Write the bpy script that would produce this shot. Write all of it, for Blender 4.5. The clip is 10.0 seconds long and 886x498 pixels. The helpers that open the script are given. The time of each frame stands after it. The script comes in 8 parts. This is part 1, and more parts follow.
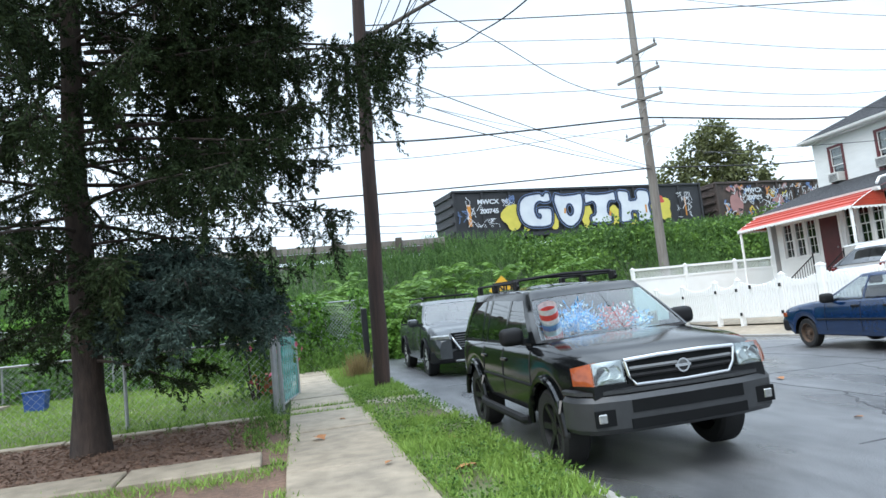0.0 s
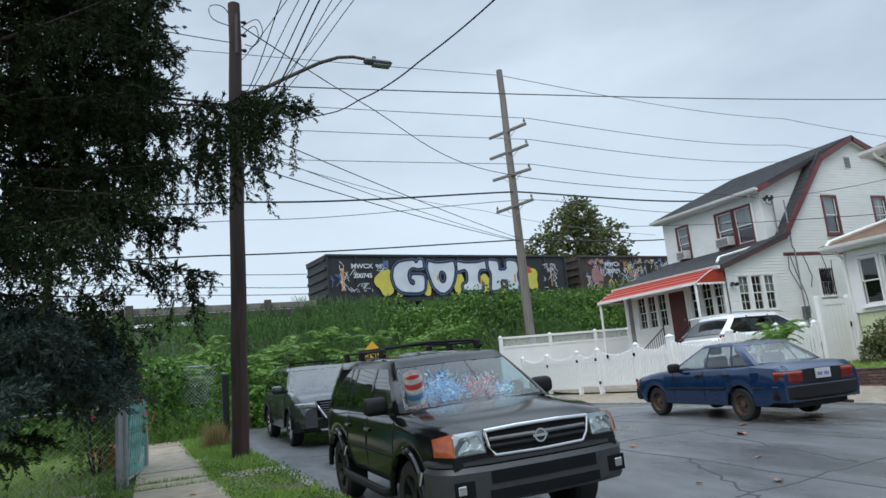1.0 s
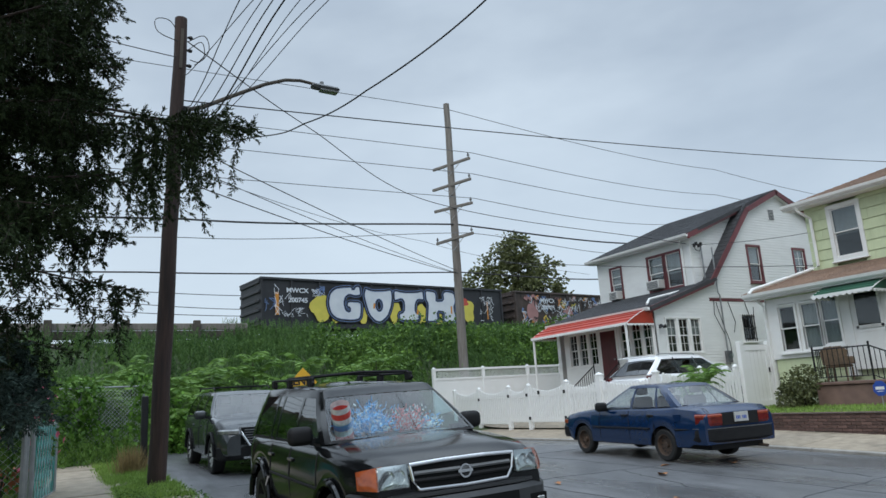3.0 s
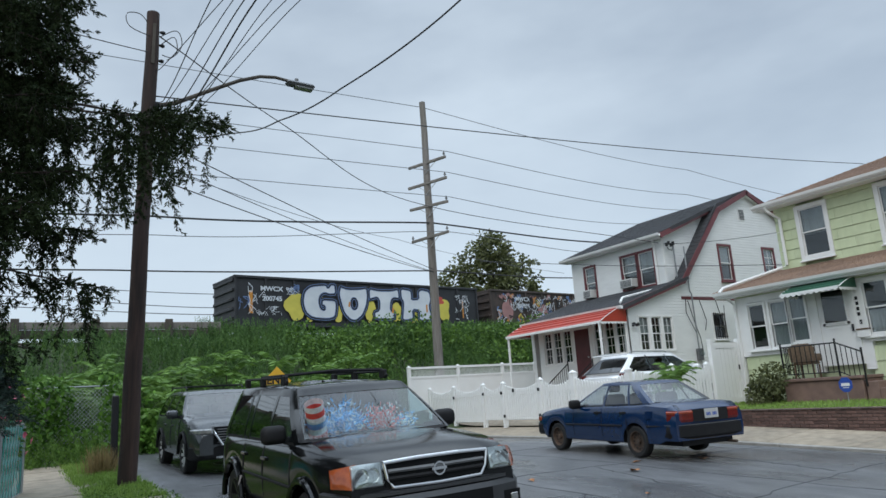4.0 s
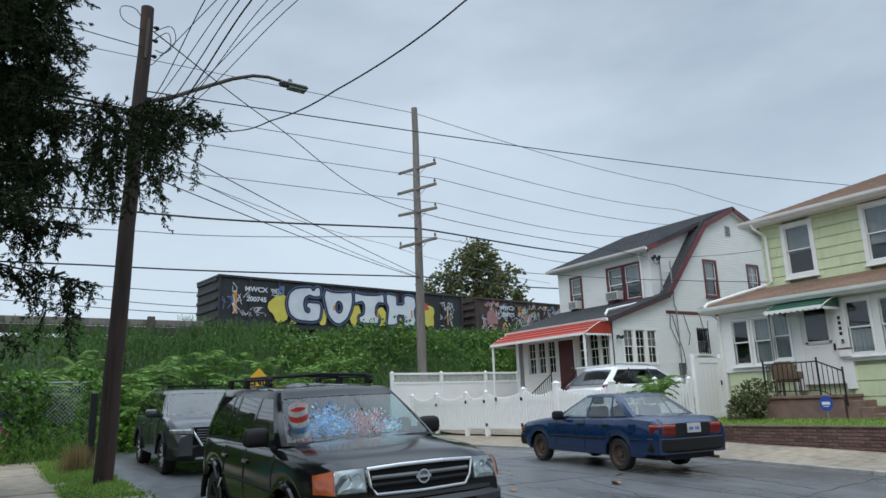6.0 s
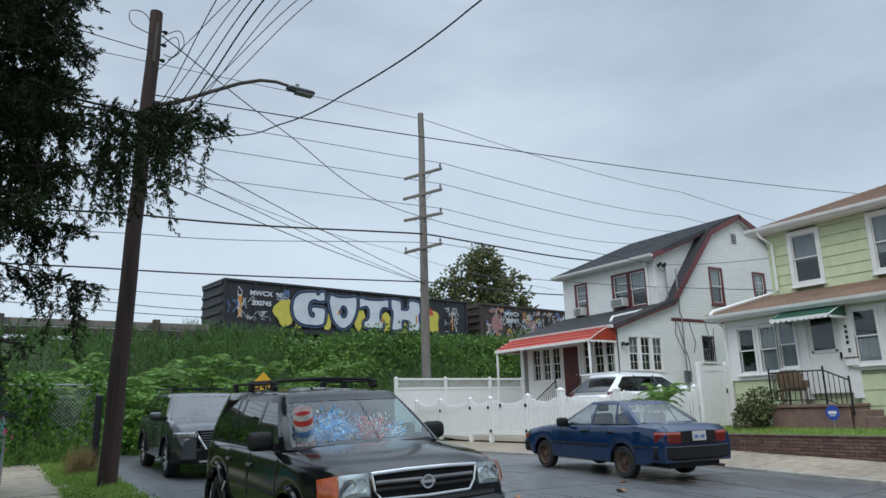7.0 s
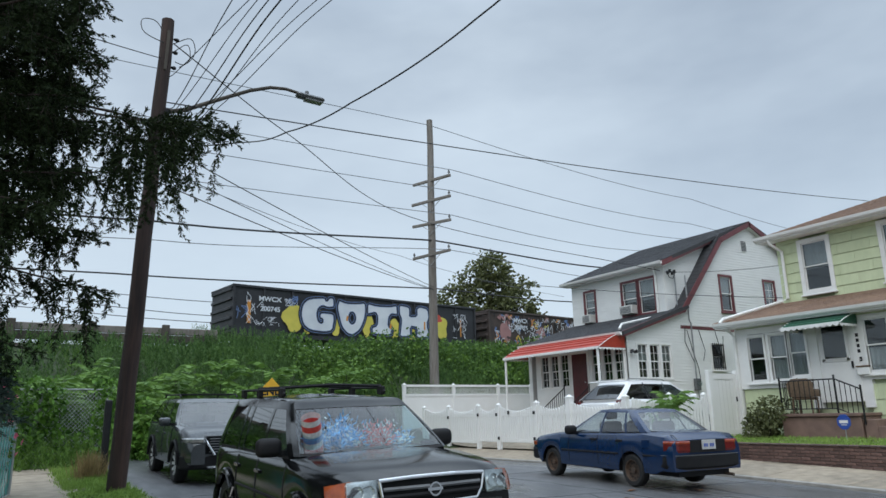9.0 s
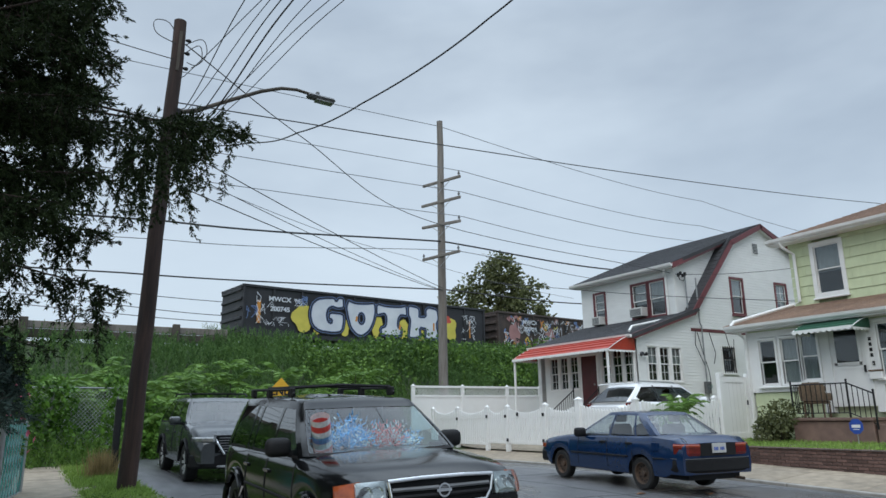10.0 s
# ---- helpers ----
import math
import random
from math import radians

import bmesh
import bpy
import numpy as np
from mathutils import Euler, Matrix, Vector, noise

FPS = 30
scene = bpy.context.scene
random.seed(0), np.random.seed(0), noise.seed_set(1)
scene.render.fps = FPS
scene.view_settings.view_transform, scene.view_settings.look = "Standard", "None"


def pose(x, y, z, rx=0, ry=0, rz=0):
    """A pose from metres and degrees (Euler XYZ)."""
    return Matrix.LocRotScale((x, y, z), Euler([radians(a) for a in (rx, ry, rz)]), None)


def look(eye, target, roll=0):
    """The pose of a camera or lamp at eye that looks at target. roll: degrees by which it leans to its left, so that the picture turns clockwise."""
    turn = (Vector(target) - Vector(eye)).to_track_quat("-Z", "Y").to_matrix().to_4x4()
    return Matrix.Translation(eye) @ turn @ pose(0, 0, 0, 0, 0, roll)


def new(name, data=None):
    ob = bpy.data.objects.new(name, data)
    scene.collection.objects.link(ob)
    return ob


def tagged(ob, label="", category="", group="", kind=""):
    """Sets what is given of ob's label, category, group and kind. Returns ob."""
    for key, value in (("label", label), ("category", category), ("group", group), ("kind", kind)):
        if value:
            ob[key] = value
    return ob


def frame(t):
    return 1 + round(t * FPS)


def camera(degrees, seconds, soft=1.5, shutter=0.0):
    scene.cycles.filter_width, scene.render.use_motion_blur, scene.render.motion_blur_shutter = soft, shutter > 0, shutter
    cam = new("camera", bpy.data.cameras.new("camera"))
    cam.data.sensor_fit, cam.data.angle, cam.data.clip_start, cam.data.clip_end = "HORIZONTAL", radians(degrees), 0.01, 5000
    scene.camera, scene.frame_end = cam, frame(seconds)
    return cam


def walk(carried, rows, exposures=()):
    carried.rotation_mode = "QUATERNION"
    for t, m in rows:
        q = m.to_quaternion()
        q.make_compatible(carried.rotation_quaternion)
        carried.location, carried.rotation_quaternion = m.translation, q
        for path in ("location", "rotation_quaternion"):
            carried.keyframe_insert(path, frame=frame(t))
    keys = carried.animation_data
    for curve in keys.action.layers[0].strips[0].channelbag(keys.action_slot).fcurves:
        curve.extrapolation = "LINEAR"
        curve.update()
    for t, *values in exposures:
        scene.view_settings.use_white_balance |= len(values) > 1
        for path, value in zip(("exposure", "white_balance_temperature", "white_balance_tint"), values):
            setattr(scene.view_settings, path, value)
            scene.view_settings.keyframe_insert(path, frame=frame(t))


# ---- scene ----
cam = camera(65.0, 10.0)
PATH = [
    (0, pose(-0.072, 0.035, 1.610, 95.95, 5.95, -13.44)),
    (0.5, pose(-0.040, -0.010, 1.625, 98.94, 5.26, -20.29)),
    (1, pose(-0.007, 0.004, 1.633, 100.21, 5.54, -23.94)),
    (1.5, pose(-0.005, -0.005, 1.637, 100.90, 5.70, -25.94)),
    (2, pose(0.005, 0.004, 1.647, 101.82, 5.29, -27.15)),
    (2.5, pose(0.012, -0.009, 1.650, 102.22, 4.11, -28.17)),
    (4, pose(0.014, -0.043, 1.642, 101.96, 3.77, -31.43)),
    (4.5, pose(0.008, -0.023, 1.649, 102.05, 4.02, -31.74)),
    (5, pose(0.002, -0.005, 1.649, 102.10, 3.45, -32.31)),
    (5.5, pose(-0.002, 0.005, 1.651, 102.22, 2.58, -32.90)),
    (7, pose(-0.013, 0.019, 1.644, 102.89, 1.59, -32.64)),
    (7.5, pose(-0.016, 0.010, 1.644, 103.13, 1.40, -32.52)),
    (8, pose(-0.017, -0.003, 1.650, 103.39, 1.30, -32.39)),
    (8.5, pose(-0.026, -0.001, 1.648, 103.50, 1.22, -32.19)),
    (9, pose(-0.019, 0.004, 1.651, 103.42, 1.27, -31.99)),
    (9.5, pose(-0.027, 0.006, 1.647, 103.43, 1.08, -31.65)),
    (10, pose(-0.022, 0.011, 1.649, 103.53, 0.82, -31.30)),
]
walk(cam, PATH, exposures=[(0, 0.95), (0.3, 0.68), (0.6, 0.38), (1.0, 0.15), (1.6, 0.05), (2.5, 0.0), (10.0, 0.0)])

# ---- light: an overcast sky with slow grey clouds, and a wide weak sun ----
world = bpy.data.worlds.new("overcast")
scene.world = world
world.use_nodes = True
wt = world.node_tree
wt.nodes.clear()


def wnode(kind, **kw):
    n = wt.nodes.new(kind)
    for k, v in kw.items():
        n.inputs[k].default_value = v
    return n


w_out = wnode("ShaderNodeOutputWorld")
w_tex = wnode("ShaderNodeTexCoord")
w_map = wnode("ShaderNodeMapping")
w_map.inputs["Scale"].default_value = (1.0, 1.0, 2.6)
w_noise = wnode("ShaderNodeTexNoise", Scale=1.7, Detail=5.0, Roughness=0.52)
w_ramp = wnode("ShaderNodeValToRGB")
w_ramp.color_ramp.elements[0].position = 0.30
w_ramp.color_ramp.elements[0].color = (0.342, 0.42, 0.52, 1)
w_ramp.color_ramp.elements[1].position = 0.68
w_ramp.color_ramp.elements[1].color = (0.59, 0.69, 0.79, 1)
w_sep = wnode("ShaderNodeSeparateXYZ")
w_hor = wnode("ShaderNodeMapRange")
w_hor.inputs["From Min"].default_value = 0.0
w_hor.inputs["From Max"].default_value = 0.42
w_hor.inputs["To Min"].default_value = 1.0
w_hor.inputs["To Max"].default_value = 0.0
w_mix = wnode("ShaderNodeMix")
w_mix.data_type = "RGBA"
w_mix.inputs["B"].default_value = (0.628, 0.74, 0.84, 1)
# an overcast sky grows brighter towards the zenith
w_zen = wnode("ShaderNodeMapRange")
w_zen.interpolation_type = "SMOOTHSTEP"
w_zen.inputs["From Min"].default_value = 0.5
w_zen.inputs["From Max"].default_value = 1.0
w_zen.inputs["To Min"].default_value = 1.0
w_zen.inputs["To Max"].default_value = 4.2
w_bg = wnode("ShaderNodeBackground")
w_sky = wnode("ShaderNodeTexSky")
w_sky.sky_type = "NISHITA"
w_sky.sun_disc = False
w_sky.sun_elevation = radians(45)
w_sky.sun_rotation = radians(229)
w_sbg = wnode("ShaderNodeBackground", Strength=0.012)
w_add = wnode("ShaderNodeAddShader")
for a, b in (((w_tex, "Generated"), (w_map, "Vector")), ((w_map, "Vector"), (w_noise, "Vector")), ((w_noise, "Fac"), (w_ramp, "Fac")),
             ((w_tex, "Generated"), (w_sep, "Vector")), ((w_sep, "Z"), (w_hor, "Value")), ((w_hor, "Result"), (w_mix, "Factor")),
             ((w_sep, "Z"), (w_zen, "Value")), ((w_zen, "Result"), (w_bg, "Strength")), ((w_ramp, "Color"), (w_mix, "A")), ((w_mix, "Result"), (w_bg, "Color")), ((w_sky, "Color"), (w_sbg, "Color"))):
    wt.links.new(a[0].outputs[a[1]], b[0].inputs[b[1]])
wt.links.new(w_bg.outputs[0], w_add.inputs[0])
wt.links.new(w_sbg.outputs[0], w_add.inputs[1])
wt.links.new(w_add.outputs[0], w_out.inputs["Surface"])
sun = new("sun", bpy.data.lights.new("sun", "SUN"))
sun.data.energy, sun.data.angle, sun.data.color = 1.1, radians(40), (1.0, 0.97, 0.92)
sun.matrix_world = look((-8, -6, 21.3), (8, 8, 0))


# ---- materials ----
def mat(name, c1, c2=None, scale=4.0, rough=0.6, bump=0.0, bscale=None, metal=0.0, r2=None, spec=0.5, piece=0.0, stretch=(1, 1, 1), coat=0.0):
    """A surface with colour that varies at two scales, fine relief and uneven gloss."""
    m = bpy.data.materials.new(name)
    m.use_nodes = True
    t = m.node_tree
    b = t.nodes["Principled BSDF"]
    c2 = c2 or tuple(0.72 * v for v in c1)
    co = t.nodes.new("ShaderNodeTexCoord")
    mp = t.nodes.new("ShaderNodeMapping")
    mp.inputs["Scale"].default_value = stretch
    n1 = t.nodes.new("ShaderNodeTexNoise")
    n1.inputs["Scale"].default_value = scale
    n1.inputs["Detail"].default_value = 6
    n2 = t.nodes.new("ShaderNodeTexNoise")
    n2.inputs["Scale"].default_value = scale * 0.13
    n2.inputs["Detail"].default_value = 3
    ad = t.nodes.new("ShaderNodeMath")
    ad.operation = "MULTIPLY_ADD"
    ad.inputs[1].default_value = 0.55
    mm = t.nodes.new("ShaderNodeMath")
    mm.operation = "MULTIPLY"
    mm.inputs[1].default_value = 0.45
    rp = t.nodes.new("ShaderNodeValToRGB")
    rp.color_ramp.elements[0].position, rp.color_ramp.elements[1].position = 0.34, 0.66
    rp.color_ramp.elements[0].color, rp.color_ramp.elements[1].color = (*c2, 1), (*c1, 1)
    t.links.new(co.outputs["Object"], mp.inputs["Vector"])
    for n in (n1, n2):
        t.links.new(mp.outputs["Vector"], n.inputs["Vector"])
    t.links.new(n2.outputs["Fac"], mm.inputs[0])
    t.links.new(n1.outputs["Fac"], ad.inputs[0])
    t.links.new(mm.outputs[0], ad.inputs[2])
    t.links.new(ad.outputs[0], rp.inputs["Fac"])
    last = rp.outputs["Color"]
    if piece:
        oi = t.nodes.new("ShaderNodeObjectInfo")
        mr = t.nodes.new("ShaderNodeMapRange")
        mr.inputs["To Min"].default_value, mr.inputs["To Max"].default_value = 1 - piece, 1 + piece
        hs = t.nodes.new("ShaderNodeHueSaturation")
        t.links.new(oi.outputs["Random"], mr.inputs["Value"])
        t.links.new(mr.outputs["Result"], hs.inputs["Value"])
        t.links.new(last, hs.inputs["Color"])
        last = hs.outputs["Color"]
    t.links.new(last, b.inputs["Base Color"])
    b.inputs["Metallic"].default_value = metal
    b.inputs["Roughness"].default_value = rough
    b.inputs["Specular IOR Level"].default_value = spec
    if coat:
        b.inputs["Coat Weight"].default_value = coat
        b.inputs["Coat Roughness"].default_value = 0.04
    if r2 is not None:
        rr = t.nodes.new("ShaderNodeMapRange")
        rr.inputs["From Min"].default_value, rr.inputs["From Max"].default_value = 0.35, 0.65
        rr.inputs["To Min"].default_value, rr.inputs["To Max"].default_value = rough, r2
        t.links.new(n2.outputs["Fac"], rr.inputs["Value"])
        t.links.new(rr.outputs["Result"], b.inputs["Roughness"])
    if bump:
        n3 = t.nodes.new("ShaderNodeTexNoise")
        n3.inputs["Scale"].default_value = bscale or scale * 6
        n3.inputs["Detail"].default_value = 4
        t.links.new(mp.outputs["Vector"], n3.inputs["Vector"])
        bp = t.nodes.new("ShaderNodeBump")
        bp.inputs["Strength"].default_value = min(1.0, bump)
        bp.inputs["Distance"].default_value = 0.02
        t.links.new(n3.outputs["Fac"], bp.inputs["Height"])
        t.links.new(bp.outputs["Normal"], b.inputs["Normal"])
    return m


def leafmat(name, c1, c2, rough=0.5, trans=0.25, spec=0.25):
    """Leaves that differ one from another and let some light through."""
    m = bpy.data.materials.new(name)
    m.use_nodes = True
    t = m.node_tree
    b = t.nodes["Principled BSDF"]
    g = t.nodes.new("ShaderNodeNewGeometry")
    co = t.nodes.new("ShaderNodeTexCoord")
    n = t.nodes.new("ShaderNodeTexNoise")
    n.inputs["Scale"].default_value = 0.55
    n.inputs["Detail"].default_value = 3
    a = t.nodes.new("ShaderNodeMath")
    a.operation = "MULTIPLY_ADD"
    a.inputs[1].default_value = 0.5
    s = t.nodes.new("ShaderNodeMath")
    s.operation = "MULTIPLY"
    s.inputs[1].default_value = 0.6
    rp = t.nodes.new("ShaderNodeValToRGB")
    rp.color_ramp.elements[0].position, rp.color_ramp.elements[1].position = 0.25, 0.85
    rp.color_ramp.elements[0].color, rp.color_ramp.elements[1].color = (*c2, 1), (*c1, 1)
    t.links.new(co.outputs["Object"], n.inputs["Vector"])
    t.links.new(n.outputs["Fac"], s.inputs[0])
    t.links.new(g.outputs["Random Per Island"], a.inputs[0])
    t.links.new(s.outputs[0], a.inputs[2])
    t.links.new(a.outputs[0], rp.inputs["Fac"])
    t.links.new(rp.outputs["Color"], b.inputs["Base Color"])
    b.inputs["Roughness"].default_value = rough
    b.inputs["Specular IOR Level"].default_value = spec
    if trans:
        tr = t.nodes.new("ShaderNodeBsdfTranslucent")
        mx = t.nodes.new("ShaderNodeMixShader")
        mx.inputs[0].default_value = trans
        t.links.new(rp.outputs["Color"], tr.inputs["Color"])
        t.links.new(b.outputs[0], mx.inputs[1])
        t.links.new(tr.outputs[0], mx.inputs[2])
        t.links.new(mx.outputs[0], t.nodes["Material Output"].inputs["Surface"])
    return m


def glassmat(name, tint, rough=0.02, alpha=0.35):
    """Window glass: a clear mix of see-through and gloss."""
    m = bpy.data.materials.new(name)
    m.use_nodes = True
    t = m.node_tree
    t.nodes.remove(t.nodes["Principled BSDF"])
    tr = t.nodes.new("ShaderNodeBsdfTransparent")
    tr.inputs["Color"].default_value = (*tint, 1)
    gl = t.nodes.new("ShaderNodeBsdfGlossy")
    gl.inputs["Roughness"].default_value = rough
    lw = t.nodes.new("ShaderNodeLayerWeight")
    lw.inputs["Blend"].default_value = 0.5
    pw = t.nodes.new("ShaderNodeMath")
    pw.operation = "POWER"
    pw.inputs[1].default_value = 3.0
    fr = t.nodes.new("ShaderNodeMath")
    fr.operation = "MULTIPLY_ADD"
    fr.inputs[1].default_value = 0.75
    fr.inputs[2].default_value = 0.05 + 0.1 * alpha
    t.links.new(lw.outputs["Facing"], pw.inputs[0])
    t.links.new(pw.outputs[0], fr.inputs[0])
    mx = t.nodes.new("ShaderNodeMixShader")
    t.links.new(fr.outputs[0], mx.inputs[0])
    t.links.new(tr.outputs[0], mx.inputs[1])
    t.links.new(gl.outputs[0], mx.inputs[2])
    t.links.new(mx.outputs[0], t.nodes["Material Output"].inputs["Surface"])
    return m


M = dict(
    asphalt=mat("wet_asphalt", (0.135, 0.137, 0.142), (0.058, 0.060, 0.063), 3.0, 0.14, 0.5, 60, r2=0.6, stretch=(1.6, 0.5, 1)),
    concrete=mat("concrete", (0.345, 0.285, 0.21), (0.17, 0.14, 0.102), 5.0, 0.62, 0.35, 50, r2=0.85, piece=0.08),
    kerb=mat("kerb_stone", (0.34, 0.32, 0.29), (0.2, 0.19, 0.17), 5.0, 0.7, 0.4, 40),
    soil=mat("lawn_soil", (0.085, 0.125, 0.035), (0.10, 0.075, 0.045), 6.0, 0.9, 0.6, 30),
    mulch=mat("mulch", (0.21, 0.125, 0.085), (0.08, 0.05, 0.036), 22.0, 0.9, 0.9, 60),
    bank=mat("bank_soil", (0.05, 0.08, 0.025), (0.025, 0.035, 0.015), 2.0, 0.95, 0.5, 10),
    ballast=mat("ballast", (0.22, 0.2, 0.18), (0.1, 0.09, 0.08), 8.0, 0.9, 0.8, 20),
    siding=mat("white_vinyl", (0.76, 0.77, 0.76), (0.66, 0.67, 0.66), 1.3, 0.5, 0.05, 30, stretch=(1, 1, 3)),
    green=mat("pale_green_shingle", (0.57, 0.63, 0.41), (0.48, 0.54, 0.34), 2.2, 0.7, 0.3, 40, piece=0.05, stretch=(3, 3, 1)),
    trim=mat("white_paint", (0.79, 0.79, 0.78), (0.69, 0.69, 0.67), 2.5, 0.45, 0.05, 30),
    vinyl=mat("white_vinyl_fence", (0.82, 0.82, 0.81), (0.74, 0.74, 0.72), 1.5, 0.4),
    maroon=mat("maroon_paint", (0.16, 0.035, 0.04), (0.09, 0.02, 0.025), 3.0, 0.45, 0.05),
    shingle=mat("dark_shingle", (0.055, 0.057, 0.062), (0.03, 0.031, 0.035), 9.0, 0.85, 0.6, 30),
    brownshingle=mat("brown_shingle", (0.27, 0.17, 0.11), (0.15, 0.09, 0.065), 7.0, 0.85, 0.6, 25),
    red=mat("red_aluminium", (0.46, 0.055, 0.03), (0.34, 0.042, 0.026), 2.0, 0.38),
    greenawn=mat("green_aluminium", (0.04, 0.14, 0.085), (0.028, 0.10, 0.06), 2.0, 0.4),
    brick=mat("brick", (0.155, 0.088, 0.07), (0.075, 0.046, 0.04), 9.0, 0.85, 0.5, 60, piece=0.35),
    mortar=mat("mortar", (0.16, 0.14, 0.125), (0.1, 0.09, 0.08), 8.0, 0.9, 0.3),
    stoop=mat("brown_stoop", (0.23, 0.145, 0.115), (0.14, 0.088, 0.072), 5.0, 0.75, 0.3),
    wood=mat("pole_wood", (0.062, 0.034, 0.026), (0.018, 0.011, 0.010), 3.0, 0.85, 0.7, 14, stretch=(6, 6, 0.5)),
    greywood=mat("grey_wood", (0.24, 0.22, 0.20), (0.13, 0.115, 0.10), 3.0, 0.85, 0.6, 14, stretch=(6, 6, 0.5)),
    timber=mat("old_timber", (0.10, 0.085, 0.07), (0.045, 0.04, 0.034), 3.0, 0.9, 0.6, 14),
    bark=mat("spruce_bark", (0.07, 0.05, 0.042), (0.022, 0.017, 0.015), 7.0, 0.95, 1.0, 18, stretch=(2, 2, 0.6)),
    iron=mat("black_iron", (0.018, 0.018, 0.02), (0.01, 0.01, 0.011), 5.0, 0.45, metal=0.3),
    steel=mat("galvanised_steel", (0.42, 0.43, 0.44), (0.28, 0.29, 0.3), 6.0, 0.45, metal=0.7),
    lampgrey=mat("lamp_grey", (0.16, 0.165, 0.17), (0.1, 0.105, 0.11), 5.0, 0.55, metal=0.3),
    wire=mat("cable_black", (0.02, 0.02, 0.022), (0.012, 0.012, 0.013), 3.0, 0.6),
    wirelight=mat("wire_grey", (0.16, 0.17, 0.19), (0.12, 0.13, 0.14), 3.0, 0.6),
    teal=mat("teal_privacy_strip", (0.04, 0.44, 0.40), (0.025, 0.30, 0.27), 8.0, 0.5, 0.1),
    black=mat("black_paint", (0.006, 0.0065, 0.007), (0.004, 0.0045, 0.005), 30.0, 0.09, 0.02, 260, spec=0.34, coat=0.1),
    blackplastic=mat("black_plastic", (0.013, 0.013, 0.014), (0.008, 0.008, 0.009), 12.0, 0.6, 0.1, 120, spec=0.2),
    greybumper=mat("grey_bumper", (0.030, 0.032, 0.035), (0.020, 0.021, 0.023), 14.0, 0.42, 0.1, 120),
    gunmetal=mat("gunmetal_paint", (0.055, 0.06, 0.064), (0.035, 0.04, 0.043), 30.0, 0.2, metal=0.3, coat=0.6),
    blue=mat("blue_paint", (0.003, 0.022, 0.075), (0.002, 0.016, 0.055), 12.0, 0.16, spec=0.4, coat=0.5),
    whitepaint=mat("white_car_paint", (0.8, 0.81, 0.82), (0.74, 0.75, 0.76), 9.0, 0.2, coat=0.6),
    tyre=mat("tyre_rubber", (0.012, 0.012, 0.012), (0.007, 0.007, 0.007), 20.0, 0.75, 0.2, 80),
    rim=mat("alloy_rim", (0.6, 0.61, 0.62), (0.45, 0.46, 0.47), 9.0, 0.35, metal=0.35),
    darkrim=mat("dark_rim", (0.02, 0.02, 0.021), (0.012, 0.012, 0.013), 9.0, 0.4, metal=0.3),
    rustrim=mat("rusty_steel_rim", (0.13, 0.085, 0.06), (0.05, 0.042, 0.036), 14.0, 0.6, 0.2, metal=0.4),
    chrome=mat("chrome", (0.78, 0.79, 0.8), (0.66, 0.67, 0.68), 6.0, 0.12, metal=1.0),
    seat=mat("grey_cloth", (0.06, 0.06, 0.065), (0.035, 0.035, 0.04), 12.0, 0.9),
    amber=mat("amber_lens", (0.34, 0.075, 0.016), (0.17, 0.03, 0.008), 18.0, 0.12, coat=0.5),
    redlens=mat("red_lens", (0.16, 0.008, 0.008), (0.07, 0.005, 0.005), 18.0, 0.12, coat=0.5),
    headlens=mat("headlamp_lens", (0.40, 0.41, 0.40), (0.16, 0.165, 0.165), 22.0, 0.12, metal=0.4, coat=0.8),
    reflector=mat("lamp_reflector", (0.62, 0.63, 0.63), (0.34, 0.35, 0.36), 40.0, 0.18, metal=0.85),
    amberred=mat("orange_red_lens", (0.34, 0.055, 0.02), (0.2, 0.03, 0.015), 18.0, 0.15, coat=0.5),
    screenglass=glassmat("windscreen_glass", (0.60, 0.82, 0.85), alpha=0.0),
    raindrop=mat("rain_drop", (0.02, 0.021, 0.023), (0.015, 0.016, 0.017), 30.0, 0.04, spec=0.6, coat=0.3),
    # near-black colour in place of the shade inside rooms, intakes and grilles
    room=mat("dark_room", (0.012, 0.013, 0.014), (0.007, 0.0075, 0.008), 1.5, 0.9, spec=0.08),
    curtain=mat("curtain", (0.5, 0.5, 0.48), (0.34, 0.34, 0.33), 3.0, 0.9, stretch=(9, 9, 0.4)),
    ac=mat("aircon_white", (0.62, 0.62, 0.6), (0.48, 0.48, 0.46), 5.0, 0.5),
    door=mat("maroon_door", (0.10, 0.02, 0.025), (0.06, 0.012, 0.016), 3.0, 0.35),
    yellow=mat("sign_yellow", (0.75, 0.42, 0.02), (0.62, 0.34, 0.02), 5.0, 0.5),
    signblue=mat("sign_blue", (0.03, 0.09, 0.38), (0.02, 0.06, 0.3), 5.0, 0.4),
    wagon=mat("wagon_black", (0.028, 0.03, 0.036), (0.014, 0.015, 0.018), 2.0, 0.6, 0.2, 20),
    wagonrust=mat("wagon_rust", (0.085, 0.06, 0.05), (0.03, 0.026, 0.026), 2.0, 0.75, 0.3, 20),
    spraywhite=mat("spray_white", (0.66, 0.69, 0.73), (0.5, 0.54, 0.6), 1.5, 0.6),
    sprayyellow=mat("spray_yellow", (0.66, 0.57, 0.10), (0.5, 0.44, 0.07), 2.0, 0.6),
    sprayblack=mat("spray_black", (0.015, 0.015, 0.018), (0.01, 0.01, 0.012), 2.0, 0.6),
    sprayred=mat("spray_red", (0.55, 0.09, 0.06), (0.4, 0.06, 0.04), 2.0, 0.6),
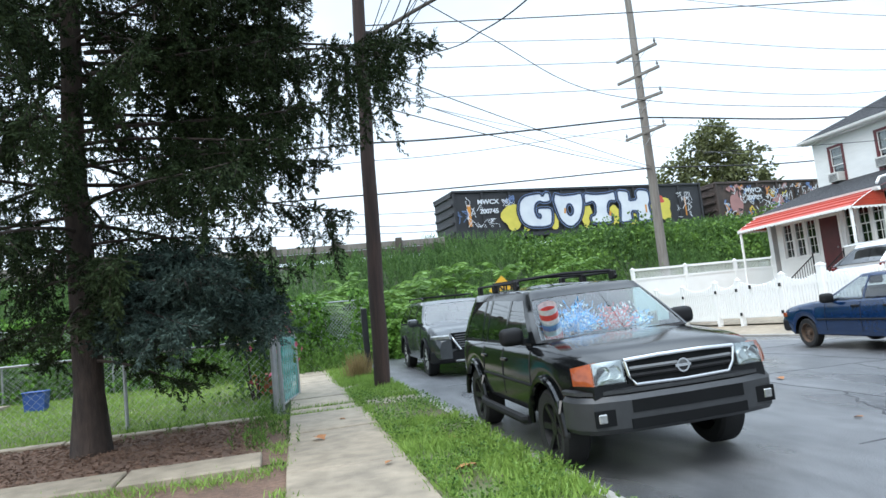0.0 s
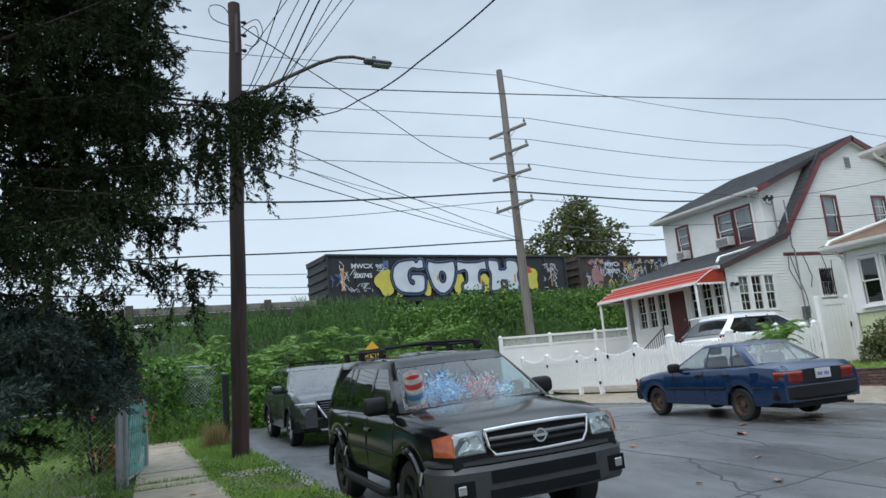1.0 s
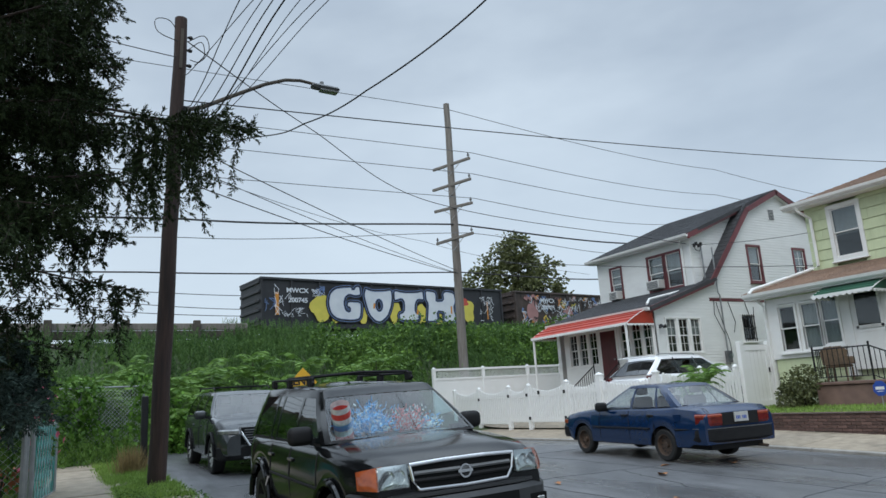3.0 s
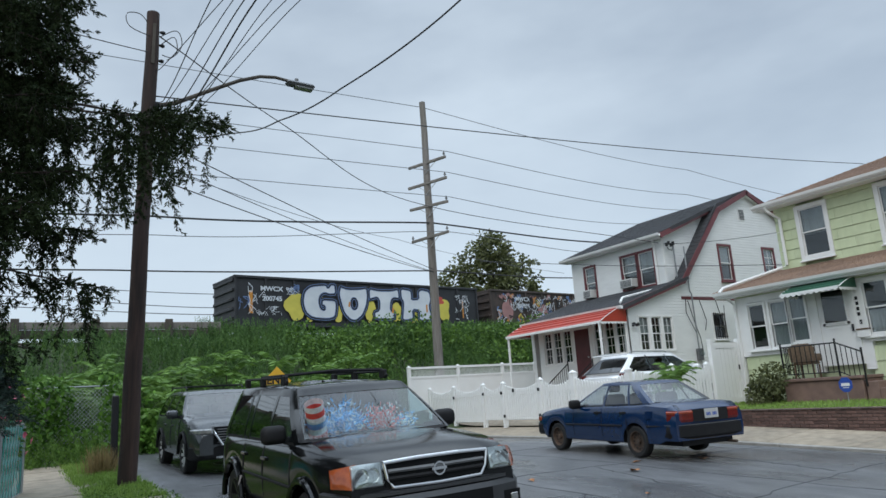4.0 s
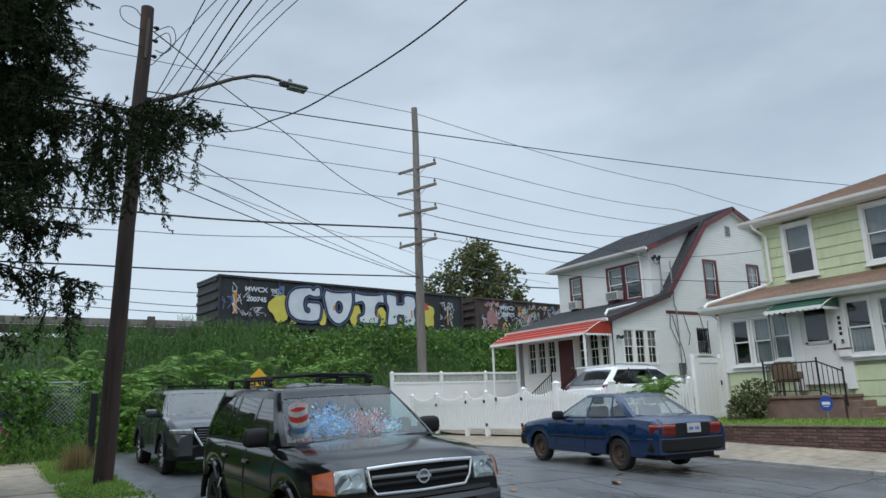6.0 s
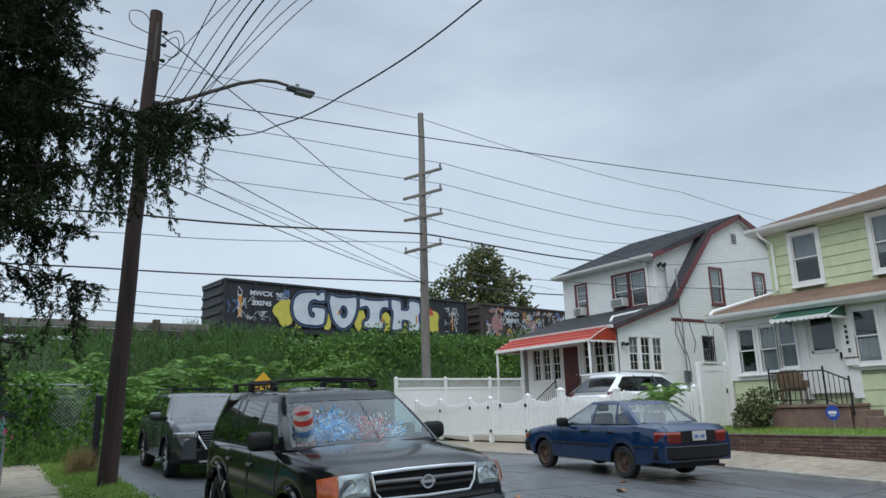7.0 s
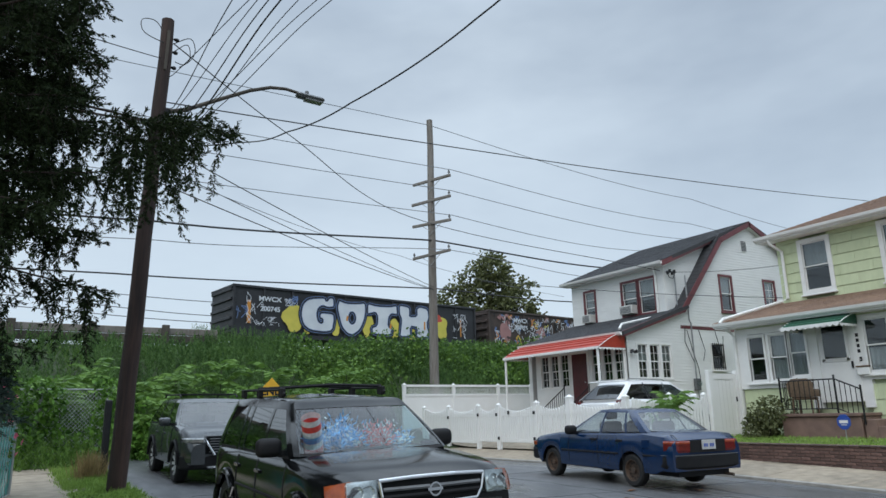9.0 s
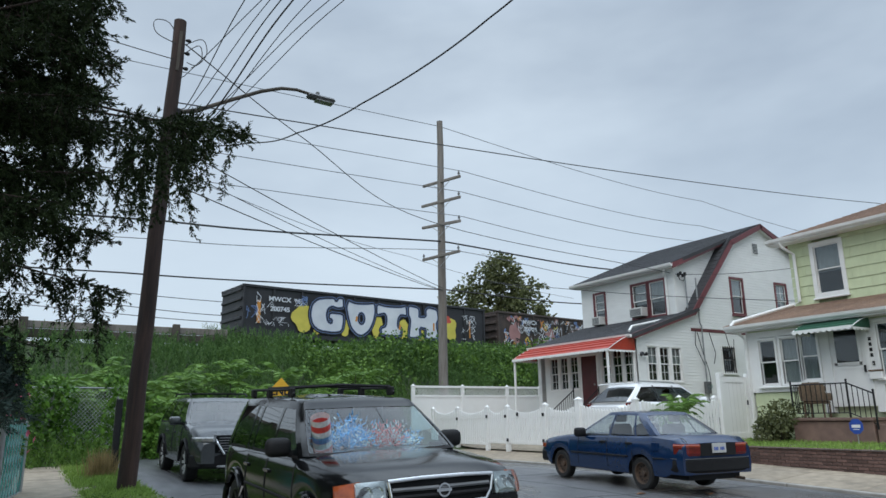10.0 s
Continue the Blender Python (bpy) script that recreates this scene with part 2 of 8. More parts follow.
    sprayorange=mat("spray_orange", (0.6, 0.26, 0.04), (0.5, 0.2, 0.03), 2.0, 0.6),
    sprayblue=mat("spray_blue", (0.14, 0.22, 0.42), (0.09, 0.15, 0.3), 2.0, 0.6),
    spraypink=mat("spray_pink", (0.38, 0.2, 0.19), (0.26, 0.13, 0.13), 2.0, 0.6),
    petal=mat("pink_petal", (0.72, 0.16, 0.26), (0.6, 0.09, 0.17), 8.0, 0.6),
    wicker=mat("wicker", (0.19, 0.125, 0.075), (0.1, 0.066, 0.04), 20.0, 0.7, 0.5, 60),
    terracotta=mat("terracotta", (0.42, 0.13, 0.06), (0.3, 0.09, 0.045), 6.0, 0.8),
    binblue=mat("blue_bin", (0.015, 0.065, 0.25), (0.01, 0.045, 0.18), 6.0, 0.5),
    deadleaf=mat("dead_leaf", (0.42, 0.19, 0.07), (0.22, 0.1, 0.045), 9.0, 0.8),
    g_weed=leafmat("weed_leaf", (0.15, 0.26, 0.052), (0.035, 0.08, 0.02), spec=0.12),
    g_mug=leafmat("mugwort_leaf", (0.125, 0.225, 0.065), (0.032, 0.072, 0.024), spec=0.12),
    g_vine=leafmat("vine_leaf", (0.135, 0.28, 0.042), (0.026, 0.07, 0.014), spec=0.15),
    g_ail=leafmat("ailanthus_leaf", (0.18, 0.31, 0.065), (0.08, 0.16, 0.035)),
    g_grass=leafmat("grass_blade", (0.28, 0.41, 0.09), (0.13, 0.23, 0.045)),
    g_dry=leafmat("dry_grass", (0.36, 0.27, 0.12), (0.2, 0.15, 0.07)),
    g_tree=leafmat("oak_leaf", (0.17, 0.185, 0.075), (0.05, 0.06, 0.026)),
    g_needle=leafmat("spruce_needle", (0.045, 0.066, 0.028), (0.010, 0.017, 0.009), trans=0.06, spec=0.04),
    g_bluen=leafmat("blue_spruce_needle", (0.085, 0.125, 0.105), (0.018, 0.032, 0.028), trans=0.06, spec=0.06),
    glass=glassmat("window_glass", (0.75, 0.8, 0.82), alpha=0.1),
    carglass=glassmat("car_glass", (0.55, 0.68, 0.70), alpha=0.2),
    clearglass=glassmat("clear_car_glass", (0.80, 0.86, 0.86), alpha=0.6),
    darkglass=glassmat("privacy_glass", (0.10, 0.11, 0.115)),
)


# ---- building helpers ----
def link(name, bm, material, parent=None, label="", smooth=False):
    me = bpy.data.meshes.new(name)
    bmesh.ops.recalc_face_normals(bm, faces=bm.faces[:])
    bm.to_mesh(me)
    bm.free()
    me.materials.append(material)
    if smooth:
        for p in me.polygons:
            p.use_smooth = True
        me.set_sharp_from_angle(angle=radians(35))
    ob = new(name, me)
    if parent is not None:
        ob.parent = parent
    if label:
        tagged(ob, label)
    return ob


def part(name, bm, material, parent, label="", smooth=False):
    return link(name, bm, material, parent, label, smooth)


def piece(name, mesh, parent, m=None):
    ob = new(name, mesh)
    ob.parent = parent
    if m is not None:
        ob.matrix_local = m
    return ob


def thing(name, m, label, category, group="", kind=""):
    ob = new(name)
    ob.empty_display_size = 0.2
    ob.matrix_world = m
    return tagged(ob, label, category, group, kind)


def mesh_np(name, verts, faces, material, parent=None):
    """A mesh from arrays: verts (n, 3), faces (m, k) with k the same for all."""
    me = bpy.data.meshes.new(name)
    n, k = faces.shape
    me.vertices.add(len(verts))
    me.vertices.foreach_set("co", np.asarray(verts, dtype=np.float32).ravel())
    me.loops.add(n * k)
    me.loops.foreach_set("vertex_index", faces.astype(np.int32).ravel())
    me.polygons.add(n)
    me.polygons.foreach_set("loop_start", np.arange(0, n * k, k, dtype=np.int32))
    me.update(calc_edges=True)
    me.materials.append(material)
    ob = new(name, me)
    if parent is not None:
        ob.parent = parent
    return ob


def box(bm, x0, x1, y0, y1, z0, z1, bevel=0.0):
    r = bmesh.ops.create_cube(bm, size=1.0)
    vs = r["verts"]
    for v in vs:
        v.co = Vector((x0 + (v.co.x + 0.5) * (x1 - x0), y0 + (v.co.y + 0.5) * (y1 - y0), z0 + (v.co.z + 0.5) * (z1 - z0)))
    if bevel:
        es = {e for v in vs for e in v.link_edges}
        bmesh.ops.bevel(bm, geom=list(es), offset=bevel, segments=1, affect="EDGES")
    return vs


def boxed(*a, **k):
    bm = bmesh.new()
    box(bm, *a, **k)
    return bm


def tube(bm, pts, radii, n=8, cap=True):
    """A swept round bar through points."""
    pts = [Vector(p) for p in pts]
    if not hasattr(radii, "__len__"):
        radii = [radii] * len(pts)
    rings = []
    for i, p in enumerate(pts):
        d = (pts[min(i + 1, len(pts) - 1)] - pts[max(i - 1, 0)]).normalized()
        a = d.cross(Vector((0, 0, 1)) if abs(d.z) < 0.9 else Vector((1, 0, 0))).normalized()
        b = d.cross(a)
        rings.append([bm.verts.new(p + radii[i] * (math.cos(2 * math.pi * j / n) * a + math.sin(2 * math.pi * j / n) * b)) for j in range(n)])
    for r0, r1 in zip(rings, rings[1:]):
        for j in range(n):
            bm.faces.new((r0[j], r0[(j + 1) % n], r1[(j + 1) % n], r1[j]))
    if cap:
        bm.faces.new(rings[0][::-1])
        bm.faces.new(rings[-1])
    return bm


def tubed(pts, radii, n=8):
    return tube(bmesh.new(), pts, radii, n)


def prism(bm, poly, a, b, axis):
    """Extrude a polygon from a to b along an axis; poly gives the other two coordinates in order."""
    def mk(p, s):
        return {"x": (s, p[0], p[1]), "y": (p[0], s, p[1]), "z": (p[0], p[1], s)}[axis]
    lo = [bm.verts.new(mk(p, a)) for p in poly]
    hi = [bm.verts.new(mk(p, b)) for p in poly]
    bm.faces.new(lo)
    bm.faces.new(hi[::-1])
    k = len(poly)
    for i in range(k):
        bm.faces.new((lo[i], hi[i], hi[(i + 1) % k], lo[(i + 1) % k]))
    return bm


def prismed(poly, a, b, axis):
    return prism(bmesh.new(), poly, a, b, axis)


def slab(bm, quad, thick):
    """A quad given thickness along its normal (backwards)."""
    q = [Vector(p) for p in quad]
    n = (q[1] - q[0]).cross(q[2] - q[0]).normalized() * thick
    lo = [bm.verts.new(p) for p in q]
    hi = [bm.verts.new(p - n) for p in q]
    bm.faces.new(lo)
    bm.faces.new(hi[::-1])
    k = len(q)
    for i in range(k):
        bm.faces.new((lo[i], hi[i], hi[(i + 1) % k], lo[(i + 1) % k]))
    return bm


def slabbed(quad, thick):
    return slab(bmesh.new(), quad, thick)


def clamp(v, a, b):
    return max(a, min(b, v))


def lerp(a, b, t):
    return a + (b - a) * t


# ---- the lie of the land ----
KERB_L, KERB_R = 2.35, 12.75


def road_z(x, y):
    yy = clamp(y, -40, 24)
    s = clamp((x - 2.6) / 10, 0, 1)
    return lerp(0.027 * yy, 0.35 - 0.003 * yy - 0.034 * clamp(10.5 - y, 0, 12), s)


BANK = [(22.5, 0.0), (25.0, 0.4), (28.0, 1.8), (31.0, 3.3), (34.0, 4.25), (36.5, 4.45), (38.5, 4.85), (46.0, 4.85), (49.0, 4.0), (60.0, 0.6), (90, 0.0)]


def bank_z(y):
    for (y0, z0), (y1, z1) in zip(BANK, BANK[1:]):
        if y <= y1:
            return lerp(z0, z1, clamp((y - y0) / (y1 - y0), 0, 1))
    return 0.0


def land_z(x, y):
    """Height of the ground without kerbs."""
    z = road_z(x, y)
    z += 0.15 * clamp((x - 12.9) / 1.4, 0, 1) * clamp((26 - y) / 2, 0, 1)
    z += 0.30 * clamp((x - 14.6) / 1.2, 0, 1) * clamp((y - 13) / 2, 0, 1)
    fall = clamp((150 - abs(x)) / 60, 0, 1)
    return z + bank_z(y + 0.12 * clamp(x - 5, -30, 30) * 0.4) * fall


def sheet(name, xs, ys, zf, material, label, category="", kind="structure"):
    v = np.array([(x, y, zf(x, y)) for y in ys for x in xs])
    nx = len(xs)
    f = np.array([(j * nx + i, j * nx + i + 1, (j + 1) * nx + i + 1, (j + 1) * nx + i) for j in range(len(ys) - 1) for i in range(nx - 1)])
    ob = mesh_np(name, v, f, material)
    for p in ob.data.polygons:
        p.use_smooth = True
    return tagged(ob, label, category or name, kind=kind)


def span(a, b, n):
    return [lerp(a, b, i / n) for i in range(n + 1)]


gx = [-2500, -900, -300] + span(-120, -16, 14) + span(-15, 40, 55) + span(45, 120, 12) + [300, 900, 2500]
gy = [-2500, -900, -300, -100] + span(-40, 22, 40) + span(22.5, 50, 40) + span(55, 95, 10) + [300, 900, 2500]
sheet("ground", gx, gy, lambda x, y: land_z(x, y) - 0.03, M["bank"], "earth and low growth round the street, rising to a railway bank", "ground")
sheet("road", span(KERB_L, KERB_R, 24), span(-40, 23.5, 60), lambda x, y: road_z(x, y) + 0.035 * (1 - ((x - 7.5) / 5.2) ** 2), M["asphalt"], "wet dark patched asphalt street ending at the bank", "road")
sheet("front_lawn", span(-16, -0.25, 30), span(11.9, 21, 20), lambda x, y: road_z(x, y) + 0.05, M["soil"], "mown green lawn behind a chain-link fence", "lawn")
sheet("verge", span(1.12, KERB_L - 0.16, 8), span(-4, 21.5, 40), lambda x, y: road_z(x, y) + 0.07, M["soil"], "grass strip between pavement and kerb", "verge")
sheet("mulch_bed", span(-9, -0.03, 20), span(7.95, 11.35, 10), lambda x, y: road_z(x, y) + 0.07 + 0.03 * noise.noise((x * 2, y * 2, 0)), M["mulch"], "bed of brown mulch and dead needles under the spruce", "mulch bed")
sheet("near_lawn", span(-16, -0.03, 20), span(-4, 8.0, 16), lambda x, y: road_z(x, y) + 0.05, M["mulch"], "bare mulch and soil beside the pavement", "lawn")

# kerbs, laid in stones
for side, kx, y0, y1 in (("left", KERB_L, -6, 21), ("right", KERB_R, -6, 23)):
    kerb = thing("kerb", pose(0, 0, 0), "worn grey concrete kerb along the street", "kerb", kind="structure")
    n = 14
    for i in range(n):
        a, b = lerp(y0, y1, i / n) + 0.006, lerp(y0, y1, (i + 1) / n) - 0.006
        bm = bmesh.new()
        hgt = 0.045 if side == "left" else 0.06
        w = -0.15 if side == "left" else 0.15
        vs = box(bm, min(kx, kx + w), max(kx, kx + w), a, b, -0.2, hgt, 0.012)
        for v in bm.verts:
            v.co.z += road_z(kx, v.co.y)
        part("kerb_stone", bm, M["kerb"], kerb)

# pavement slabs
pave = thing("pavement", pose(0, 0, 0), "cracked concrete pavement slabs with grass in the joints", "pavement", kind="structure")
edge = [-4, -2.2, -0.4, 1.4, 3.3, 5.2, 7.3, 9.6, 11.35, 12.05, 13.4, 14.9, 16.5, 18.2, 19.4]
for i, (a, b) in enumerate(zip(edge, edge[1:])):
    bm = bmesh.new()
    box(bm, -0.12, 1.10, a + 0.012, b - 0.012, -0.08, 0.09, 0.012)
    for v in bm.verts:
        v.co.z += road_z(v.co.x, v.co.y) + (0.012 if i % 3 == 1 else 0.0)
        v.co.x += 0.03 * max(0.0, v.co.y - 6)
    part("paving_slab", bm, M["concrete"], pave)
    if i in (8, 9):
        bm = bmesh.new()
        box(bm, 1.28, 2.18, a + 0.03, b - 0.03, -0.05, 0.10, 0.012)
        for v in bm.verts:
            v.co.z += road_z(v.co.x, v.co.y)
        part("paving_slab", bm, M["concrete"], pave)
pave_r = thing("pavement", pose(0, 0, 0), "pale concrete pavement before the fences and houses", "pavement", kind="structure")
for i in range(18):
    a, b = -6 + i * 1.65, -6 + (i + 1) * 1.65
    bm = bmesh.new()
    box(bm, KERB_R + 0.155, 14.55, a + 0.008, b - 0.008, -0.08, 0.062, 0.01)
    for v in bm.verts:
        v.co.z += road_z(v.co.x, v.co.y) + 0.13 * clamp((v.co.x - 12.9) / 1.4, 0, 1)
    part("paving_slab", bm, M["concrete"], pave_r)
# low concrete edging of the mulch bed
for nm, ya, yb in (("edging", 7.75, 8.5), ("edging", 11.4, 11.65)):
    ed = thing("edging", pose(0, 0, 0), "low broken concrete edging beside the mulch bed", "edging", kind="structure")
    for i in range(6):
        a, b = lerp(-8.9, -0.3, i / 6), lerp(-8.9, -0.3, (i + 1) / 6) - 0.03
        bm = bmesh.new()
        box(bm, a, b, ya, yb, -0.1, 0.12, 0.015)
        for v in bm.verts:
            v.co.z += road_z(v.co.x, v.co.y)
        part("edging_block", bm, M["concrete"], ed)
# driveway of the white house
sheet("driveway", span(14.45, 24, 12), span(13.9, 25.2, 12), lambda x, y: land_z(x, y) + 0.09, M["concrete"], "concrete driveway beside the white house", "driveway")

# tar seams and cracks in the road
rs = random.Random(4)
for i, (x0, y0, x1, y1) in enumerate(((6.5, 1.5, 6.9, 21), (9.2, 2.0, 9.0, 20), (4.8, 5.3, 12.5, 6.1), (5.0, 9.6, 12.6, 8.8), (6.8, 12.4, 12.2, 13.2), (3.0, 13.2, 7.0, 12.7), (7.5, 5.6, 8.6, 9.2), (10.4, 6.0, 10.9, 8.8), (5.4, 5.0, 6.6, 7.4))):
    seam = thing("road_crack", pose(0, 0, 0), "dark tar-filled crack in the asphalt", "crack", "cracks in the road", kind="structure")
    bm = bmesh.new()
    n, prev = 26, None
    w = rs.uniform(0.012, 0.03)
    for j in range(n + 1):
        t = j / n
        x, y = lerp(x0, x1, t) + rs.uniform(-0.05, 0.05), lerp(y0, y1, t) + rs.uniform(-0.05, 0.05)
        d = Vector((-(y1 - y0), x1 - x0)).normalized() * w
        cur = []
        for sx, up in ((-1, 0.0), (-0.6, 0.005), (0.6, 0.005), (1, 0.0)):
            px, py_ = x + d.x * sx, y + d.y * sx
            cur.append(bm.verts.new((px, py_, road_z(px, py_) + 0.035 * (1 - ((px - 7.5) / 5.2) ** 2) + up)))
        if prev:
            for k in range(3):
                bm.faces.new((prev[k], prev[k + 1], cur[k + 1], cur[k]))
        prev = cur
    part("crack_line", bm, M["shingle"], seam)


# ---- houses ----
def clad(bm, origin, along, poly, course, depth, holes=()):
    """Lapped courses on a vertical wall. poly: outline (u, z), convex per course; each course leans out at its foot."""
    o, a = Vector(origin), Vector(along).normalized()
    nrm = a.cross(Vector((0, 0, 1)))
    z0, z1 = min(p[1] for p in poly), max(p[1] for p in poly)

    def cut(z):
        us = []
        k = len(poly)
        for i in range(k):
            (u0, w0), (u1, w1) = poly[i], poly[(i + 1) % k]
            if (w0 - z) * (w1 - z) < 0 or abs(w0 - z) < 1e-9:
                us.append(u0 if abs(w1 - w0) < 1e-9 else lerp(u0, u1, (z - w0) / (w1 - w0)))
            if abs(w1 - z) < 1e-9:
                us.append(u1)
        return (min(us), max(us)) if us else None
    z = z0
    while z < z1 - 0.01:
        t = min(z + course, z1)
        lo, hi = cut(z + 0.0005), cut(t - 0.0005)
        if lo and hi:
            spans = [(lo[0], lo[1], hi[0], hi[1])]
            for (hu0, hu1, hz0, hz1) in holes:
                if hz0 < (z + t) / 2 < hz1:
                    nxt = []
                    for s in spans:
                        if s[1] <= hu0 or s[0] >= hu1:
                            nxt.append(s)
                            continue
                        if s[0] < hu0:
                            nxt.append((s[0], hu0, s[2], hu0))
                        if s[1] > hu1:
                            nxt.append((hu1, s[1], hu1, s[3]))
                    spans = nxt
            for s in spans:
                P = [o + a * s[0] + nrm * depth + Vector((0, 0, z)), o + a * s[1] + nrm * depth + Vector((0, 0, z)),
                     o + a * s[3] + nrm * 0.002 + Vector((0, 0, t)), o + a * s[2] + nrm * 0.002 + Vector((0, 0, t))]
                v = [bm.verts.new(p) for p in P]
                bm.faces.new(v)
                w = [bm.verts.new(o + a * s[0] + Vector((0, 0, z))), bm.verts.new(o + a * s[1] + Vector((0, 0, z)))]
                bm.faces.new((w[0], w[1], v[1], v[0]))
        z = t
    return bm


def window(parent, origin, along, w, h, trim, sash_mat, muntins=(0, 0), curtain=None, ac=False, bars=False, sill=True, casing=0.09):
    """A sash window set on a wall: origin is the lower-left corner of the opening, seen from outside."""
    a = Vector(along).normalized()
    n = a.cross(Vector((0, 0, 1)))
    m = Matrix(((a.x, n.x, 0, origin[0]), (a.y, n.y, 0, origin[1]), (0, 0, 1, origin[2]), (0, 0, 0, 1)))  # u along, v outwards, z up
    # thin near-black board: the room's darkness is in its colour
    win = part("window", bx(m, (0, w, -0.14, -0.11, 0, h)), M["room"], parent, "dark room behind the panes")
    bm = bmesh.new()
    for q in ((-casing, 0, -0.1, 0.045, -casing, h + casing), (w, w + casing, -0.1, 0.045, -casing, h + casing), (0, w, -0.1, 0.045, h, h + casing), (0, w, -0.1, 0.045, -casing, 0)):
        box(bm, *q)
    bm.transform(m)
    part("casing", bm, trim, win)
    if sill:
        part("sill", bx(m, (-casing - 0.04, w + casing + 0.04, 0.0, 0.10, -casing - 0.05, -casing - 0.002), 0.008), trim, win)
    for k, (z0, z1, v) in enumerate(((0, h / 2 + 0.02, -0.035), (h / 2 - 0.02, h, -0.005))):
        bm = bmesh.new()
        f = 0.036
        for q in ((0.004, f, z0, z1), (w - f, w - 0.004, z0, z1), (f, w - f, z0, z0 + f), (f, w - f, z1 - f, z1)):
            box(bm, q[0], q[1], v - 0.03, v, q[2], q[3])
        for i in range(muntins[0]):
            u = lerp(f, w - f, (i + 1) / (muntins[0] + 1))
            box(bm, u - 0.008, u + 0.008, v - 0.024, v - 0.006, z0 + f, z1 - f)
        for i in range(muntins[1]):
            z = lerp(z0 + f, z1 - f, (i + 1) / (muntins[1] + 1))
            box(bm, f, w - f, v - 0.022, v - 0.008, z - 0.008, z + 0.008)
        bm.transform(m)
        part("sash", bm, sash_mat, win)
        g = part("pane", bx(m, (f, w - f, v - 0.018, v - 0.013, z0 + f, z1 - f)), M["glass"], win)
        g.visible_shadow = False
    if curtain:
        bm = bmesh.new()
        c0, c1 = curtain
        k = 14
        pr = None
        for i in range(k + 1):
            u = lerp(0.03, w - 0.03, i / k)
            vv = -0.085 + 0.012 * math.sin(i * 2.1)
            cur = [bm.verts.new((u, vv, c0 * h)), bm.verts.new((u, vv, c1 * h))]
            if pr:
                bm.faces.new((pr[0], cur[0], cur[1], pr[1]))
            pr = cur
        bm.transform(m)
        part("curtain", bm, M["curtain"], win)
    if bars:
        bm = bmesh.new()
        for i in range(6):
            u = lerp(0.04, w - 0.04, i / 5)
            box(bm, u - 0.012, u + 0.012, 0.05, 0.075, -0.03, h + 0.03)
        for z in (0.06, h / 2, h - 0.06):
            box(bm, 0, w, 0.05, 0.075, z - 0.012, z + 0.012)
        bm.transform(m)
        part("window_bars", bm, M["iron"], win)
    if ac:
        e = thing("air_conditioner", parent.matrix_world @ m @ pose(0.05, 0, 0.02), "white boxy window air conditioner under a raised sash", "air conditioner")
        part("case", boxed(0, w - 0.1, -0.04, 0.34, 0, 0.36, bevel=0.015), M["ac"], e)
        for i in range(6):
            part("grille_slat", boxed(0.05, w - 0.15, 0.342, 0.35, 0.05 + i * 0.045, 0.072 + i * 0.045), M["lampgrey"], e)
    return win


def bx(m, q, bevel=0.0):
    bm = bmesh.new()
    box(bm, *q, bevel=bevel)
    bm.transform(m)
    return bm


def roof_slab(parent, quad, material, thick=0.14, rows=0, name="roof"):
    """A roof slope with its shingle courses as thin steps; quad: eave-left, eave-right, ridge-right, ridge-left from outside."""
    ob = part(name, slabbed(quad, thick), material, parent)
    if rows:
        q = [Vector(p) for p in quad]
        n = (q[1] - q[0]).cross(q[2] - q[0]).normalized()
        bm = bmesh.new()
        for i in range(rows):
            t0, t1 = i / rows, (i + 1) / rows
            A, B = q[0].lerp(q[3], t0), q[1].lerp(q[2], t0)
            C, D = q[1].lerp(q[2], t1), q[0].lerp(q[3], t1)
            vs = [bm.verts.new(p) for p in (A + n * 0.016, B + n * 0.016, C + n * 0.003, D + n * 0.003, A + n * 0.0005, B + n * 0.0005)]
            bm.faces.new(vs[:4])
            bm.faces.new((vs[4], vs[5], vs[1], vs[0]))
        part("shingle_layer", bm, material, ob)
    return ob


def gutter(parent, a, b, material, r=0.07):
    a, b = Vector(a), Vector(b)
    d = (b - a).normalized()
    out = d.cross(Vector((0, 0, 1)))
    prof = [(0.0, 0.05), (0.0, -0.07), (0.05, -0.08), (0.10, -0.03), (0.12, 0.05), (0.105, 0.05), (0.09, -0.02), (0.05, -0.06), (0.012, -0.055), (0.012, 0.05)]
    bm = bmesh.new()
    r0 = [bm.verts.new(a + out * p[0] + Vector((0, 0, p[1]))) for p in prof]
    r1 = [bm.verts.new(b + out * p[0] + Vector((0, 0, p[1]))) for p in prof]
    for i in range(len(prof)):
        j = (i + 1) % len(prof)
        bm.faces.new((r0[i], r0[j], r1[j], r1[i]))
    bm.faces.new(r0)
    bm.faces.new(r1[::-1])
    return part("gutter", bm, material, parent)


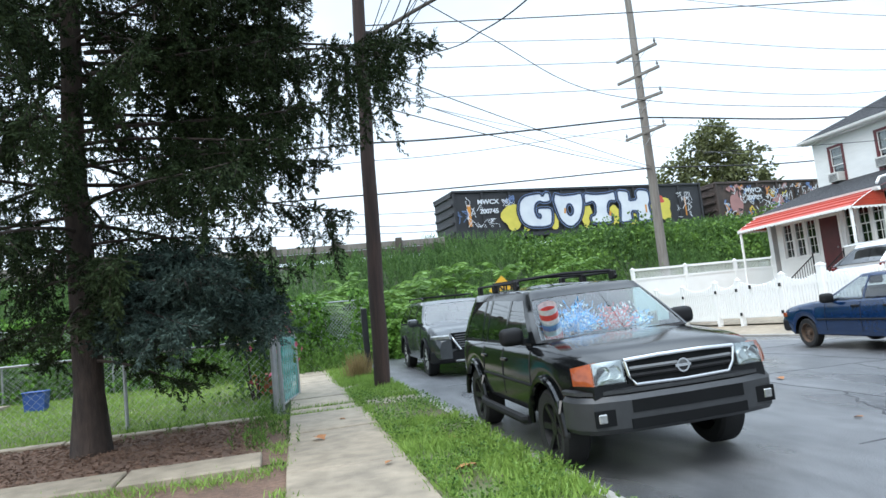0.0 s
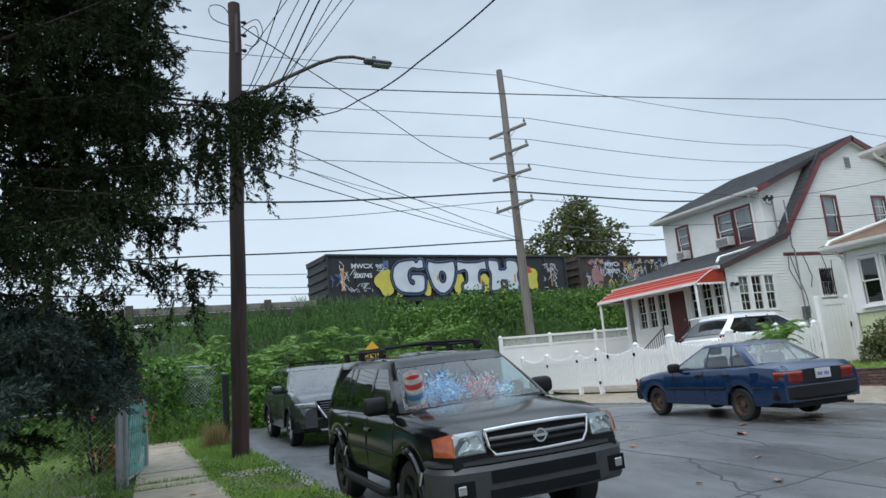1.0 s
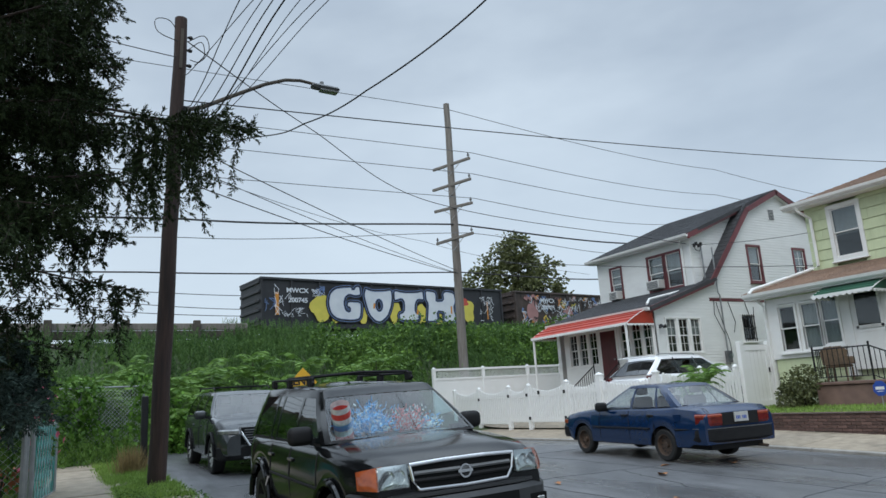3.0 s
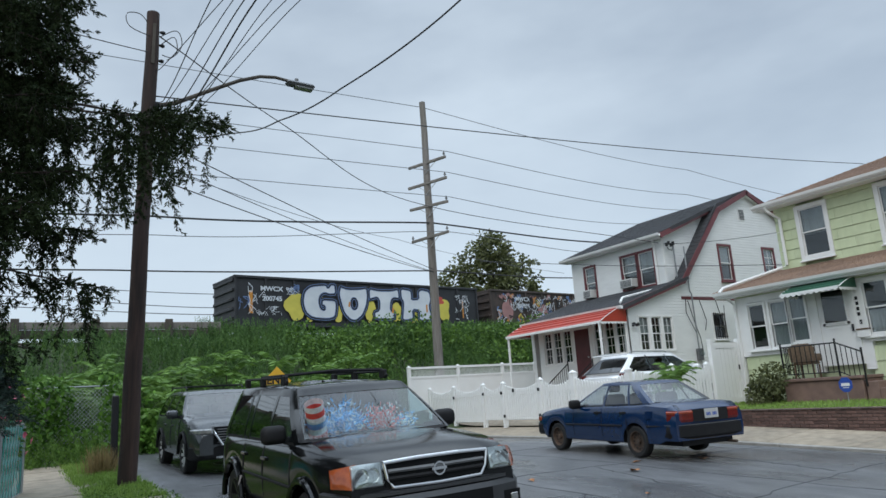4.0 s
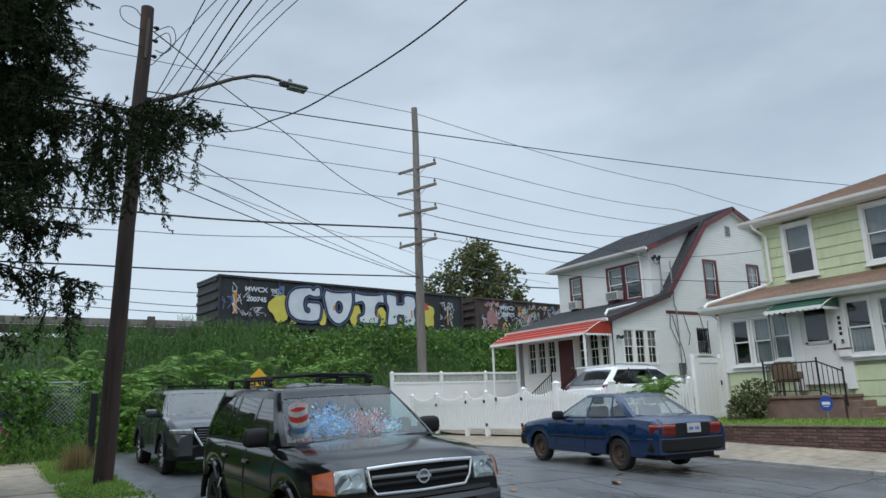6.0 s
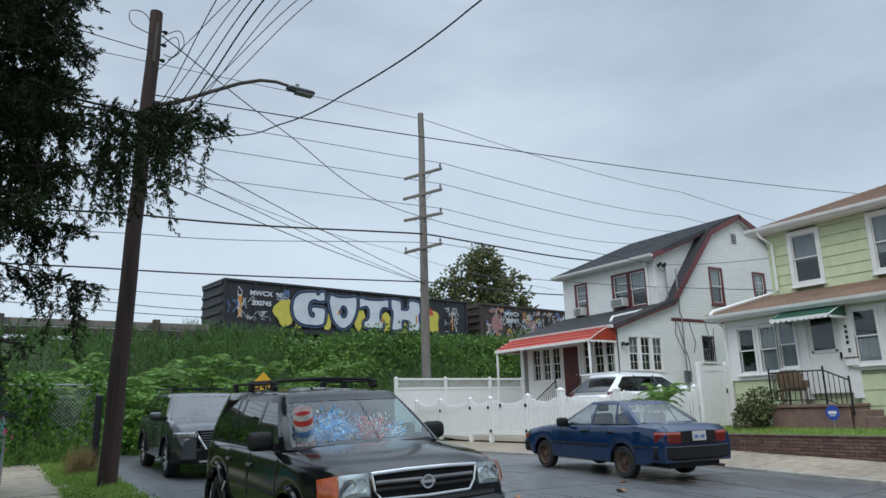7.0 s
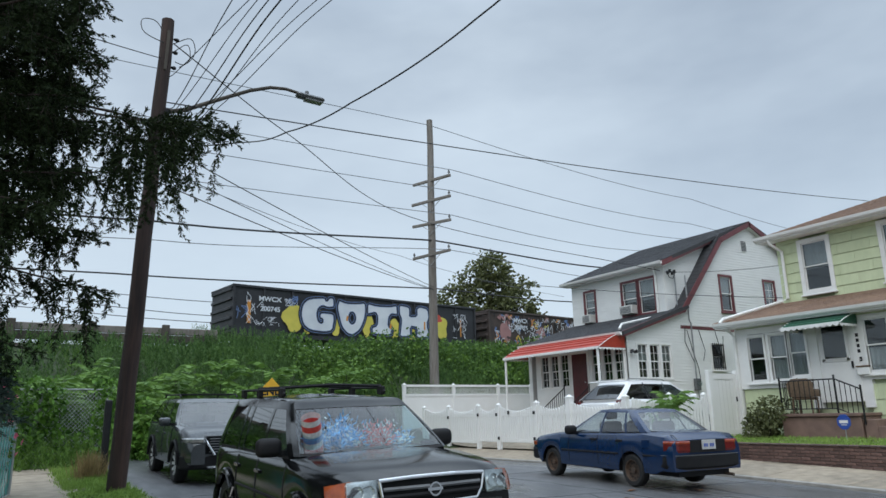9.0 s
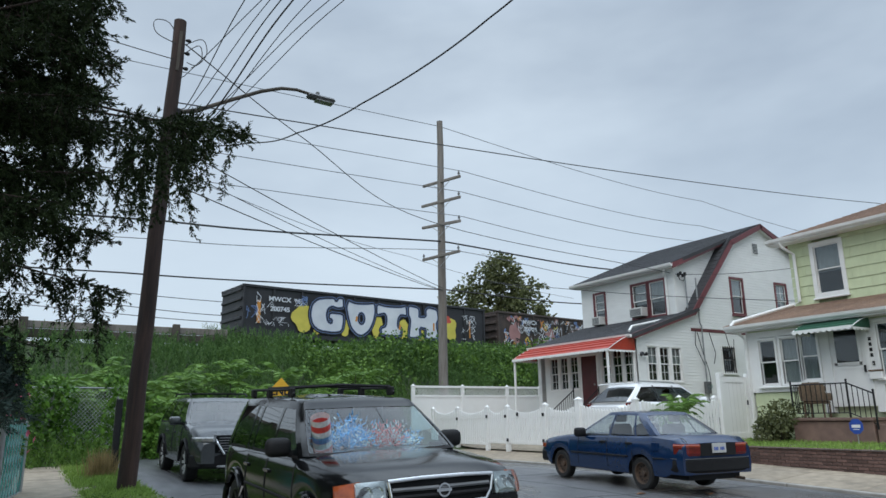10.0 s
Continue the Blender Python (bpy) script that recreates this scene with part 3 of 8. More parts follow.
def awning(name, x_wall, x_front, y0, y1, z_wall, z_front, colour, label, ribs, ends=(True, True), posts=()):
    """A ribbed metal awning on the street side with a scalloped valance; it falls towards lower x."""
    aw = thing(name, pose(x_front, y0, z_front), label, "awning")
    inv = aw.matrix_world.inverted()
    n = ribs
    bm = bmesh.new()
    prof = []
    for i in range(7):
        t = i / 6
        x = lerp(x_wall, x_front, t)
        z = lerp(z_wall, z_front, t ** 1.5)
        prof.append((x, z))
    # stepped pans that run along the front, one lapping over the next
    k = len(prof) - 1
    for i in range(k):
        (xa, za), (xb, zb) = prof[i], prof[i + 1]
        slab(bm, [(xb, y1, zb + 0.03), (xb, y0, zb + 0.03), (xa, y0, za), (xa, y1, za)][::-1], 0.012)
    bm.transform(inv)
    part("roof_pans", bm, colour, aw)
    for i in range(k):
        (xa, za), (xb, zb) = prof[i], prof[i + 1]
        bm = bmesh.new()
        box(bm, xb - 0.02, xb + 0.012, y0, y1, zb + 0.0, zb + 0.045)
        bm.transform(inv)
        part("seam", bm, M["trim"] if i == k - 1 else colour, aw)
    # scalloped valance in white
    def scallop(p0, p1, up):
        p0, p1 = Vector(p0), Vector(p1)
        L = (p1 - p0).length
        c = max(4, int(L / 0.16))
        b = bmesh.new()
        pr = None
        back = (p1 - p0).normalized().cross(Vector((0, 0, 1))) * 0.008
        for i in range(4 * c + 1):
            A = p0.lerp(p1, i / (4 * c))
            lo = Vector((0, 0, -0.05 * abs(math.sin(math.pi * i / 4))))
            cur = [b.verts.new(v) for v in (A + Vector((0, 0, up)), A + lo, A + lo - back, A + Vector((0, 0, up)) - back)]
            if pr:
                for j in range(4):
                    b.faces.new((pr[j], cur[j], cur[(j + 1) % 4], pr[(j + 1) % 4]))
            else:
                b.faces.new(cur)
            pr = cur
        b.faces.new(pr[::-1])
        b.transform(inv)
        return b
    part("valance", scallop((x_front - 0.025, y1, z_front - 0.02), (x_front - 0.025, y0, z_front - 0.02), 0.035), M["trim"], aw)
    for yy, on in ((y0, ends[0]), (y1, ends[1])):
        if not on:
            continue
        zb0 = z_front - 0.02
        b = prismed([(x_wall, zb0), (x_front, zb0)] + [(p[0], p[1] + 0.005) for p in prof[::-1]], yy - 0.006, yy + 0.006, "y")
        b.transform(inv)
        end = part("end_panel", b, colour, aw)
        hh = z_wall - z_front
        for i in range(5):
            z = zb0 + 0.05 + i * hh / 6
            t = clamp(((z_wall - z) / hh) ** (1 / 1.5), 0, 1)
            xs = lerp(x_wall, x_front, t)
            b = boxed(xs, x_wall, yy - 0.02, yy + 0.02, z, z + 0.02)
            b.transform(inv)
            part("rib", b, colour, end)
        part("valance", scallop((x_front, yy - 0.012, z_front - 0.03), (x_wall, yy - 0.012, z_front - 0.03), 0.035), M["trim"], aw)
        edge = tubed([(p[0], yy - 0.012, p[1] + 0.02) for p in prof], 0.013, 6)
        edge.transform(inv)
        part("edge_strip", edge, M["trim"], aw)
    for px, py, z0 in posts:
        b = boxed(px - 0.035, px + 0.035, py - 0.035, py + 0.035, z0, z_front - 0.02, bevel=0.006)
        b.transform(inv)
        part("post", b, M["trim"], aw)
    return aw


def railing(name, pts, h, label, spacing=0.13, metal=None):
    """Wrought-iron rail along points on the floor."""
    metal = metal or M["iron"]
    r = thing(name, pose(*pts[0]), label, "railing")
    inv = r.matrix_world.inverted()
    P = [Vector(p) for p in pts]
    up = Vector((0, 0, h))
    for a, b in zip(P, P[1:]):
        for off, rad in ((h, 0.02), (0.12, 0.014)):
            q = tubed([a + Vector((0, 0, off)), b + Vector((0, 0, off))], rad, 6)
            q.transform(inv)
            part("rail", q, metal, r)
        n = max(2, int((b - a).length / spacing))
        for i in range(1, n):
            c = a.lerp(b, i / n)
            q = boxed(c.x - 0.008, c.x + 0.008, c.y - 0.008, c.y + 0.008, c.z + 0.1, c.z + h)
            q.transform(inv)
            part("baluster", q, metal, r)
    for p in P:
        q = boxed(p.x - 0.018, p.x + 0.018, p.y - 0.018, p.y + 0.018, p.z, p.z + h + 0.06)
        q.transform(inv)
        post = part("post", q, metal, r)
        k = bmesh.new()
        bmesh.ops.create_icosphere(k, subdivisions=1, radius=0.032)
        k.transform(inv @ Matrix.Translation(p + up + Vector((0, 0, 0.08))))
        part("knob", k, metal, post)
    return r


# -- white gambrel house: gable wall at y = 18, enclosed porch to the street --
WY, WX_P, WX_M, WY2 = 18.0, 19.1, 21.9, 23.65
wb = 0.5
wh = thing("white_house", pose(WX_P, WY, wb), "white vinyl-sided gambrel house with maroon trim and dark roof", "house")
wi = wh.matrix_world.inverted()


def wpart(name, bm, material, label="", smooth=False):
    bm.transform(wi)
    return part(name, bm, material, wh, label, smooth)


# gable outline (x, z)
PK, BRK, KNK = (27.15, 9.52), (25.0, 8.72), (22.35, 5.46)
RX = 2 * PK[0]
gable = [(WX_P + 0.05, wb), (RX - 21.9, wb), (RX - KNK[0], KNK[1]), (RX - BRK[0], BRK[1]), PK, BRK, KNK, (WX_P + 0.05, 4.5)]
wpart("gable_wall", prismed([(p[0], p[1]) for p in gable], WY + 0.16, WY + 0.3, "y"), M["siding"])
GO = WX_P + 0.05
holes_g = [(19.65 - GO, 21.51 - GO, 2.76, 4.08), (24.88 - GO, 25.68 - GO, 5.55, 7.06), (27.91 - GO, 28.71 - GO, 5.57, 7.08), (23.87 - GO, 24.68 - GO, 3.14, 4.22)]
bm = clad(bmesh.new(), (WX_P + 0.05, WY, 0), (1, 0, 0), [(p[0] - WX_P - 0.05, p[1]) for p in gable], 0.115, 0.02, holes_g)
wpart("siding", bm, M["siding"])
# upper street wall (front dormer)
wpart("upper_wall", boxed(WX_M + 0.16, WX_M + 0.3, WY + 0.46, WY2, 4.6, 7.45), M["siding"])
wpart("siding", clad(bmesh.new(), (WX_M, WY2, 0), (0, -1, 0), [(0, 4.6), (WY2 - WY - 0.32, 4.6), (WY2 - WY - 0.32, 7.4), (0, 7.4)], 0.115, 0.02, [(WY2 - 22.84, WY2 - 22.16, 5.38, 6.84), (WY2 - 20.6, WY2 - 18.80, 5.46, 6.88)]), M["siding"])
wpart("dormer_cheek", prismed([(WX_M, 5.2), (WX_M, 7.42), (25.0, 8.66), (24.8, 8.3), (22.6, 5.6)], WY + 0.32, WY + 0.45, "y"), M["siding"])
wpart("siding", clad(bmesh.new(), (WX_M, WY + 0.32, 0), (1, 0, 0), [(0, 5.2), (0.5, 5.3), (2.85, 8.2), (3.05, 8.58), (0, 7.42)], 0.115, 0.02), M["siding"])
wpart("corner_board", boxed(WX_M - 0.03, WX_M + 0.06, WY + 0.29, WY + 0.37, 4.7, 7.4), M["trim"])
wpart("back_wall", boxed(RX - 22.1, RX - 21.9, WY, WY2, wb, 5.5), M["siding"])
wpart("far_wall", prismed([(p[0], p[1]) for p in gable], WY2 - 0.2, WY2, "y"), M["siding"])
# porch walls
PY2 = 23.1
wpart("porch_wall", boxed(WX_P + 0.16, WX_P + 0.3, WY + 0.16, PY2, wb, 4.45), M["siding"])
wpart("siding", clad(bmesh.new(), (WX_P, PY2, 0), (0, -1, 0), [(0, wb), (PY2 - WY - 0.01, wb), (PY2 - WY - 0.01, 4.4), (0, 4.4)], 0.115, 0.02, [(PY2 - 22.79, PY2 - 21.03, 2.58, 3.94), (PY2 - 19.79, PY2 - 18.09, 2.7, 4.07)]), M["siding"])
# roofs
roof_slab(wh, [wi @ Vector(p) for p in ((WX_M - 0.4, WY2 + 0.3, 7.38), (WX_M - 0.4, WY + 0.05, 7.38), (PK[0], WY - 0.22, PK[1] + 0.12), (PK[0], WY2 + 0.3, PK[1] + 0.12))], M["shingle"], 0.12, 26, "dormer_roof")
roof_slab(wh, [wi @ Vector(p) for p in ((KNK[0] - 0.1, WY + 0.31, KNK[1]), (KNK[0] - 0.1, WY - 0.2, KNK[1]), (BRK[0], WY - 0.2, BRK[1] + 0.1), (BRK[0], WY + 0.31, BRK[1] + 0.1))], M["shingle"], 0.12, 18, "steep_roof")
roof_slab(wh, [wi @ Vector(p) for p in ((RX - BRK[0], WY - 0.2, BRK[1] + 0.1), (RX - BRK[0], WY2 + 0.2, BRK[1] + 0.1), (PK[0], WY2 + 0.2, PK[1] + 0.12), (PK[0], WY - 0.2, PK[1] + 0.12))], M["shingle"], 0.12, 0, "rear_upper_roof")
roof_slab(wh, [wi @ Vector(p) for p in ((RX - KNK[0] + 0.2, WY - 0.2, KNK[1]), (RX - KNK[0] + 0.2, WY2 + 0.2, KNK[1]), (RX - BRK[0], WY2 + 0.2, BRK[1] + 0.1), (RX - BRK[0], WY - 0.2, BRK[1] + 0.1))], M["shingle"], 0.12, 0, "rear_lower_roof")
roof_slab(wh, [wi @ Vector(p) for p in ((WX_P - 0.35, WY2 + 0.1, 4.42), (WX_P - 0.35, WY - 0.25, 4.42), (WX_M + 0.6, WY - 0.25, 5.62), (WX_M + 0.6, WY2 + 0.1, 5.62))], M["shingle"], 0.12, 16, "porch_roof")
# maroon rake boards on the gable edge
def rake(pts, wdt=0.2, y=WY - 0.24):
    for (x0, z0), (x1, z1) in zip(pts, pts[1:]):
        d = Vector((x1 - x0, z1 - z0)).normalized()
        n = Vector((-d.y, d.x))
        if n.y > 0:
            n = -n
        wpart("rake_board", prismed([(x0, z0), (x1, z1), (x1 + n.x * wdt, z1 + n.y * wdt), (x0 + n.x * wdt, z0 + n.y * wdt)], y, y + 0.06, "y"), M["maroon"])
rake([(WX_P - 0.35, 4.44), (KNK[0] - 0.15, 5.52)])
rake([(KNK[0] - 0.22, 5.45), (BRK[0] - 0.05, 8.62), (PK[0], 9.62), (RX - BRK[0] + 0.05, 8.62), (RX - KNK[0] + 0.2, 5.45)])
rake([(WX_M - 0.4, 7.36), (BRK[0] - 0.1, 8.72)], 0.2, WY + 0.02)
for s in (-1, 1):
    wpart("soffit", prismed([(PK[0], 9.45), (PK[0] + s * 2.15, 8.62), (PK[0] + s * 2.15, 8.55), (PK[0], 9.38)], WY - 0.18, WY - 0.001, "y"), M["trim"])
wpart("band_board", boxed(22.2, 31.0, WY - 0.03, WY - 0.002 + 0.0, 4.72, 4.84), M["maroon"])
wpart("cornice", boxed(WX_M - 0.36, WX_M - 0.02, WY + 0.1, WY2 + 0.2, 7.22, 7.28), M["trim"])
gutter(wh, wi @ Vector((WX_M - 0.38, WY2 + 0.3, 7.32)), wi @ Vector((WX_M - 0.38, WY + 0.02, 7.32)), M["trim"])
gutter(wh, wi @ Vector((WX_P - 0.34, WY2 + 0.1, 4.38)), wi @ Vector((WX_P - 0.34, WY - 0.2, 4.38)), M["trim"])
dp = tubed([(WX_M - 0.3, WY + 0.55, 7.25), (WX_M - 0.25, WY + 0.6, 7.1), (WX_M - 0.06, WY + 0.7, 6.95), (WX_M - 0.06, WY + 0.7, 5.35), (WX_M - 0.5, WY + 0.5, 5.2), (WX_P + 0.0, WY + 0.1, 4.75), (WX_P - 0.3, WY - 0.05, 4.55)], 0.045, 8)
wpart("downpipe", dp, M["trim"], smooth=True)
# windows; the mesh of a window lies in the house's own frame
def wwin(origin, along, w, h, **k):
    o = wi @ Vector(origin)
    return window(wh, o, along, w, h, **k)
for i in range(3):
    wwin((19.68 + i * 0.64, WY, 2.80), (1, 0, 0), 0.52, 1.24, trim=M["trim"], sash_mat=M["trim"], muntins=(1, 1), curtain=(0.5, 1) if i != 1 else None, casing=0.06, sill=False)
wwin((24.92, WY, 5.60), (1, 0, 0), 0.72, 1.42, trim=M["maroon"], sash_mat=M["trim"], curtain=(0.45, 1))
wwin((27.95, WY, 5.62), (1, 0, 0), 0.72, 1.42, trim=M["maroon"], sash_mat=M["trim"], muntins=(1, 1), curtain=(0.4, 1))
wwin((23.9, WY, 3.18), (1, 0, 0), 0.75, 1.0, trim=M["trim"], sash_mat=M["trim"], bars=True, casing=0.05)
wwin((WX_M, 22.80, 5.42), (0, -1, 0), 0.60, 1.40, trim=M["maroon"], sash_mat=M["trim"], muntins=(0, 1), curtain=(0.4, 1), ac=True)
wwin((WX_M, 20.55, 5.50), (0, -1, 0), 0.78, 1.36, trim=M["maroon"], sash_mat=M["trim"], muntins=(0, 1), curtain=(0.4, 1), ac=True)
wwin((WX_M, 19.62, 5.50), (0, -1, 0), 0.78, 1.36, trim=M["maroon"], sash_mat=M["trim"], curtain=(0.4, 1))
for y0 in (22.75, 22.15, 21.55):
    wwin((WX_P, y0, 2.62), (0, -1, 0), 0.48, 1.28, trim=M["trim"], sash_mat=M["trim"], muntins=(1, 1), casing=0.05, sill=False)
for y0 in (19.75, 19.18, 18.61):
    wwin((WX_P, y0, 2.75), (0, -1, 0), 0.48, 1.28, trim=M["trim"], sash_mat=M["trim"], muntins=(1, 1), casing=0.05, sill=False)
dr = wpart("door", boxed(WX_P - 0.04, WX_P - 0.001 + 0.0, 20.0, 20.85, 1.75, 3.85), M["door"], "dark maroon front door")
for q in ((19.92, 20.0, 1.75, 3.93), (20.85, 20.93, 1.75, 3.93), (20.0, 20.85, 3.85, 3.93)):
    part("door_frame", bx(wi, (WX_P - 0.06, WX_P - 0.002, q[0], q[1], q[2], q[3])), M["trim"], dr)
k = bmesh.new()
bmesh.ops.create_icosphere(k, subdivisions=1, radius=0.04)
k.transform(wi @ Matrix.Translation((WX_P - 0.08, 20.12, 2.75)))
part("door_knob", k, M["steel"], dr)
wpart("gable_vent", boxed(26.6, 27.02, WY - 0.035, WY - 0.004 + 0.0, 8.25, 8.75), M["trim"])
for i in range(7):
    wpart("vent_slat", boxed(26.64, 26.98, WY - 0.05, WY - 0.036, 8.29 + i * 0.065, 8.33 + i * 0.065), M["lampgrey"])
awning("red_awning", WX_P - 0.02, 17.75, 18.0, 23.6, 4.42, 3.86, M["red"], "red ribbed aluminium awning with a white scalloped edge over a porch", 8, posts=((17.8, 18.1, 0.6), (17.8, 23.5, 0.6)))
# steps with iron rails before the door
st = thing("front_steps", pose(WX_P, 20.4, wb), "concrete steps to the front door of the white house", "steps")
for i in range(6):
    part("step", boxed(-0.25 - 0.27 * (i + 1), -0.02 if i == 0 else -0.25 - 0.27 * i, -0.75, 0.75, 0, 1.2 - i * 0.2, bevel=0.008), M["concrete"], st)
for yy in (19.7, 21.1):
    railing("stair_railing", [(WX_P - 0.3, yy, 1.72), (WX_P - 1.7, yy, 0.75)], 0.85, "black iron stair railing beside the steps")
# meters, cables on the gable wall
mt = thing("electric_meter", pose(22.75, WY - 0.03, 2.55), "grey electric meter box on the white siding", "meter")
part("meter_box", boxed(-0.14, 0.14, -0.12, 0.0, -0.2, 0.25, bevel=0.01), M["lampgrey"], mt)
part("conduit", tubed([(0, -0.05, 0.25), (0, -0.05, 2.4), (-0.08, -0.05, 2.5), (-0.08, -0.05, 4.3)], 0.028, 8), M["steel"], mt)
part("conduit", tubed([(0.05, -0.05, -0.2), (0.05, -0.05, -1.5)], 0.022, 8), M["steel"], mt)
c = bmesh.new()
bmesh.ops.create_cone(c, cap_ends=True, segments=14, radius1=0.1, radius2=0.1, depth=0.12, matrix=pose(0, -0.15, 0.06, 90))
part("meter_dial", c, M["glass"], mt)
fl = thing("floodlight", pose(WX_P + 0.25, WY - 0.02, 3.75), "small black flood lamp on the wall corner", "lamp")
part("bracket", boxed(-0.05, 0.05, -0.08, 0.0, -0.05, 0.05), M["iron"], fl)
for s in (-1, 1):
    c = bmesh.new()
    bmesh.ops.create_cone(c, cap_ends=True, segments=12, radius1=0.045, radius2=0.07, depth=0.14, matrix=pose(0.1 * s, -0.13, -0.02, 70, 0, 25 * s))
    part("head", c, M["iron"], fl)
for i, pts in enumerate(([(22.5, 17.95, 4.68), (22.7, 17.93, 3.9), (22.95, 17.93, 3.2), (23.0, 17.93, 2.7)], [(22.4, 17.95, 4.75), (22.3, 17.93, 4.2), (22.75, 17.93, 3.4)],
                         [(23.2, 17.95, 4.7), (23.45, 17.93, 3.9), (23.3, 17.93, 3.5)], [(24.2, 17.95, 4.7), (24.35, 17.93, 4.1), (24.5, 17.93, 3.4), (24.65, 17.93, 4.5)])):
    w = thing("wall_cable", pose(*pts[0]), "loose dark cable hanging on the white siding", "cable")
    q = tubed(pts, 0.014, 5)
    q.transform(w.matrix_world.inverted())
    part("cable", q, M["wire"], w)

# -- pale green house --
GX_P, GX_M, GY, GY2 = 19.1, 21.75, 13.36, 6.4
gb = 0.85
gh = thing("green_house", pose(GX_P, GY, gb), "pale green shingled house with white windows and brown roof", "house")
gi = gh.matrix_world.inverted()


def gpart(name, bm, material, label="", smooth=False):
    bm.transform(gi)
    return part(name, bm, material, gh, label, smooth)


gpart("porch_wall", boxed(GX_P + 0.1, GX_P + 0.3, GY2, GY, gb - 0.4, 4.15), M["green"])
gpart("upper_wall", boxed(GX_M + 0.16, GX_M + 0.3, GY2, GY, 4.15, 7.3), M["green"])
gpart("side_wall", boxed(GX_P + 0.2, 30, GY - 0.2, GY, gb - 0.4, 4.15), M["green"])
gpart("side_wall", boxed(GX_M + 0.2, 30, GY - 0.2, GY, 4.15, 7.3), M["green"])
gpart("back_wall", boxed(29.8, 30, GY2, GY - 0.2, gb - 0.4, 7.3), M["green"])
gpart("side_wall", boxed(GX_P + 0.2, 30, GY2, GY2 + 0.2, gb - 0.4, 7.3), M["green"])


def shingled(x, ya, yb, z0, z1, course, n_along, holes):
    """Wide shingles on a street wall, each of its own."""
    rows = int(round((z1 - z0) / course))
    rnd = random.Random(5)
    for r in range(rows):
        za, zb = z0 + r * course, z0 + (r + 1) * course - 0.012
        L = (ya - yb) / n_along
        off = (r % 2) * 0.5
        for i in range(n_along + 1):
            a, b = ya - (i - off) * L, ya - (i + 1 - off) * L
            a, b = min(a, ya), max(b, yb)
            if a - b < 0.05:
                continue
            segs = [(a, b)]
            for (h0, h1, hz0, hz1) in holes:
                if zb > hz0 and za < hz1:
                    nx = []
                    for (p, q) in segs:
                        if q >= h0 or p <= h1:
                            nx.append((p, q))
                            continue
                        if p > h0:
                            nx.append((p, h0))
                        if q < h1:
                            nx.append((h1, q))
                    segs = nx
            for (p, q) in segs:
                if p - q > 0.05:
                    t = 0.022 + 0.004 * rnd.random()
                    gpart("shingle", prismed([(x - t, za), (x - 0.004, zb), (x - 0.001, zb), (x - 0.001, za)], q + 0.003, p - 0.003, "y"), M["green"])


shingled(GX_M, GY, GY2, 4.95, 7.25, 0.33, 7, [(12.54, 11.64, 5.2, 6.95), (10.02, 8.94, 5.2, 6.95)])
shingled(GX_P, GY, GY2 + 1.0, 0.6, 2.2, 0.4, 7, [(11.2, 9.7, 0, 3)])
# white boards between the porch windows
for ya, yb, za, zb in ((GY + 0.03, 13.02, 2.2, 3.98), (12.5, 12.32, 2.42, 3.8), (11.8, 11.72, 2.42, 3.8), (11.22, 10.98, 1.6, 3.98), (13.02, 11.22, 3.8, 3.98), (13.02, 11.22, 2.2, 2.42),
                       (9.85, 9.6, 1.6, 3.98), (9.0, 8.75, 2.5, 3.86), (8.15, 7.9, 2.5, 3.86), (7.3, GY2, 2.3, 3.98), (9.6, 7.3, 3.86, 3.98), (9.6, 7.3, 2.3, 2.5)):
    gpart("window_board", boxed(GX_P - 0.06, GX_P + 0.09, yb, ya, za, zb), M["trim"])
gpart("corner_board", boxed(GX_P - 0.07, GX_P + 0.08, GY + 0.031, GY + 0.06, 0.6, 4.12), M["trim"])
gpart("frieze", boxed(GX_P - 0.05, GX_P + 0.09, GY2, GY, 3.981, 4.14), M["green"])
for y0, w in ((13.02, 0.52), (12.32, 0.52), (11.72, 0.50)):
    window(gh, gi @ Vector((GX_P - 0.06, y0, 2.42 if y0 > 11.8 else 2.5)), (0, -1, 0), w, 1.30, M["trim"], M["trim"], curtain=(0, 1) if y0 < 12.9 else None, casing=0.06)
for y0, w in ((9.6, 0.6), (8.75, 0.6), (7.9, 0.6)):
    window(gh, gi @ Vector((GX_P - 0.06, y0, 2.5)), (0, -1, 0), w, 1.36, M["trim"], M["trim"], curtain=(0, 0.45), casing=0.07)
window(gh, gi @ Vector((GX_M - 0.01, 12.50, 5.28)), (0, -1, 0), 0.82, 1.55, M["trim"], M["trim"], curtain=(0.45, 1), casing=0.13)
window(gh, gi @ Vector((GX_M - 0.01, 9.98, 5.28)), (0, -1, 0), 1.0, 1.6, M["trim"], M["trim"], curtain=(0.3, 1), casing=0.13)
gd = gpart("door", boxed(GX_P - 0.05, GX_P - 0.002, 9.95, 10.88, 1.75, 3.9), M["trim"], "white storm door with a scalloped dark pane")
# near-black board behind the door glass, coloured as the unlit inside
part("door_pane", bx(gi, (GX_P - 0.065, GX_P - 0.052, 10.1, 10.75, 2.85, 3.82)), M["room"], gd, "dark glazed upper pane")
part("door_glass", bx(gi, (GX_P - 0.074, GX_P - 0.068, 10.1, 10.75, 2.85, 3.82)), M["glass"], gd)
b = bmesh.new()
for i in range(11):
    for zz in (2.86, 3.80):
        bmesh.ops.create_cone(b, cap_ends=True, segments=10, radius1=0.045, radius2=0.045, depth=0.012, matrix=pose(GX_P - 0.08, lerp(10.1, 10.75, i / 10), zz, 0, 90))
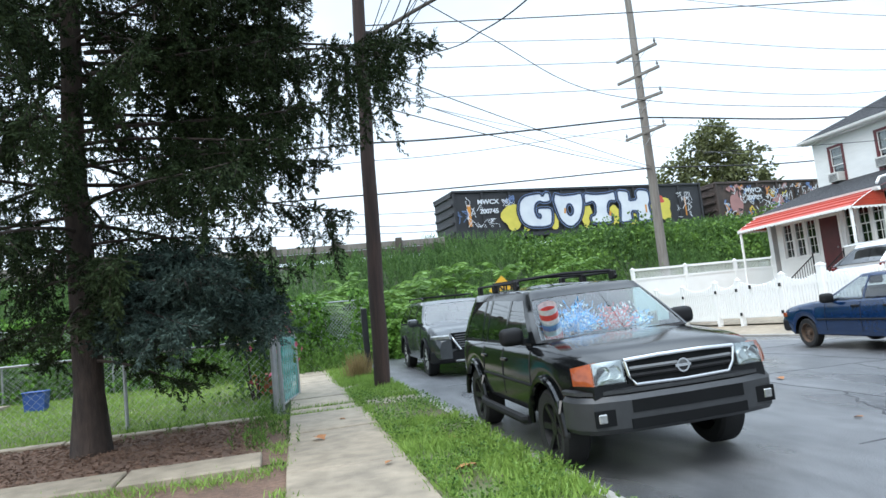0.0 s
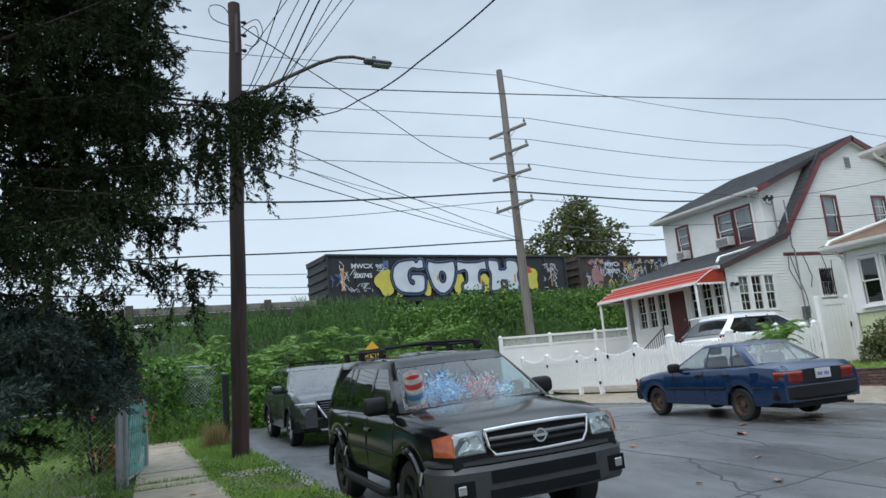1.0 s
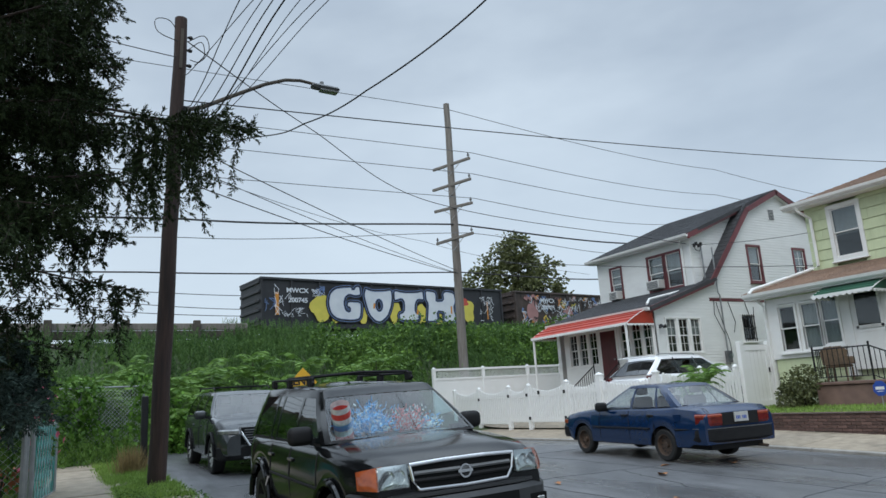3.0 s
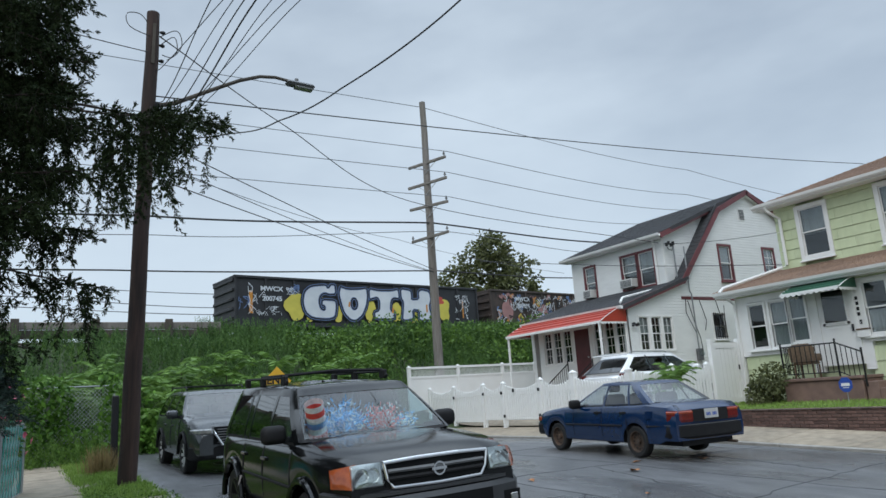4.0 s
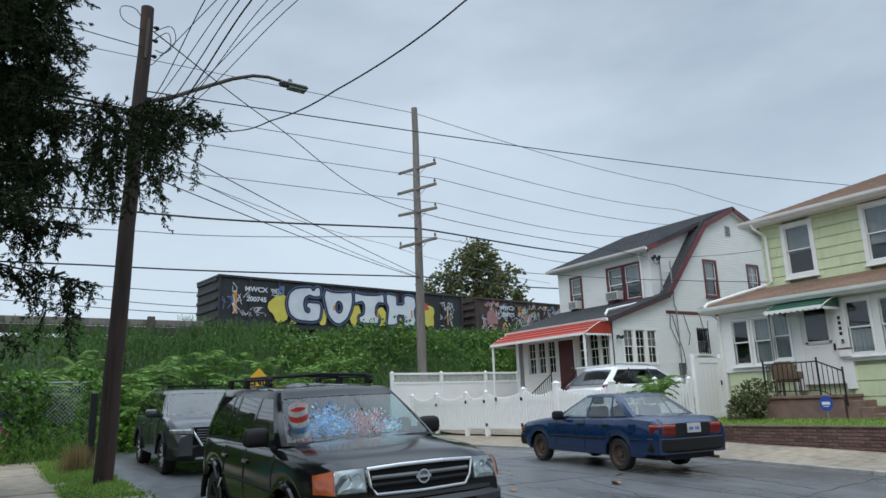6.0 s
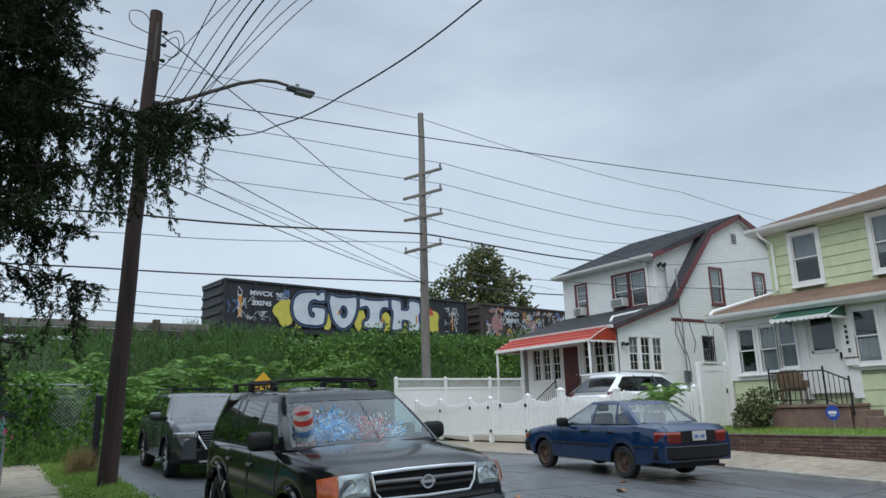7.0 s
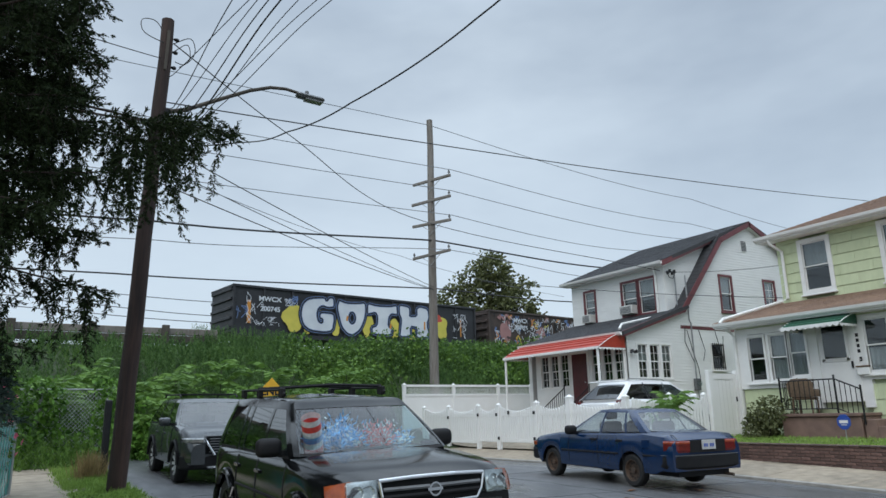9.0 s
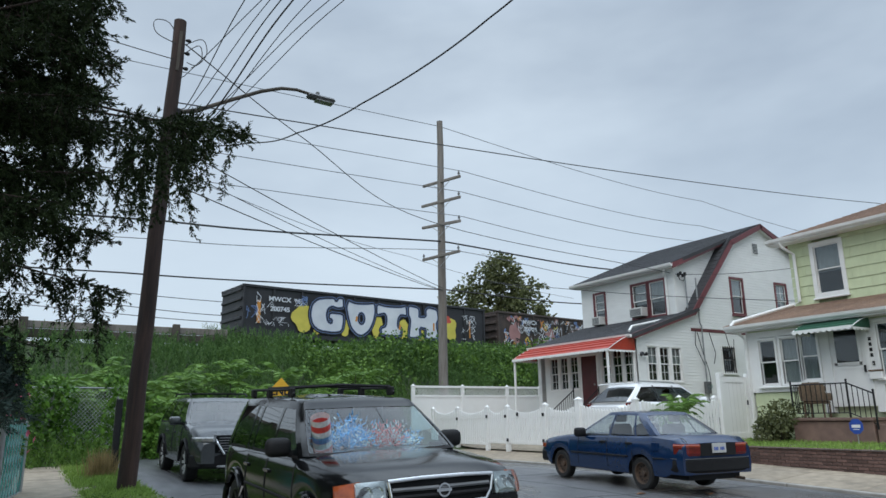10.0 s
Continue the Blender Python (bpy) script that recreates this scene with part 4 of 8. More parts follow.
for i in range(15):
    for yy in (10.09, 10.76):
        bmesh.ops.create_cone(b, cap_ends=True, segments=10, radius1=0.04, radius2=0.04, depth=0.012, matrix=pose(GX_P - 0.08, yy, lerp(2.86, 3.80, i / 14), 0, 90))
b.transform(gi)
part("scalloped_trim", b, M["trim"], gd)
for q in ((10.88, 10.98, 1.75, 4.0), (9.85, 9.95, 1.75, 4.0), (9.95, 10.88, 3.9, 4.0)):
    part("door_frame", bx(gi, (GX_P - 0.09, GX_P - 0.003, q[0], q[1], q[2], q[3])), M["trim"], gd)
part("door_panel_line", bx(gi, (GX_P - 0.06, GX_P - 0.051, 10.02, 10.82, 2.72, 2.78)), M["trim"], gd)
part("door_handle", bx(gi, (GX_P - 0.11, GX_P - 0.051, 9.99, 10.03, 2.62, 2.8), 0.006), M["iron"], gd)
mb = thing("mailbox", pose(GX_P - 0.09, 9.72, 2.42), "white wall mailbox beside the door", "mailbox")
part("mailbox_body", boxed(-0.1, 0, -0.16, 0.16, 0, 0.2, bevel=0.015), M["trim"], mb)
part("mailbox_lid", boxed(-0.115, 0.0, -0.17, 0.17, 0.2, 0.24, bevel=0.01), M["wicker"], mb)
nb = thing("house_number_plate", pose(GX_P - 0.064, 9.8, 3.0), "column of small dark bars beside the door", "number plate")
for i in range(4):
    part("dark_bar", boxed(-0.008, 0, -0.035, 0.035, 0.14 * i, 0.14 * i + 0.09), M["iron"], nb)
bell = thing("doorbell", pose(GX_P - 0.064, 9.78, 2.78), "small black door bell with a pale button", "doorbell")
part("plate", boxed(-0.02, 0, -0.03, 0.03, 0, 0.11, bevel=0.005), M["iron"], bell)
part("button", boxed(-0.026, -0.0205, -0.012, 0.012, 0.03, 0.055), M["ac"], bell)
# roofs
roof_slab(gh, [gi @ Vector(p) for p in ((GX_P - 0.5, GY + 0.45, 4.18), (GX_P - 0.5, GY2 - 0.4, 4.18), (GX_M, GY2 - 0.4, 5.0), (GX_M, GY + 0.0, 5.0))], M["brownshingle"], 0.08, 12, "porch_roof")
roof_slab(gh, [gi @ Vector(p) for p in ((GX_P - 0.5, GY + 0.45, 4.18), (GX_M, GY + 0.001, 5.0), (30, GY + 0.001, 5.0), (30, GY + 0.45, 4.18))][::-1], M["brownshingle"], 0.08, 0, "porch_roof_return")
roof_slab(gh, [gi @ Vector(p) for p in ((GX_M - 0.5, GY + 0.45, 7.22), (GX_M - 0.5, GY2 - 0.4, 7.22), (25.9, GY2 + 2.4, 8.9), (25.9, GY - 2.4, 8.9))], M["brownshingle"], 0.08, 18, "main_roof")
roof_slab(gh, [gi @ Vector(p) for p in ((30.4, GY + 0.45, 7.22), (GX_M - 0.5, GY + 0.45, 7.22), (25.9, GY - 2.4, 8.9), (25.91, GY - 2.4, 8.9))], M["brownshingle"], 0.08, 0, "main_roof_side")
for x0, y1, z in ((GX_P - 0.49, GY + 0.45, 4.14), (GX_M - 0.49, GY + 0.45, 7.18)):
    gutter(gh, gi @ Vector((x0, y1, z)), gi @ Vector((x0, GY2 - 0.4, z)), M["trim"])
    gpart("fascia", boxed(x0, x0 + 0.03, GY2 - 0.4, y1, z - 0.12, z + 0.03), M["trim"])
    gpart("soffit", boxed(x0 + 0.031, x0 + 0.52, GY2 - 0.4, y1, z - 0.12, z - 0.09), M["trim"])
gpart("downpipe", tubed([(GX_M - 0.52, GY - 0.02, 7.1), (GX_M - 0.45, GY - 0.06, 6.95), (GX_M - 0.09, GY - 0.22, 6.7), (GX_M - 0.09, GY - 0.22, 5.12), (GX_M - 0.3, GY - 0.1, 5.02), (GX_P - 0.35, GY + 0.22, 4.33), (GX_P - 0.5, GY + 0.25, 4.2)], 0.05, 8), M["trim"], smooth=True)
gpart("downpipe", tubed([(GX_P - 0.45, GY + 0.25, 4.1), (GX_P - 0.25, GY + 0.12, 3.95), (GX_P - 0.1, GY + 0.08, 3.8), (GX_P - 0.1, GY + 0.08, 0.9)], 0.045, 8), M["trim"], smooth=True)
awning("green_awning", GX_P - 0.06, 18.2, 9.75, 11.4, 4.02, 3.74, M["greenawn"], "small green ribbed door awning with a white scalloped edge", 4)
# stoop, rail, chair, lawn, brick wall
sp = thing("stoop", pose(GX_P, 10.4, gb), "brown concrete stoop with steps at the green house", "stoop")
part("landing", boxed(-1.05, -0.06, -0.9, 1.2, -0.3, 0.54, bevel=0.02), M["stoop"], sp)
part("landing_cap", boxed(-1.1, -0.06, -0.93, 1.24, 0.542, 0.62, bevel=0.012), M["stoop"], sp)
for i in range(3):
    part("step", boxed(-1.0, -0.1, -1.24 - 0.3 * i, -0.935 if i == 0 else -0.945 - 0.3 * i, -0.3, 0.46 - 0.16 * i, bevel=0.012), M["stoop"], sp)
railing("porch_railing", [(GX_P - 0.15, 11.56, 1.47), (GX_P - 1.02, 11.56, 1.47), (GX_P - 1.02, 10.05, 1.47), (GX_P - 1.02, 9.42, 1.19)], 0.86, "black wrought-iron porch railing on the stoop")
ch = thing("wicker_chair", pose(GX_P - 0.58, 11.15, 1.47, 0, 0, 100), "brown woven wicker armchair on the stoop", "chair")
part("seat", boxed(-0.27, 0.27, -0.25, 0.25, 0.36, 0.44, bevel=0.03), M["wicker"], ch)
part("backrest", prismed([(-0.3, 0.44), (0.3, 0.44), (0.34, 0.8), (0.2, 0.92), (-0.2, 0.92), (-0.34, 0.8)], 0.2, 0.27, "y"), M["wicker"], ch)
for s in (-1, 1):
    part("armrest", boxed(s * 0.3 - 0.04, s * 0.3 + 0.04, -0.25, 0.22, 0.44, 0.64, bevel=0.03), M["wicker"], ch)
    for yy in (-0.21, 0.21):
        part("leg", tubed([(s * 0.24, yy, 0), (s * 0.24, yy, 0.36)], 0.022, 6), M["wicker"], ch)
sheet("raised_lawn", span(14.75, 19.1, 10), span(2, 13.45, 14), lambda x, y: 0.80 + 0.05 * clamp((x - 14.8) / 4, 0, 1), M["soil"], "raised green lawn behind a low brick wall", "lawn")
ad = thing("yard_sign", pose(17.0, 9.35, 0.83), "blue octagonal yard sign on a thin stake", "sign")
part("stake", tubed([(0, 0, 0), (0, 0, 0.4)], 0.012, 6), M["steel"], ad)
o8 = [(0.17 * math.cos(math.pi / 8 + i * math.pi / 4), 0.45 + 0.185 * math.sin(math.pi / 8 + i * math.pi / 4)) for i in range(8)]
part("board", prismed([(-p[0], p[1]) for p in o8], -0.026, -0.012, "x"), M["signblue"], ad)
part("pale_bar", boxed(-0.031, -0.0265, -0.10, 0.10, 0.42, 0.49), M["trim"], ad)
part("pale_bar", boxed(-0.031, -0.0265, -0.07, 0.07, 0.375, 0.39), M["trim"], ad)


# ---- vehicles ----
def revolve(bm, prof, n, close=False):
    """Turn a profile of (radius, offset) round the x axis."""
    rings = []
    for i in range(n):
        a = 2 * math.pi * i / n
        rings.append([bm.verts.new((o, r * math.cos(a), r * math.sin(a))) for r, o in prof])
    k = len(prof)
    for i in range(n):
        A, B = rings[i], rings[(i + 1) % n]
        for j in range(k if close else k - 1):
            bm.faces.new((A[j], A[(j + 1) % k], B[(j + 1) % k], B[j]))
    return bm


def wheel(car, x, y, r, side, rim, spokes, width=0.22):
    """A wheel with tyre, dished rim and spokes; side +1 shows its face towards +x."""
    m = Matrix.Translation((x, y, r)) @ Matrix.Diagonal((side, 1, 1, 1))
    h = width / 2
    bm = revolve(bmesh.new(), [(r * 0.66, -h), (r * 0.9, -h), (r * 0.985, -h * 0.75), (r, -h * 0.3), (r, h * 0.3), (r * 0.985, h * 0.75), (r * 0.9, h), (r * 0.66, h * 0.92)], 36, True)
    bm.transform(m)
    w = part("wheel", bm, M["tyre"], car, smooth=True)
    rr = r * 0.67
    bm = revolve(bmesh.new(), [(rr, h * 0.93), (rr * 0.94, h * 0.9), (rr * 0.9, h * 0.3), (rr * 0.4, h * 0.2), (0.001, h * 0.2)], 32)
    bm.transform(m)
    part("rim", bm, rim if spokes == 0 else M["darkrim"], w, smooth=True)
    bm = bmesh.new()
    if spokes:
        for i in range(spokes):
            a = 2 * math.pi * i / spokes
            vs = []
            for (rad, wd, off) in ((rr * 0.16, 0.035, h * 0.62), (rr * 0.93, 0.05, h * 0.86)):
                for s in (-1, 1):
                    for dx in (0, -0.03):
                        vs.append(bm.verts.new((off + dx, rad * math.cos(a) - s * wd * math.sin(a) * 0.6, rad * math.sin(a) + s * wd * math.cos(a) * 0.6)))
            for f in ((0, 2, 6, 4), (0, 4, 5, 1), (2, 3, 7, 6), (4, 6, 7, 5)):
                bm.faces.new([vs[j] for j in f])
    else:
        for i in range(12):
            a = 2 * math.pi * i / 12
            bmesh.ops.create_cone(bm, cap_ends=True, segments=8, radius1=rr * 0.09, radius2=rr * 0.09, depth=0.012, matrix=Matrix.Translation((h * 0.27, rr * 0.68 * math.cos(a), rr * 0.68 * math.sin(a))) @ pose(0, 0, 0, 0, 90))
    bm.transform(m)
    part("spokes" if spokes else "vent_hole", bm, rim if spokes else M["darkrim"], w)
    bm = revolve(bmesh.new(), [(rr * 0.26, h * 0.2), (rr * 0.25, h * 0.7), (0.001, h * 0.74)], 16)
    bm.transform(m)
    part("hub_cap", bm, rim, w)
    return w


def band(path, thick, z0, z1, bev=0.0):
    """A bar of rectangular section along a plan path of (x, y), outer side to the right of the way."""
    P = [Vector((p[0], p[1])) for p in path]
    bm = bmesh.new()
    prev = None
    for i, p in enumerate(P):
        d = (P[min(i + 1, len(P) - 1)] - P[max(i - 1, 0)]).normalized()
        n = Vector((d.y, -d.x))
        q = p - n * thick
        b = min(0.04, (z1 - z0) * 0.25)
        o = p - n * bev
        cur = [bm.verts.new(v) for v in ((q.x, q.y, z0), (o.x, o.y, z0), (p.x, p.y, z0 + b), (p.x, p.y, z1 - b), (o.x, o.y, z1), (q.x, q.y, z1))]
        if prev:
            for j in range(6):
                bm.faces.new((prev[j], prev[(j + 1) % 6], cur[(j + 1) % 6], cur[j]))
        else:
            bm.faces.new(cur)
        prev = cur
    bm.faces.new(prev[::-1])
    return bm


def car(name, m, label, s, paint):
    """A car: local y forward, z up from the road. s holds its sizes."""
    c = thing(name, m, label, "car")
    L, W = s["L"], s["W"]
    hw = W / 2
    fa, ra, r = s["axle_f"], s["axle_r"], s["r"]
    R = r + s.get("gap", 0.07)
    top = s["top"]

    def ztop(y):
        for (y0, z0), (y1, z1) in zip(top, top[1:]):
            if y <= y1:
                return lerp(z0, z1, clamp((y - y0) / (y1 - y0), 0, 1))
        return top[-1][1]

    def half(y):
        e0, e1 = s["round"]
        a = clamp((y - (L / 2 - e0)) / e0, 0, 1)
        b = clamp((-L / 2 + e1 - y) / e1, 0, 1)
        return hw * (1 - s["pinch_f"] * a ** 2.2 - s["pinch_r"] * b ** 2.2)
    ys = set(span(-L / 2, L / 2, 30))
    for ax in (fa, ra):
        ys |= {ax + R * math.cos(math.pi * i / 12) for i in range(13)}
    ys = sorted(ys)
    ys = [y for i, y in enumerate(ys) if i == 0 or y - ys[i - 1] > 0.004]
    bm = bmesh.new()
    cols = []
    for y in ys:
        zb = s["sill"] + (0.06 if abs(y) > L / 2 - 0.3 else 0)
        for ax in (fa, ra):
            if abs(y - ax) < R:
                zb = max(zb, r + math.sqrt(max(0, R * R - (y - ax) ** 2)))
        zt, w = ztop(y), half(y)
        zb = min(zb, zt - 0.1)
        H = zt - zb
        cr = s.get("crown", 0.05)
        sec = [(w * 0.97, zb), (w * 0.995, zb + H * 0.22), (w, zb + H * 0.5), (w * 0.985, zb + H * 0.8), (w * 0.955, zt - 0.02), (w * 0.90, zt + cr * 0.35), (w * 0.62, zt + cr * 0.85), (w * 0.3, zt + cr), (0, zt + cr)]
        pts = [(x, z) for x, z in sec] + [(-x, z) for x, z in sec[-2::-1]]
        cols.append([bm.verts.new((x, y, z)) for x, z in pts])
    for A, B in zip(cols, cols[1:]):
        for j in range(len(A) - 1):
            bm.faces.new((A[j], A[j + 1], B[j + 1], B[j]))
    bm.faces.new(cols[0])
    bm.faces.new(cols[-1][::-1])
    body = part("body", bm, paint, c, smooth=True)
    # dark underbody and wheel housings
    bm = bmesh.new()
    box(bm, -hw * 0.72, hw * 0.72, -L / 2 + 0.1, L / 2 - 0.12, s["sill"] - 0.04, s["sill"] + 0.25)
    box(bm, -hw * 0.9, hw * 0.9, ra + R + 0.02, fa - R - 0.02, s["sill"] - 0.02, s["sill"] + 0.2)
    box(bm, -hw * 0.70, hw * 0.70, fa - R, fa + R, s["sill"], r + R)
    box(bm, -hw * 0.70, hw * 0.70, ra - R, ra + R, s["sill"], r + R)
    part("underbody", bm, M["blackplastic"], c)
    for ax in (fa, ra):
        for sd in (-1, 1):
            wheel(c, sd * (hw - 0.13), ax, r, sd, s["rim"], s["spokes"], s.get("tw", 0.22))
            if s.get("flare"):
                pts = [(sd * (half(ax) + 0.012), ax + (R + 0.02) * math.cos(math.pi * i / 14), r + (R + 0.02) * math.sin(math.pi * i / 14)) for i in range(15)]
                part("arch_flare", tubed(pts, s["flare"], 8), s.get("flare_mat", paint), c, smooth=True)
    # cabin: one smooth shell, its openings glazed
    cb = s["cabin"]
    A0, A1, D1, D0 = cb["A0"], cb["A1"], cb["D1"], cb["D0"]
    xb, xr = hw * cb["xb"], hw * cb["xr"]
    pw = cb.get("pw", 0.055)

    def roofz(y):
        return lerp(A1[1], D1[1], clamp((A1[0] - y) / (A1[0] - D1[0]), 0, 1)) + 0.02 * math.sin(math.pi * clamp((A1[0] - y) / (A1[0] - D1[0]), 0, 1))
    st8 = []
    for u in (0, 0.2, 0.4, 0.6, 0.78, 0.925):
        st8.append(((u * xb, A0[0] + 0.11 * (1 - u * u), A0[1]), (u * xr, A1[0] + 0.07 * (1 - u * u), A1[1] + 0.012 * (1 - u * u)), "windscreen" if u < 0.9 else "post"))
    st8.append(((xb * 0.985, A0[0] - 0.03, A0[1]), (xr * 0.975, A1[0] - 0.02, A1[1]), "post"))
    pil = [(A0[0] - 0.10, A1[0] - 0.09)] + list(cb["pillars"]) + [(D0[0] + cb.get("dw", 0.16), D1[0] + cb.get("dw", 0.16) * 0.8)]
    for q, (yb_, yr_) in enumerate(pil):
        front, back = (yb_ + pw / 2, yr_ + pw / 2), (yb_ - pw / 2, yr_ - pw / 2)
        if q > 0:
            st8.append(((xb, front[0], ztop(front[0]) + 0.012), (xr, front[1], roofz(front[1])), "pillar%d" % q if q < len(pil) - 1 else "post"))
        if q < len(pil) - 1:
            st8.append(((xb, back[0], ztop(back[0]) + 0.012), (xr, back[1], roofz(back[1])), "side%d" % q))
    st8.append(((xb * 0.985, D0[0] + 0.03, D0[1]), (xr * 0.975, D1[0] + 0.02, D1[1]), "post"))
    for u in (0.9, 0.7, 0.45, 0.2, 0):
        st8.append(((u * xb, D0[0] - 0.07 * (1 - u * u), D0[1]), (u * xr, D1[0] - 0.05 * (1 - u * u), D1[1] + 0.012 * (1 - u * u)), "rear_window"))
    rowsv = (0, 0.05, 0.2, 0.4, 0.6, 0.78, cb.get("vt", 0.91), 1.0)
    mid = Vector((0, (A0[0] + D0[0]) / 2, 0))

    def shell_pt(st_, v, sd, inn):
        b, r_ = Vector(st_[0]), Vector(st_[1])
        p = b.lerp(r_, v)
        bul = 0.10 * v * (1 - v)
        p.x *= 1 + bul
        p.y += (0.5 * bul if p.y > mid.y + 0.6 else -0.2 * bul) if st_[2] in ("windscreen", "rear_window") else 0
        p.x, p.y = p.x * (1 - inn), lerp(p.y, mid.y, inn)
        return (sd * p.x, p.y, p.z)
    groups = {}
    for sd in (-1, 1):
        for a, b in zip(st8, st8[1:]):
            for k in range(len(rowsv) - 1):
                tag = a[2]
                if tag.startswith("pillar"):
                    tag += "r" if sd > 0 else "l"
                elif tag != "post":
                    if k == 0:
                        tag = "gasket"
                    elif k == len(rowsv) - 2:
                        tag = "post"
                    elif tag.startswith("side"):
                        tag += "r" if sd > 0 else "l"
                glazed = tag not in ("post", "gasket") and not tag.startswith("pillar")
                g = groups.setdefault(tag, bmesh.new())
                inn = 0.007 if glazed else 0.0
                quad = [g.verts.new(shell_pt(p, v, sd, inn)) for p, v in ((a, rowsv[k]), (b, rowsv[k]), (b, rowsv[k + 1]), (a, rowsv[k + 1]))]
                g.faces.new(quad if sd > 0 else quad[::-1])
    # roof panel over the shell's rim
    g = groups["post"]
    ring = [(p[1][0], p[1][1], p[1][2]) for p in st8] + [(-p[1][0], p[1][1], p[1][2]) for p in st8[-2:0:-1]]
    cy = (A1[0] + D1[0]) / 2
    prev = [g.verts.new(p) for p in ring]
    for f_, up in ((0.975, 0.4), (0.92, 0.62), (0.75, 0.85), (0.45, 1.0), (0.12, 1.05)):
        cur = [g.verts.new((x * f_, lerp(cy, y, 0.25 + 0.75 * f_ if f_ > 0.9 else f_), z + cb.get("rc", 0.05) * up)) for x, y, z in ring]
        for q in range(len(cur)):
            g.faces.new((prev[q], prev[(q + 1) % len(cur)], cur[(q + 1) % len(cur)], cur[q]))
        prev = cur
    g.faces.new(prev)
    for tag, g in groups.items():
        bmesh.ops.remove_doubles(g, verts=g.verts[:], dist=0.0005)
        if tag == "post":
            part("cab_shell", g, paint, c, smooth=True)
        elif not tag.startswith(("side", "windscreen", "rear")):
            part("window_gasket" if tag == "gasket" else "door_pillar", g, M["blackplastic"] if tag == "gasket" else s.get("pillar_mat", paint), c, smooth=True)
        else:
            gm = s["screen"] if tag == "windscreen" else s["rear_glass"] if tag == "rear_window" else s["side_glass"][min(int(tag[4]), len(s["side_glass"]) - 1)]
            part("side_window" if tag.startswith("side") else tag, g, gm, c, smooth=True).visible_shadow = False
    part("headlining", boxed(-xr * 0.85, xr * 0.85, D1[0] + 0.15, A1[0] - 0.15, min(A1[1], D1[1]) - 0.02, min(A1[1], D1[1]) + 0.0), M["seat"], c)
    # inside: dashboard, seats, wheel
    zf = A0[1]
    part("dashboard", boxed(-xb * 0.92, xb * 0.92, A0[0] - 0.42, A0[0] - 0.02, zf - 0.3, zf - 0.035, bevel=0.04), M["seat"], c)
    part("cabin_floor", boxed(-xb * 0.9, xb * 0.9, D0[0] + 0.1, A0[0] - 0.3, zf - 0.55, zf - 0.35), M["seat"], c)
    for yy in cb["seats"]:
        for sd in (-1, 1):
            b = boxed(sd * 0.36 - 0.25, sd * 0.36 + 0.25, yy - 0.12, yy + 0.06, zf - 0.4, zf + 0.22, bevel=0.05)
            st_ = part("seat", b, M["seat"], c)
            part("headrest", boxed(sd * 0.36 - 0.13, sd * 0.36 + 0.13, yy - 0.12, yy - 0.02, zf + 0.26, zf + 0.42, bevel=0.03), M["seat"], st_)
    return c, half, ztop


def mirrors(c, x, y, z, material):
    """Rounded mirror housings on short arms."""
    for sd in (-1, 1):
        bm = bmesh.new()
        bmesh.ops.create_cube(bm, size=1.0, matrix=Matrix.Translation((sd * x, y, z)) @ Matrix.Diagonal((0.25, 0.15, 0.18, 1)))
        bmesh.ops.bevel(bm, geom=bm.edges[:], offset=0.06, segments=3, affect="EDGES", profile=0.5)
        mr = part("door_mirror", bm, material, c, smooth=True)
        part("mirror_arm", boxed(min(sd * (x - 0.24), sd * (x - 0.1)), max(sd * (x - 0.24), sd * (x - 0.1)), y - 0.03, y + 0.03, z - 0.09, z - 0.03), M["blackplastic"], mr)


def seams(c, half, ztop, ys, sill, material):
    """Door gaps as thin dark strips on both flanks."""
    for y in ys:
        for sd in (-1, 1):
            zt = ztop(y)
            pts = [(sd * (half(y) * f + 0.002), y, lerp(sill + 0.05, zt - 0.03, t)) for t, f in ((0, 0.985), (0.25, 0.998), (0.5, 1.0), (0.8, 0.987), (1, 0.958))]
            part("door_gap", tubed(pts, 0.006, 5), material, c)


def handles(c, half, ys, z, material):
    for y in ys:
        for sd in (-1, 1):
            b = boxed(sd * (half(y) * 0.99) - 0.02, sd * (half(y) * 0.99) + 0.02, y - 0.09, y + 0.09, z - 0.02, z + 0.02, bevel=0.008)
            part("door_handle", b, material, c)


def on_road(x, y, rz):
    sl = math.degrees(math.atan((road_z(x, y + 1) - road_z(x, y - 1)) / 2))
    fw = -1 if abs(rz) > 90 else 1
    return pose(x, y, road_z(x, y) + 0.035 * (1 - ((x - 7.5) / 5.2) ** 2), fw * sl, 0, rz)


def patch(bm, corners, bulge, out, n=6):
    """A curved panel between four corners (a, b along its foot, c, d along its head) swelling along out, closed behind."""
    a, b, c_, d = (Vector(p) for p in corners)
    o = Vector(out)
    g = [[bm.verts.new((a.lerp(b, i / n)).lerp(d.lerp(c_, i / n), j / n) + o * bulge * (1 - (2 * i / n - 1) ** 4) * (1 - (2 * j / n - 1) ** 4)) for i in range(n + 1)] for j in range(n + 1)]
    for j in range(n):
        for i in range(n):
            bm.faces.new((g[j][i], g[j][i + 1], g[j + 1][i + 1], g[j + 1][i]))
    rim = g[0] + [g[j][n] for j in range(1, n + 1)] + g[n][-2::-1] + [g[j][0] for j in range(n - 1, 0, -1)]
    back = [bm.verts.new(v.co - o * 0.09) for v in rim]
    for i in range(len(rim)):
        k = (i + 1) % len(rim)
        bm.faces.new((rim[i], back[i], back[k], rim[k]))
    return bm


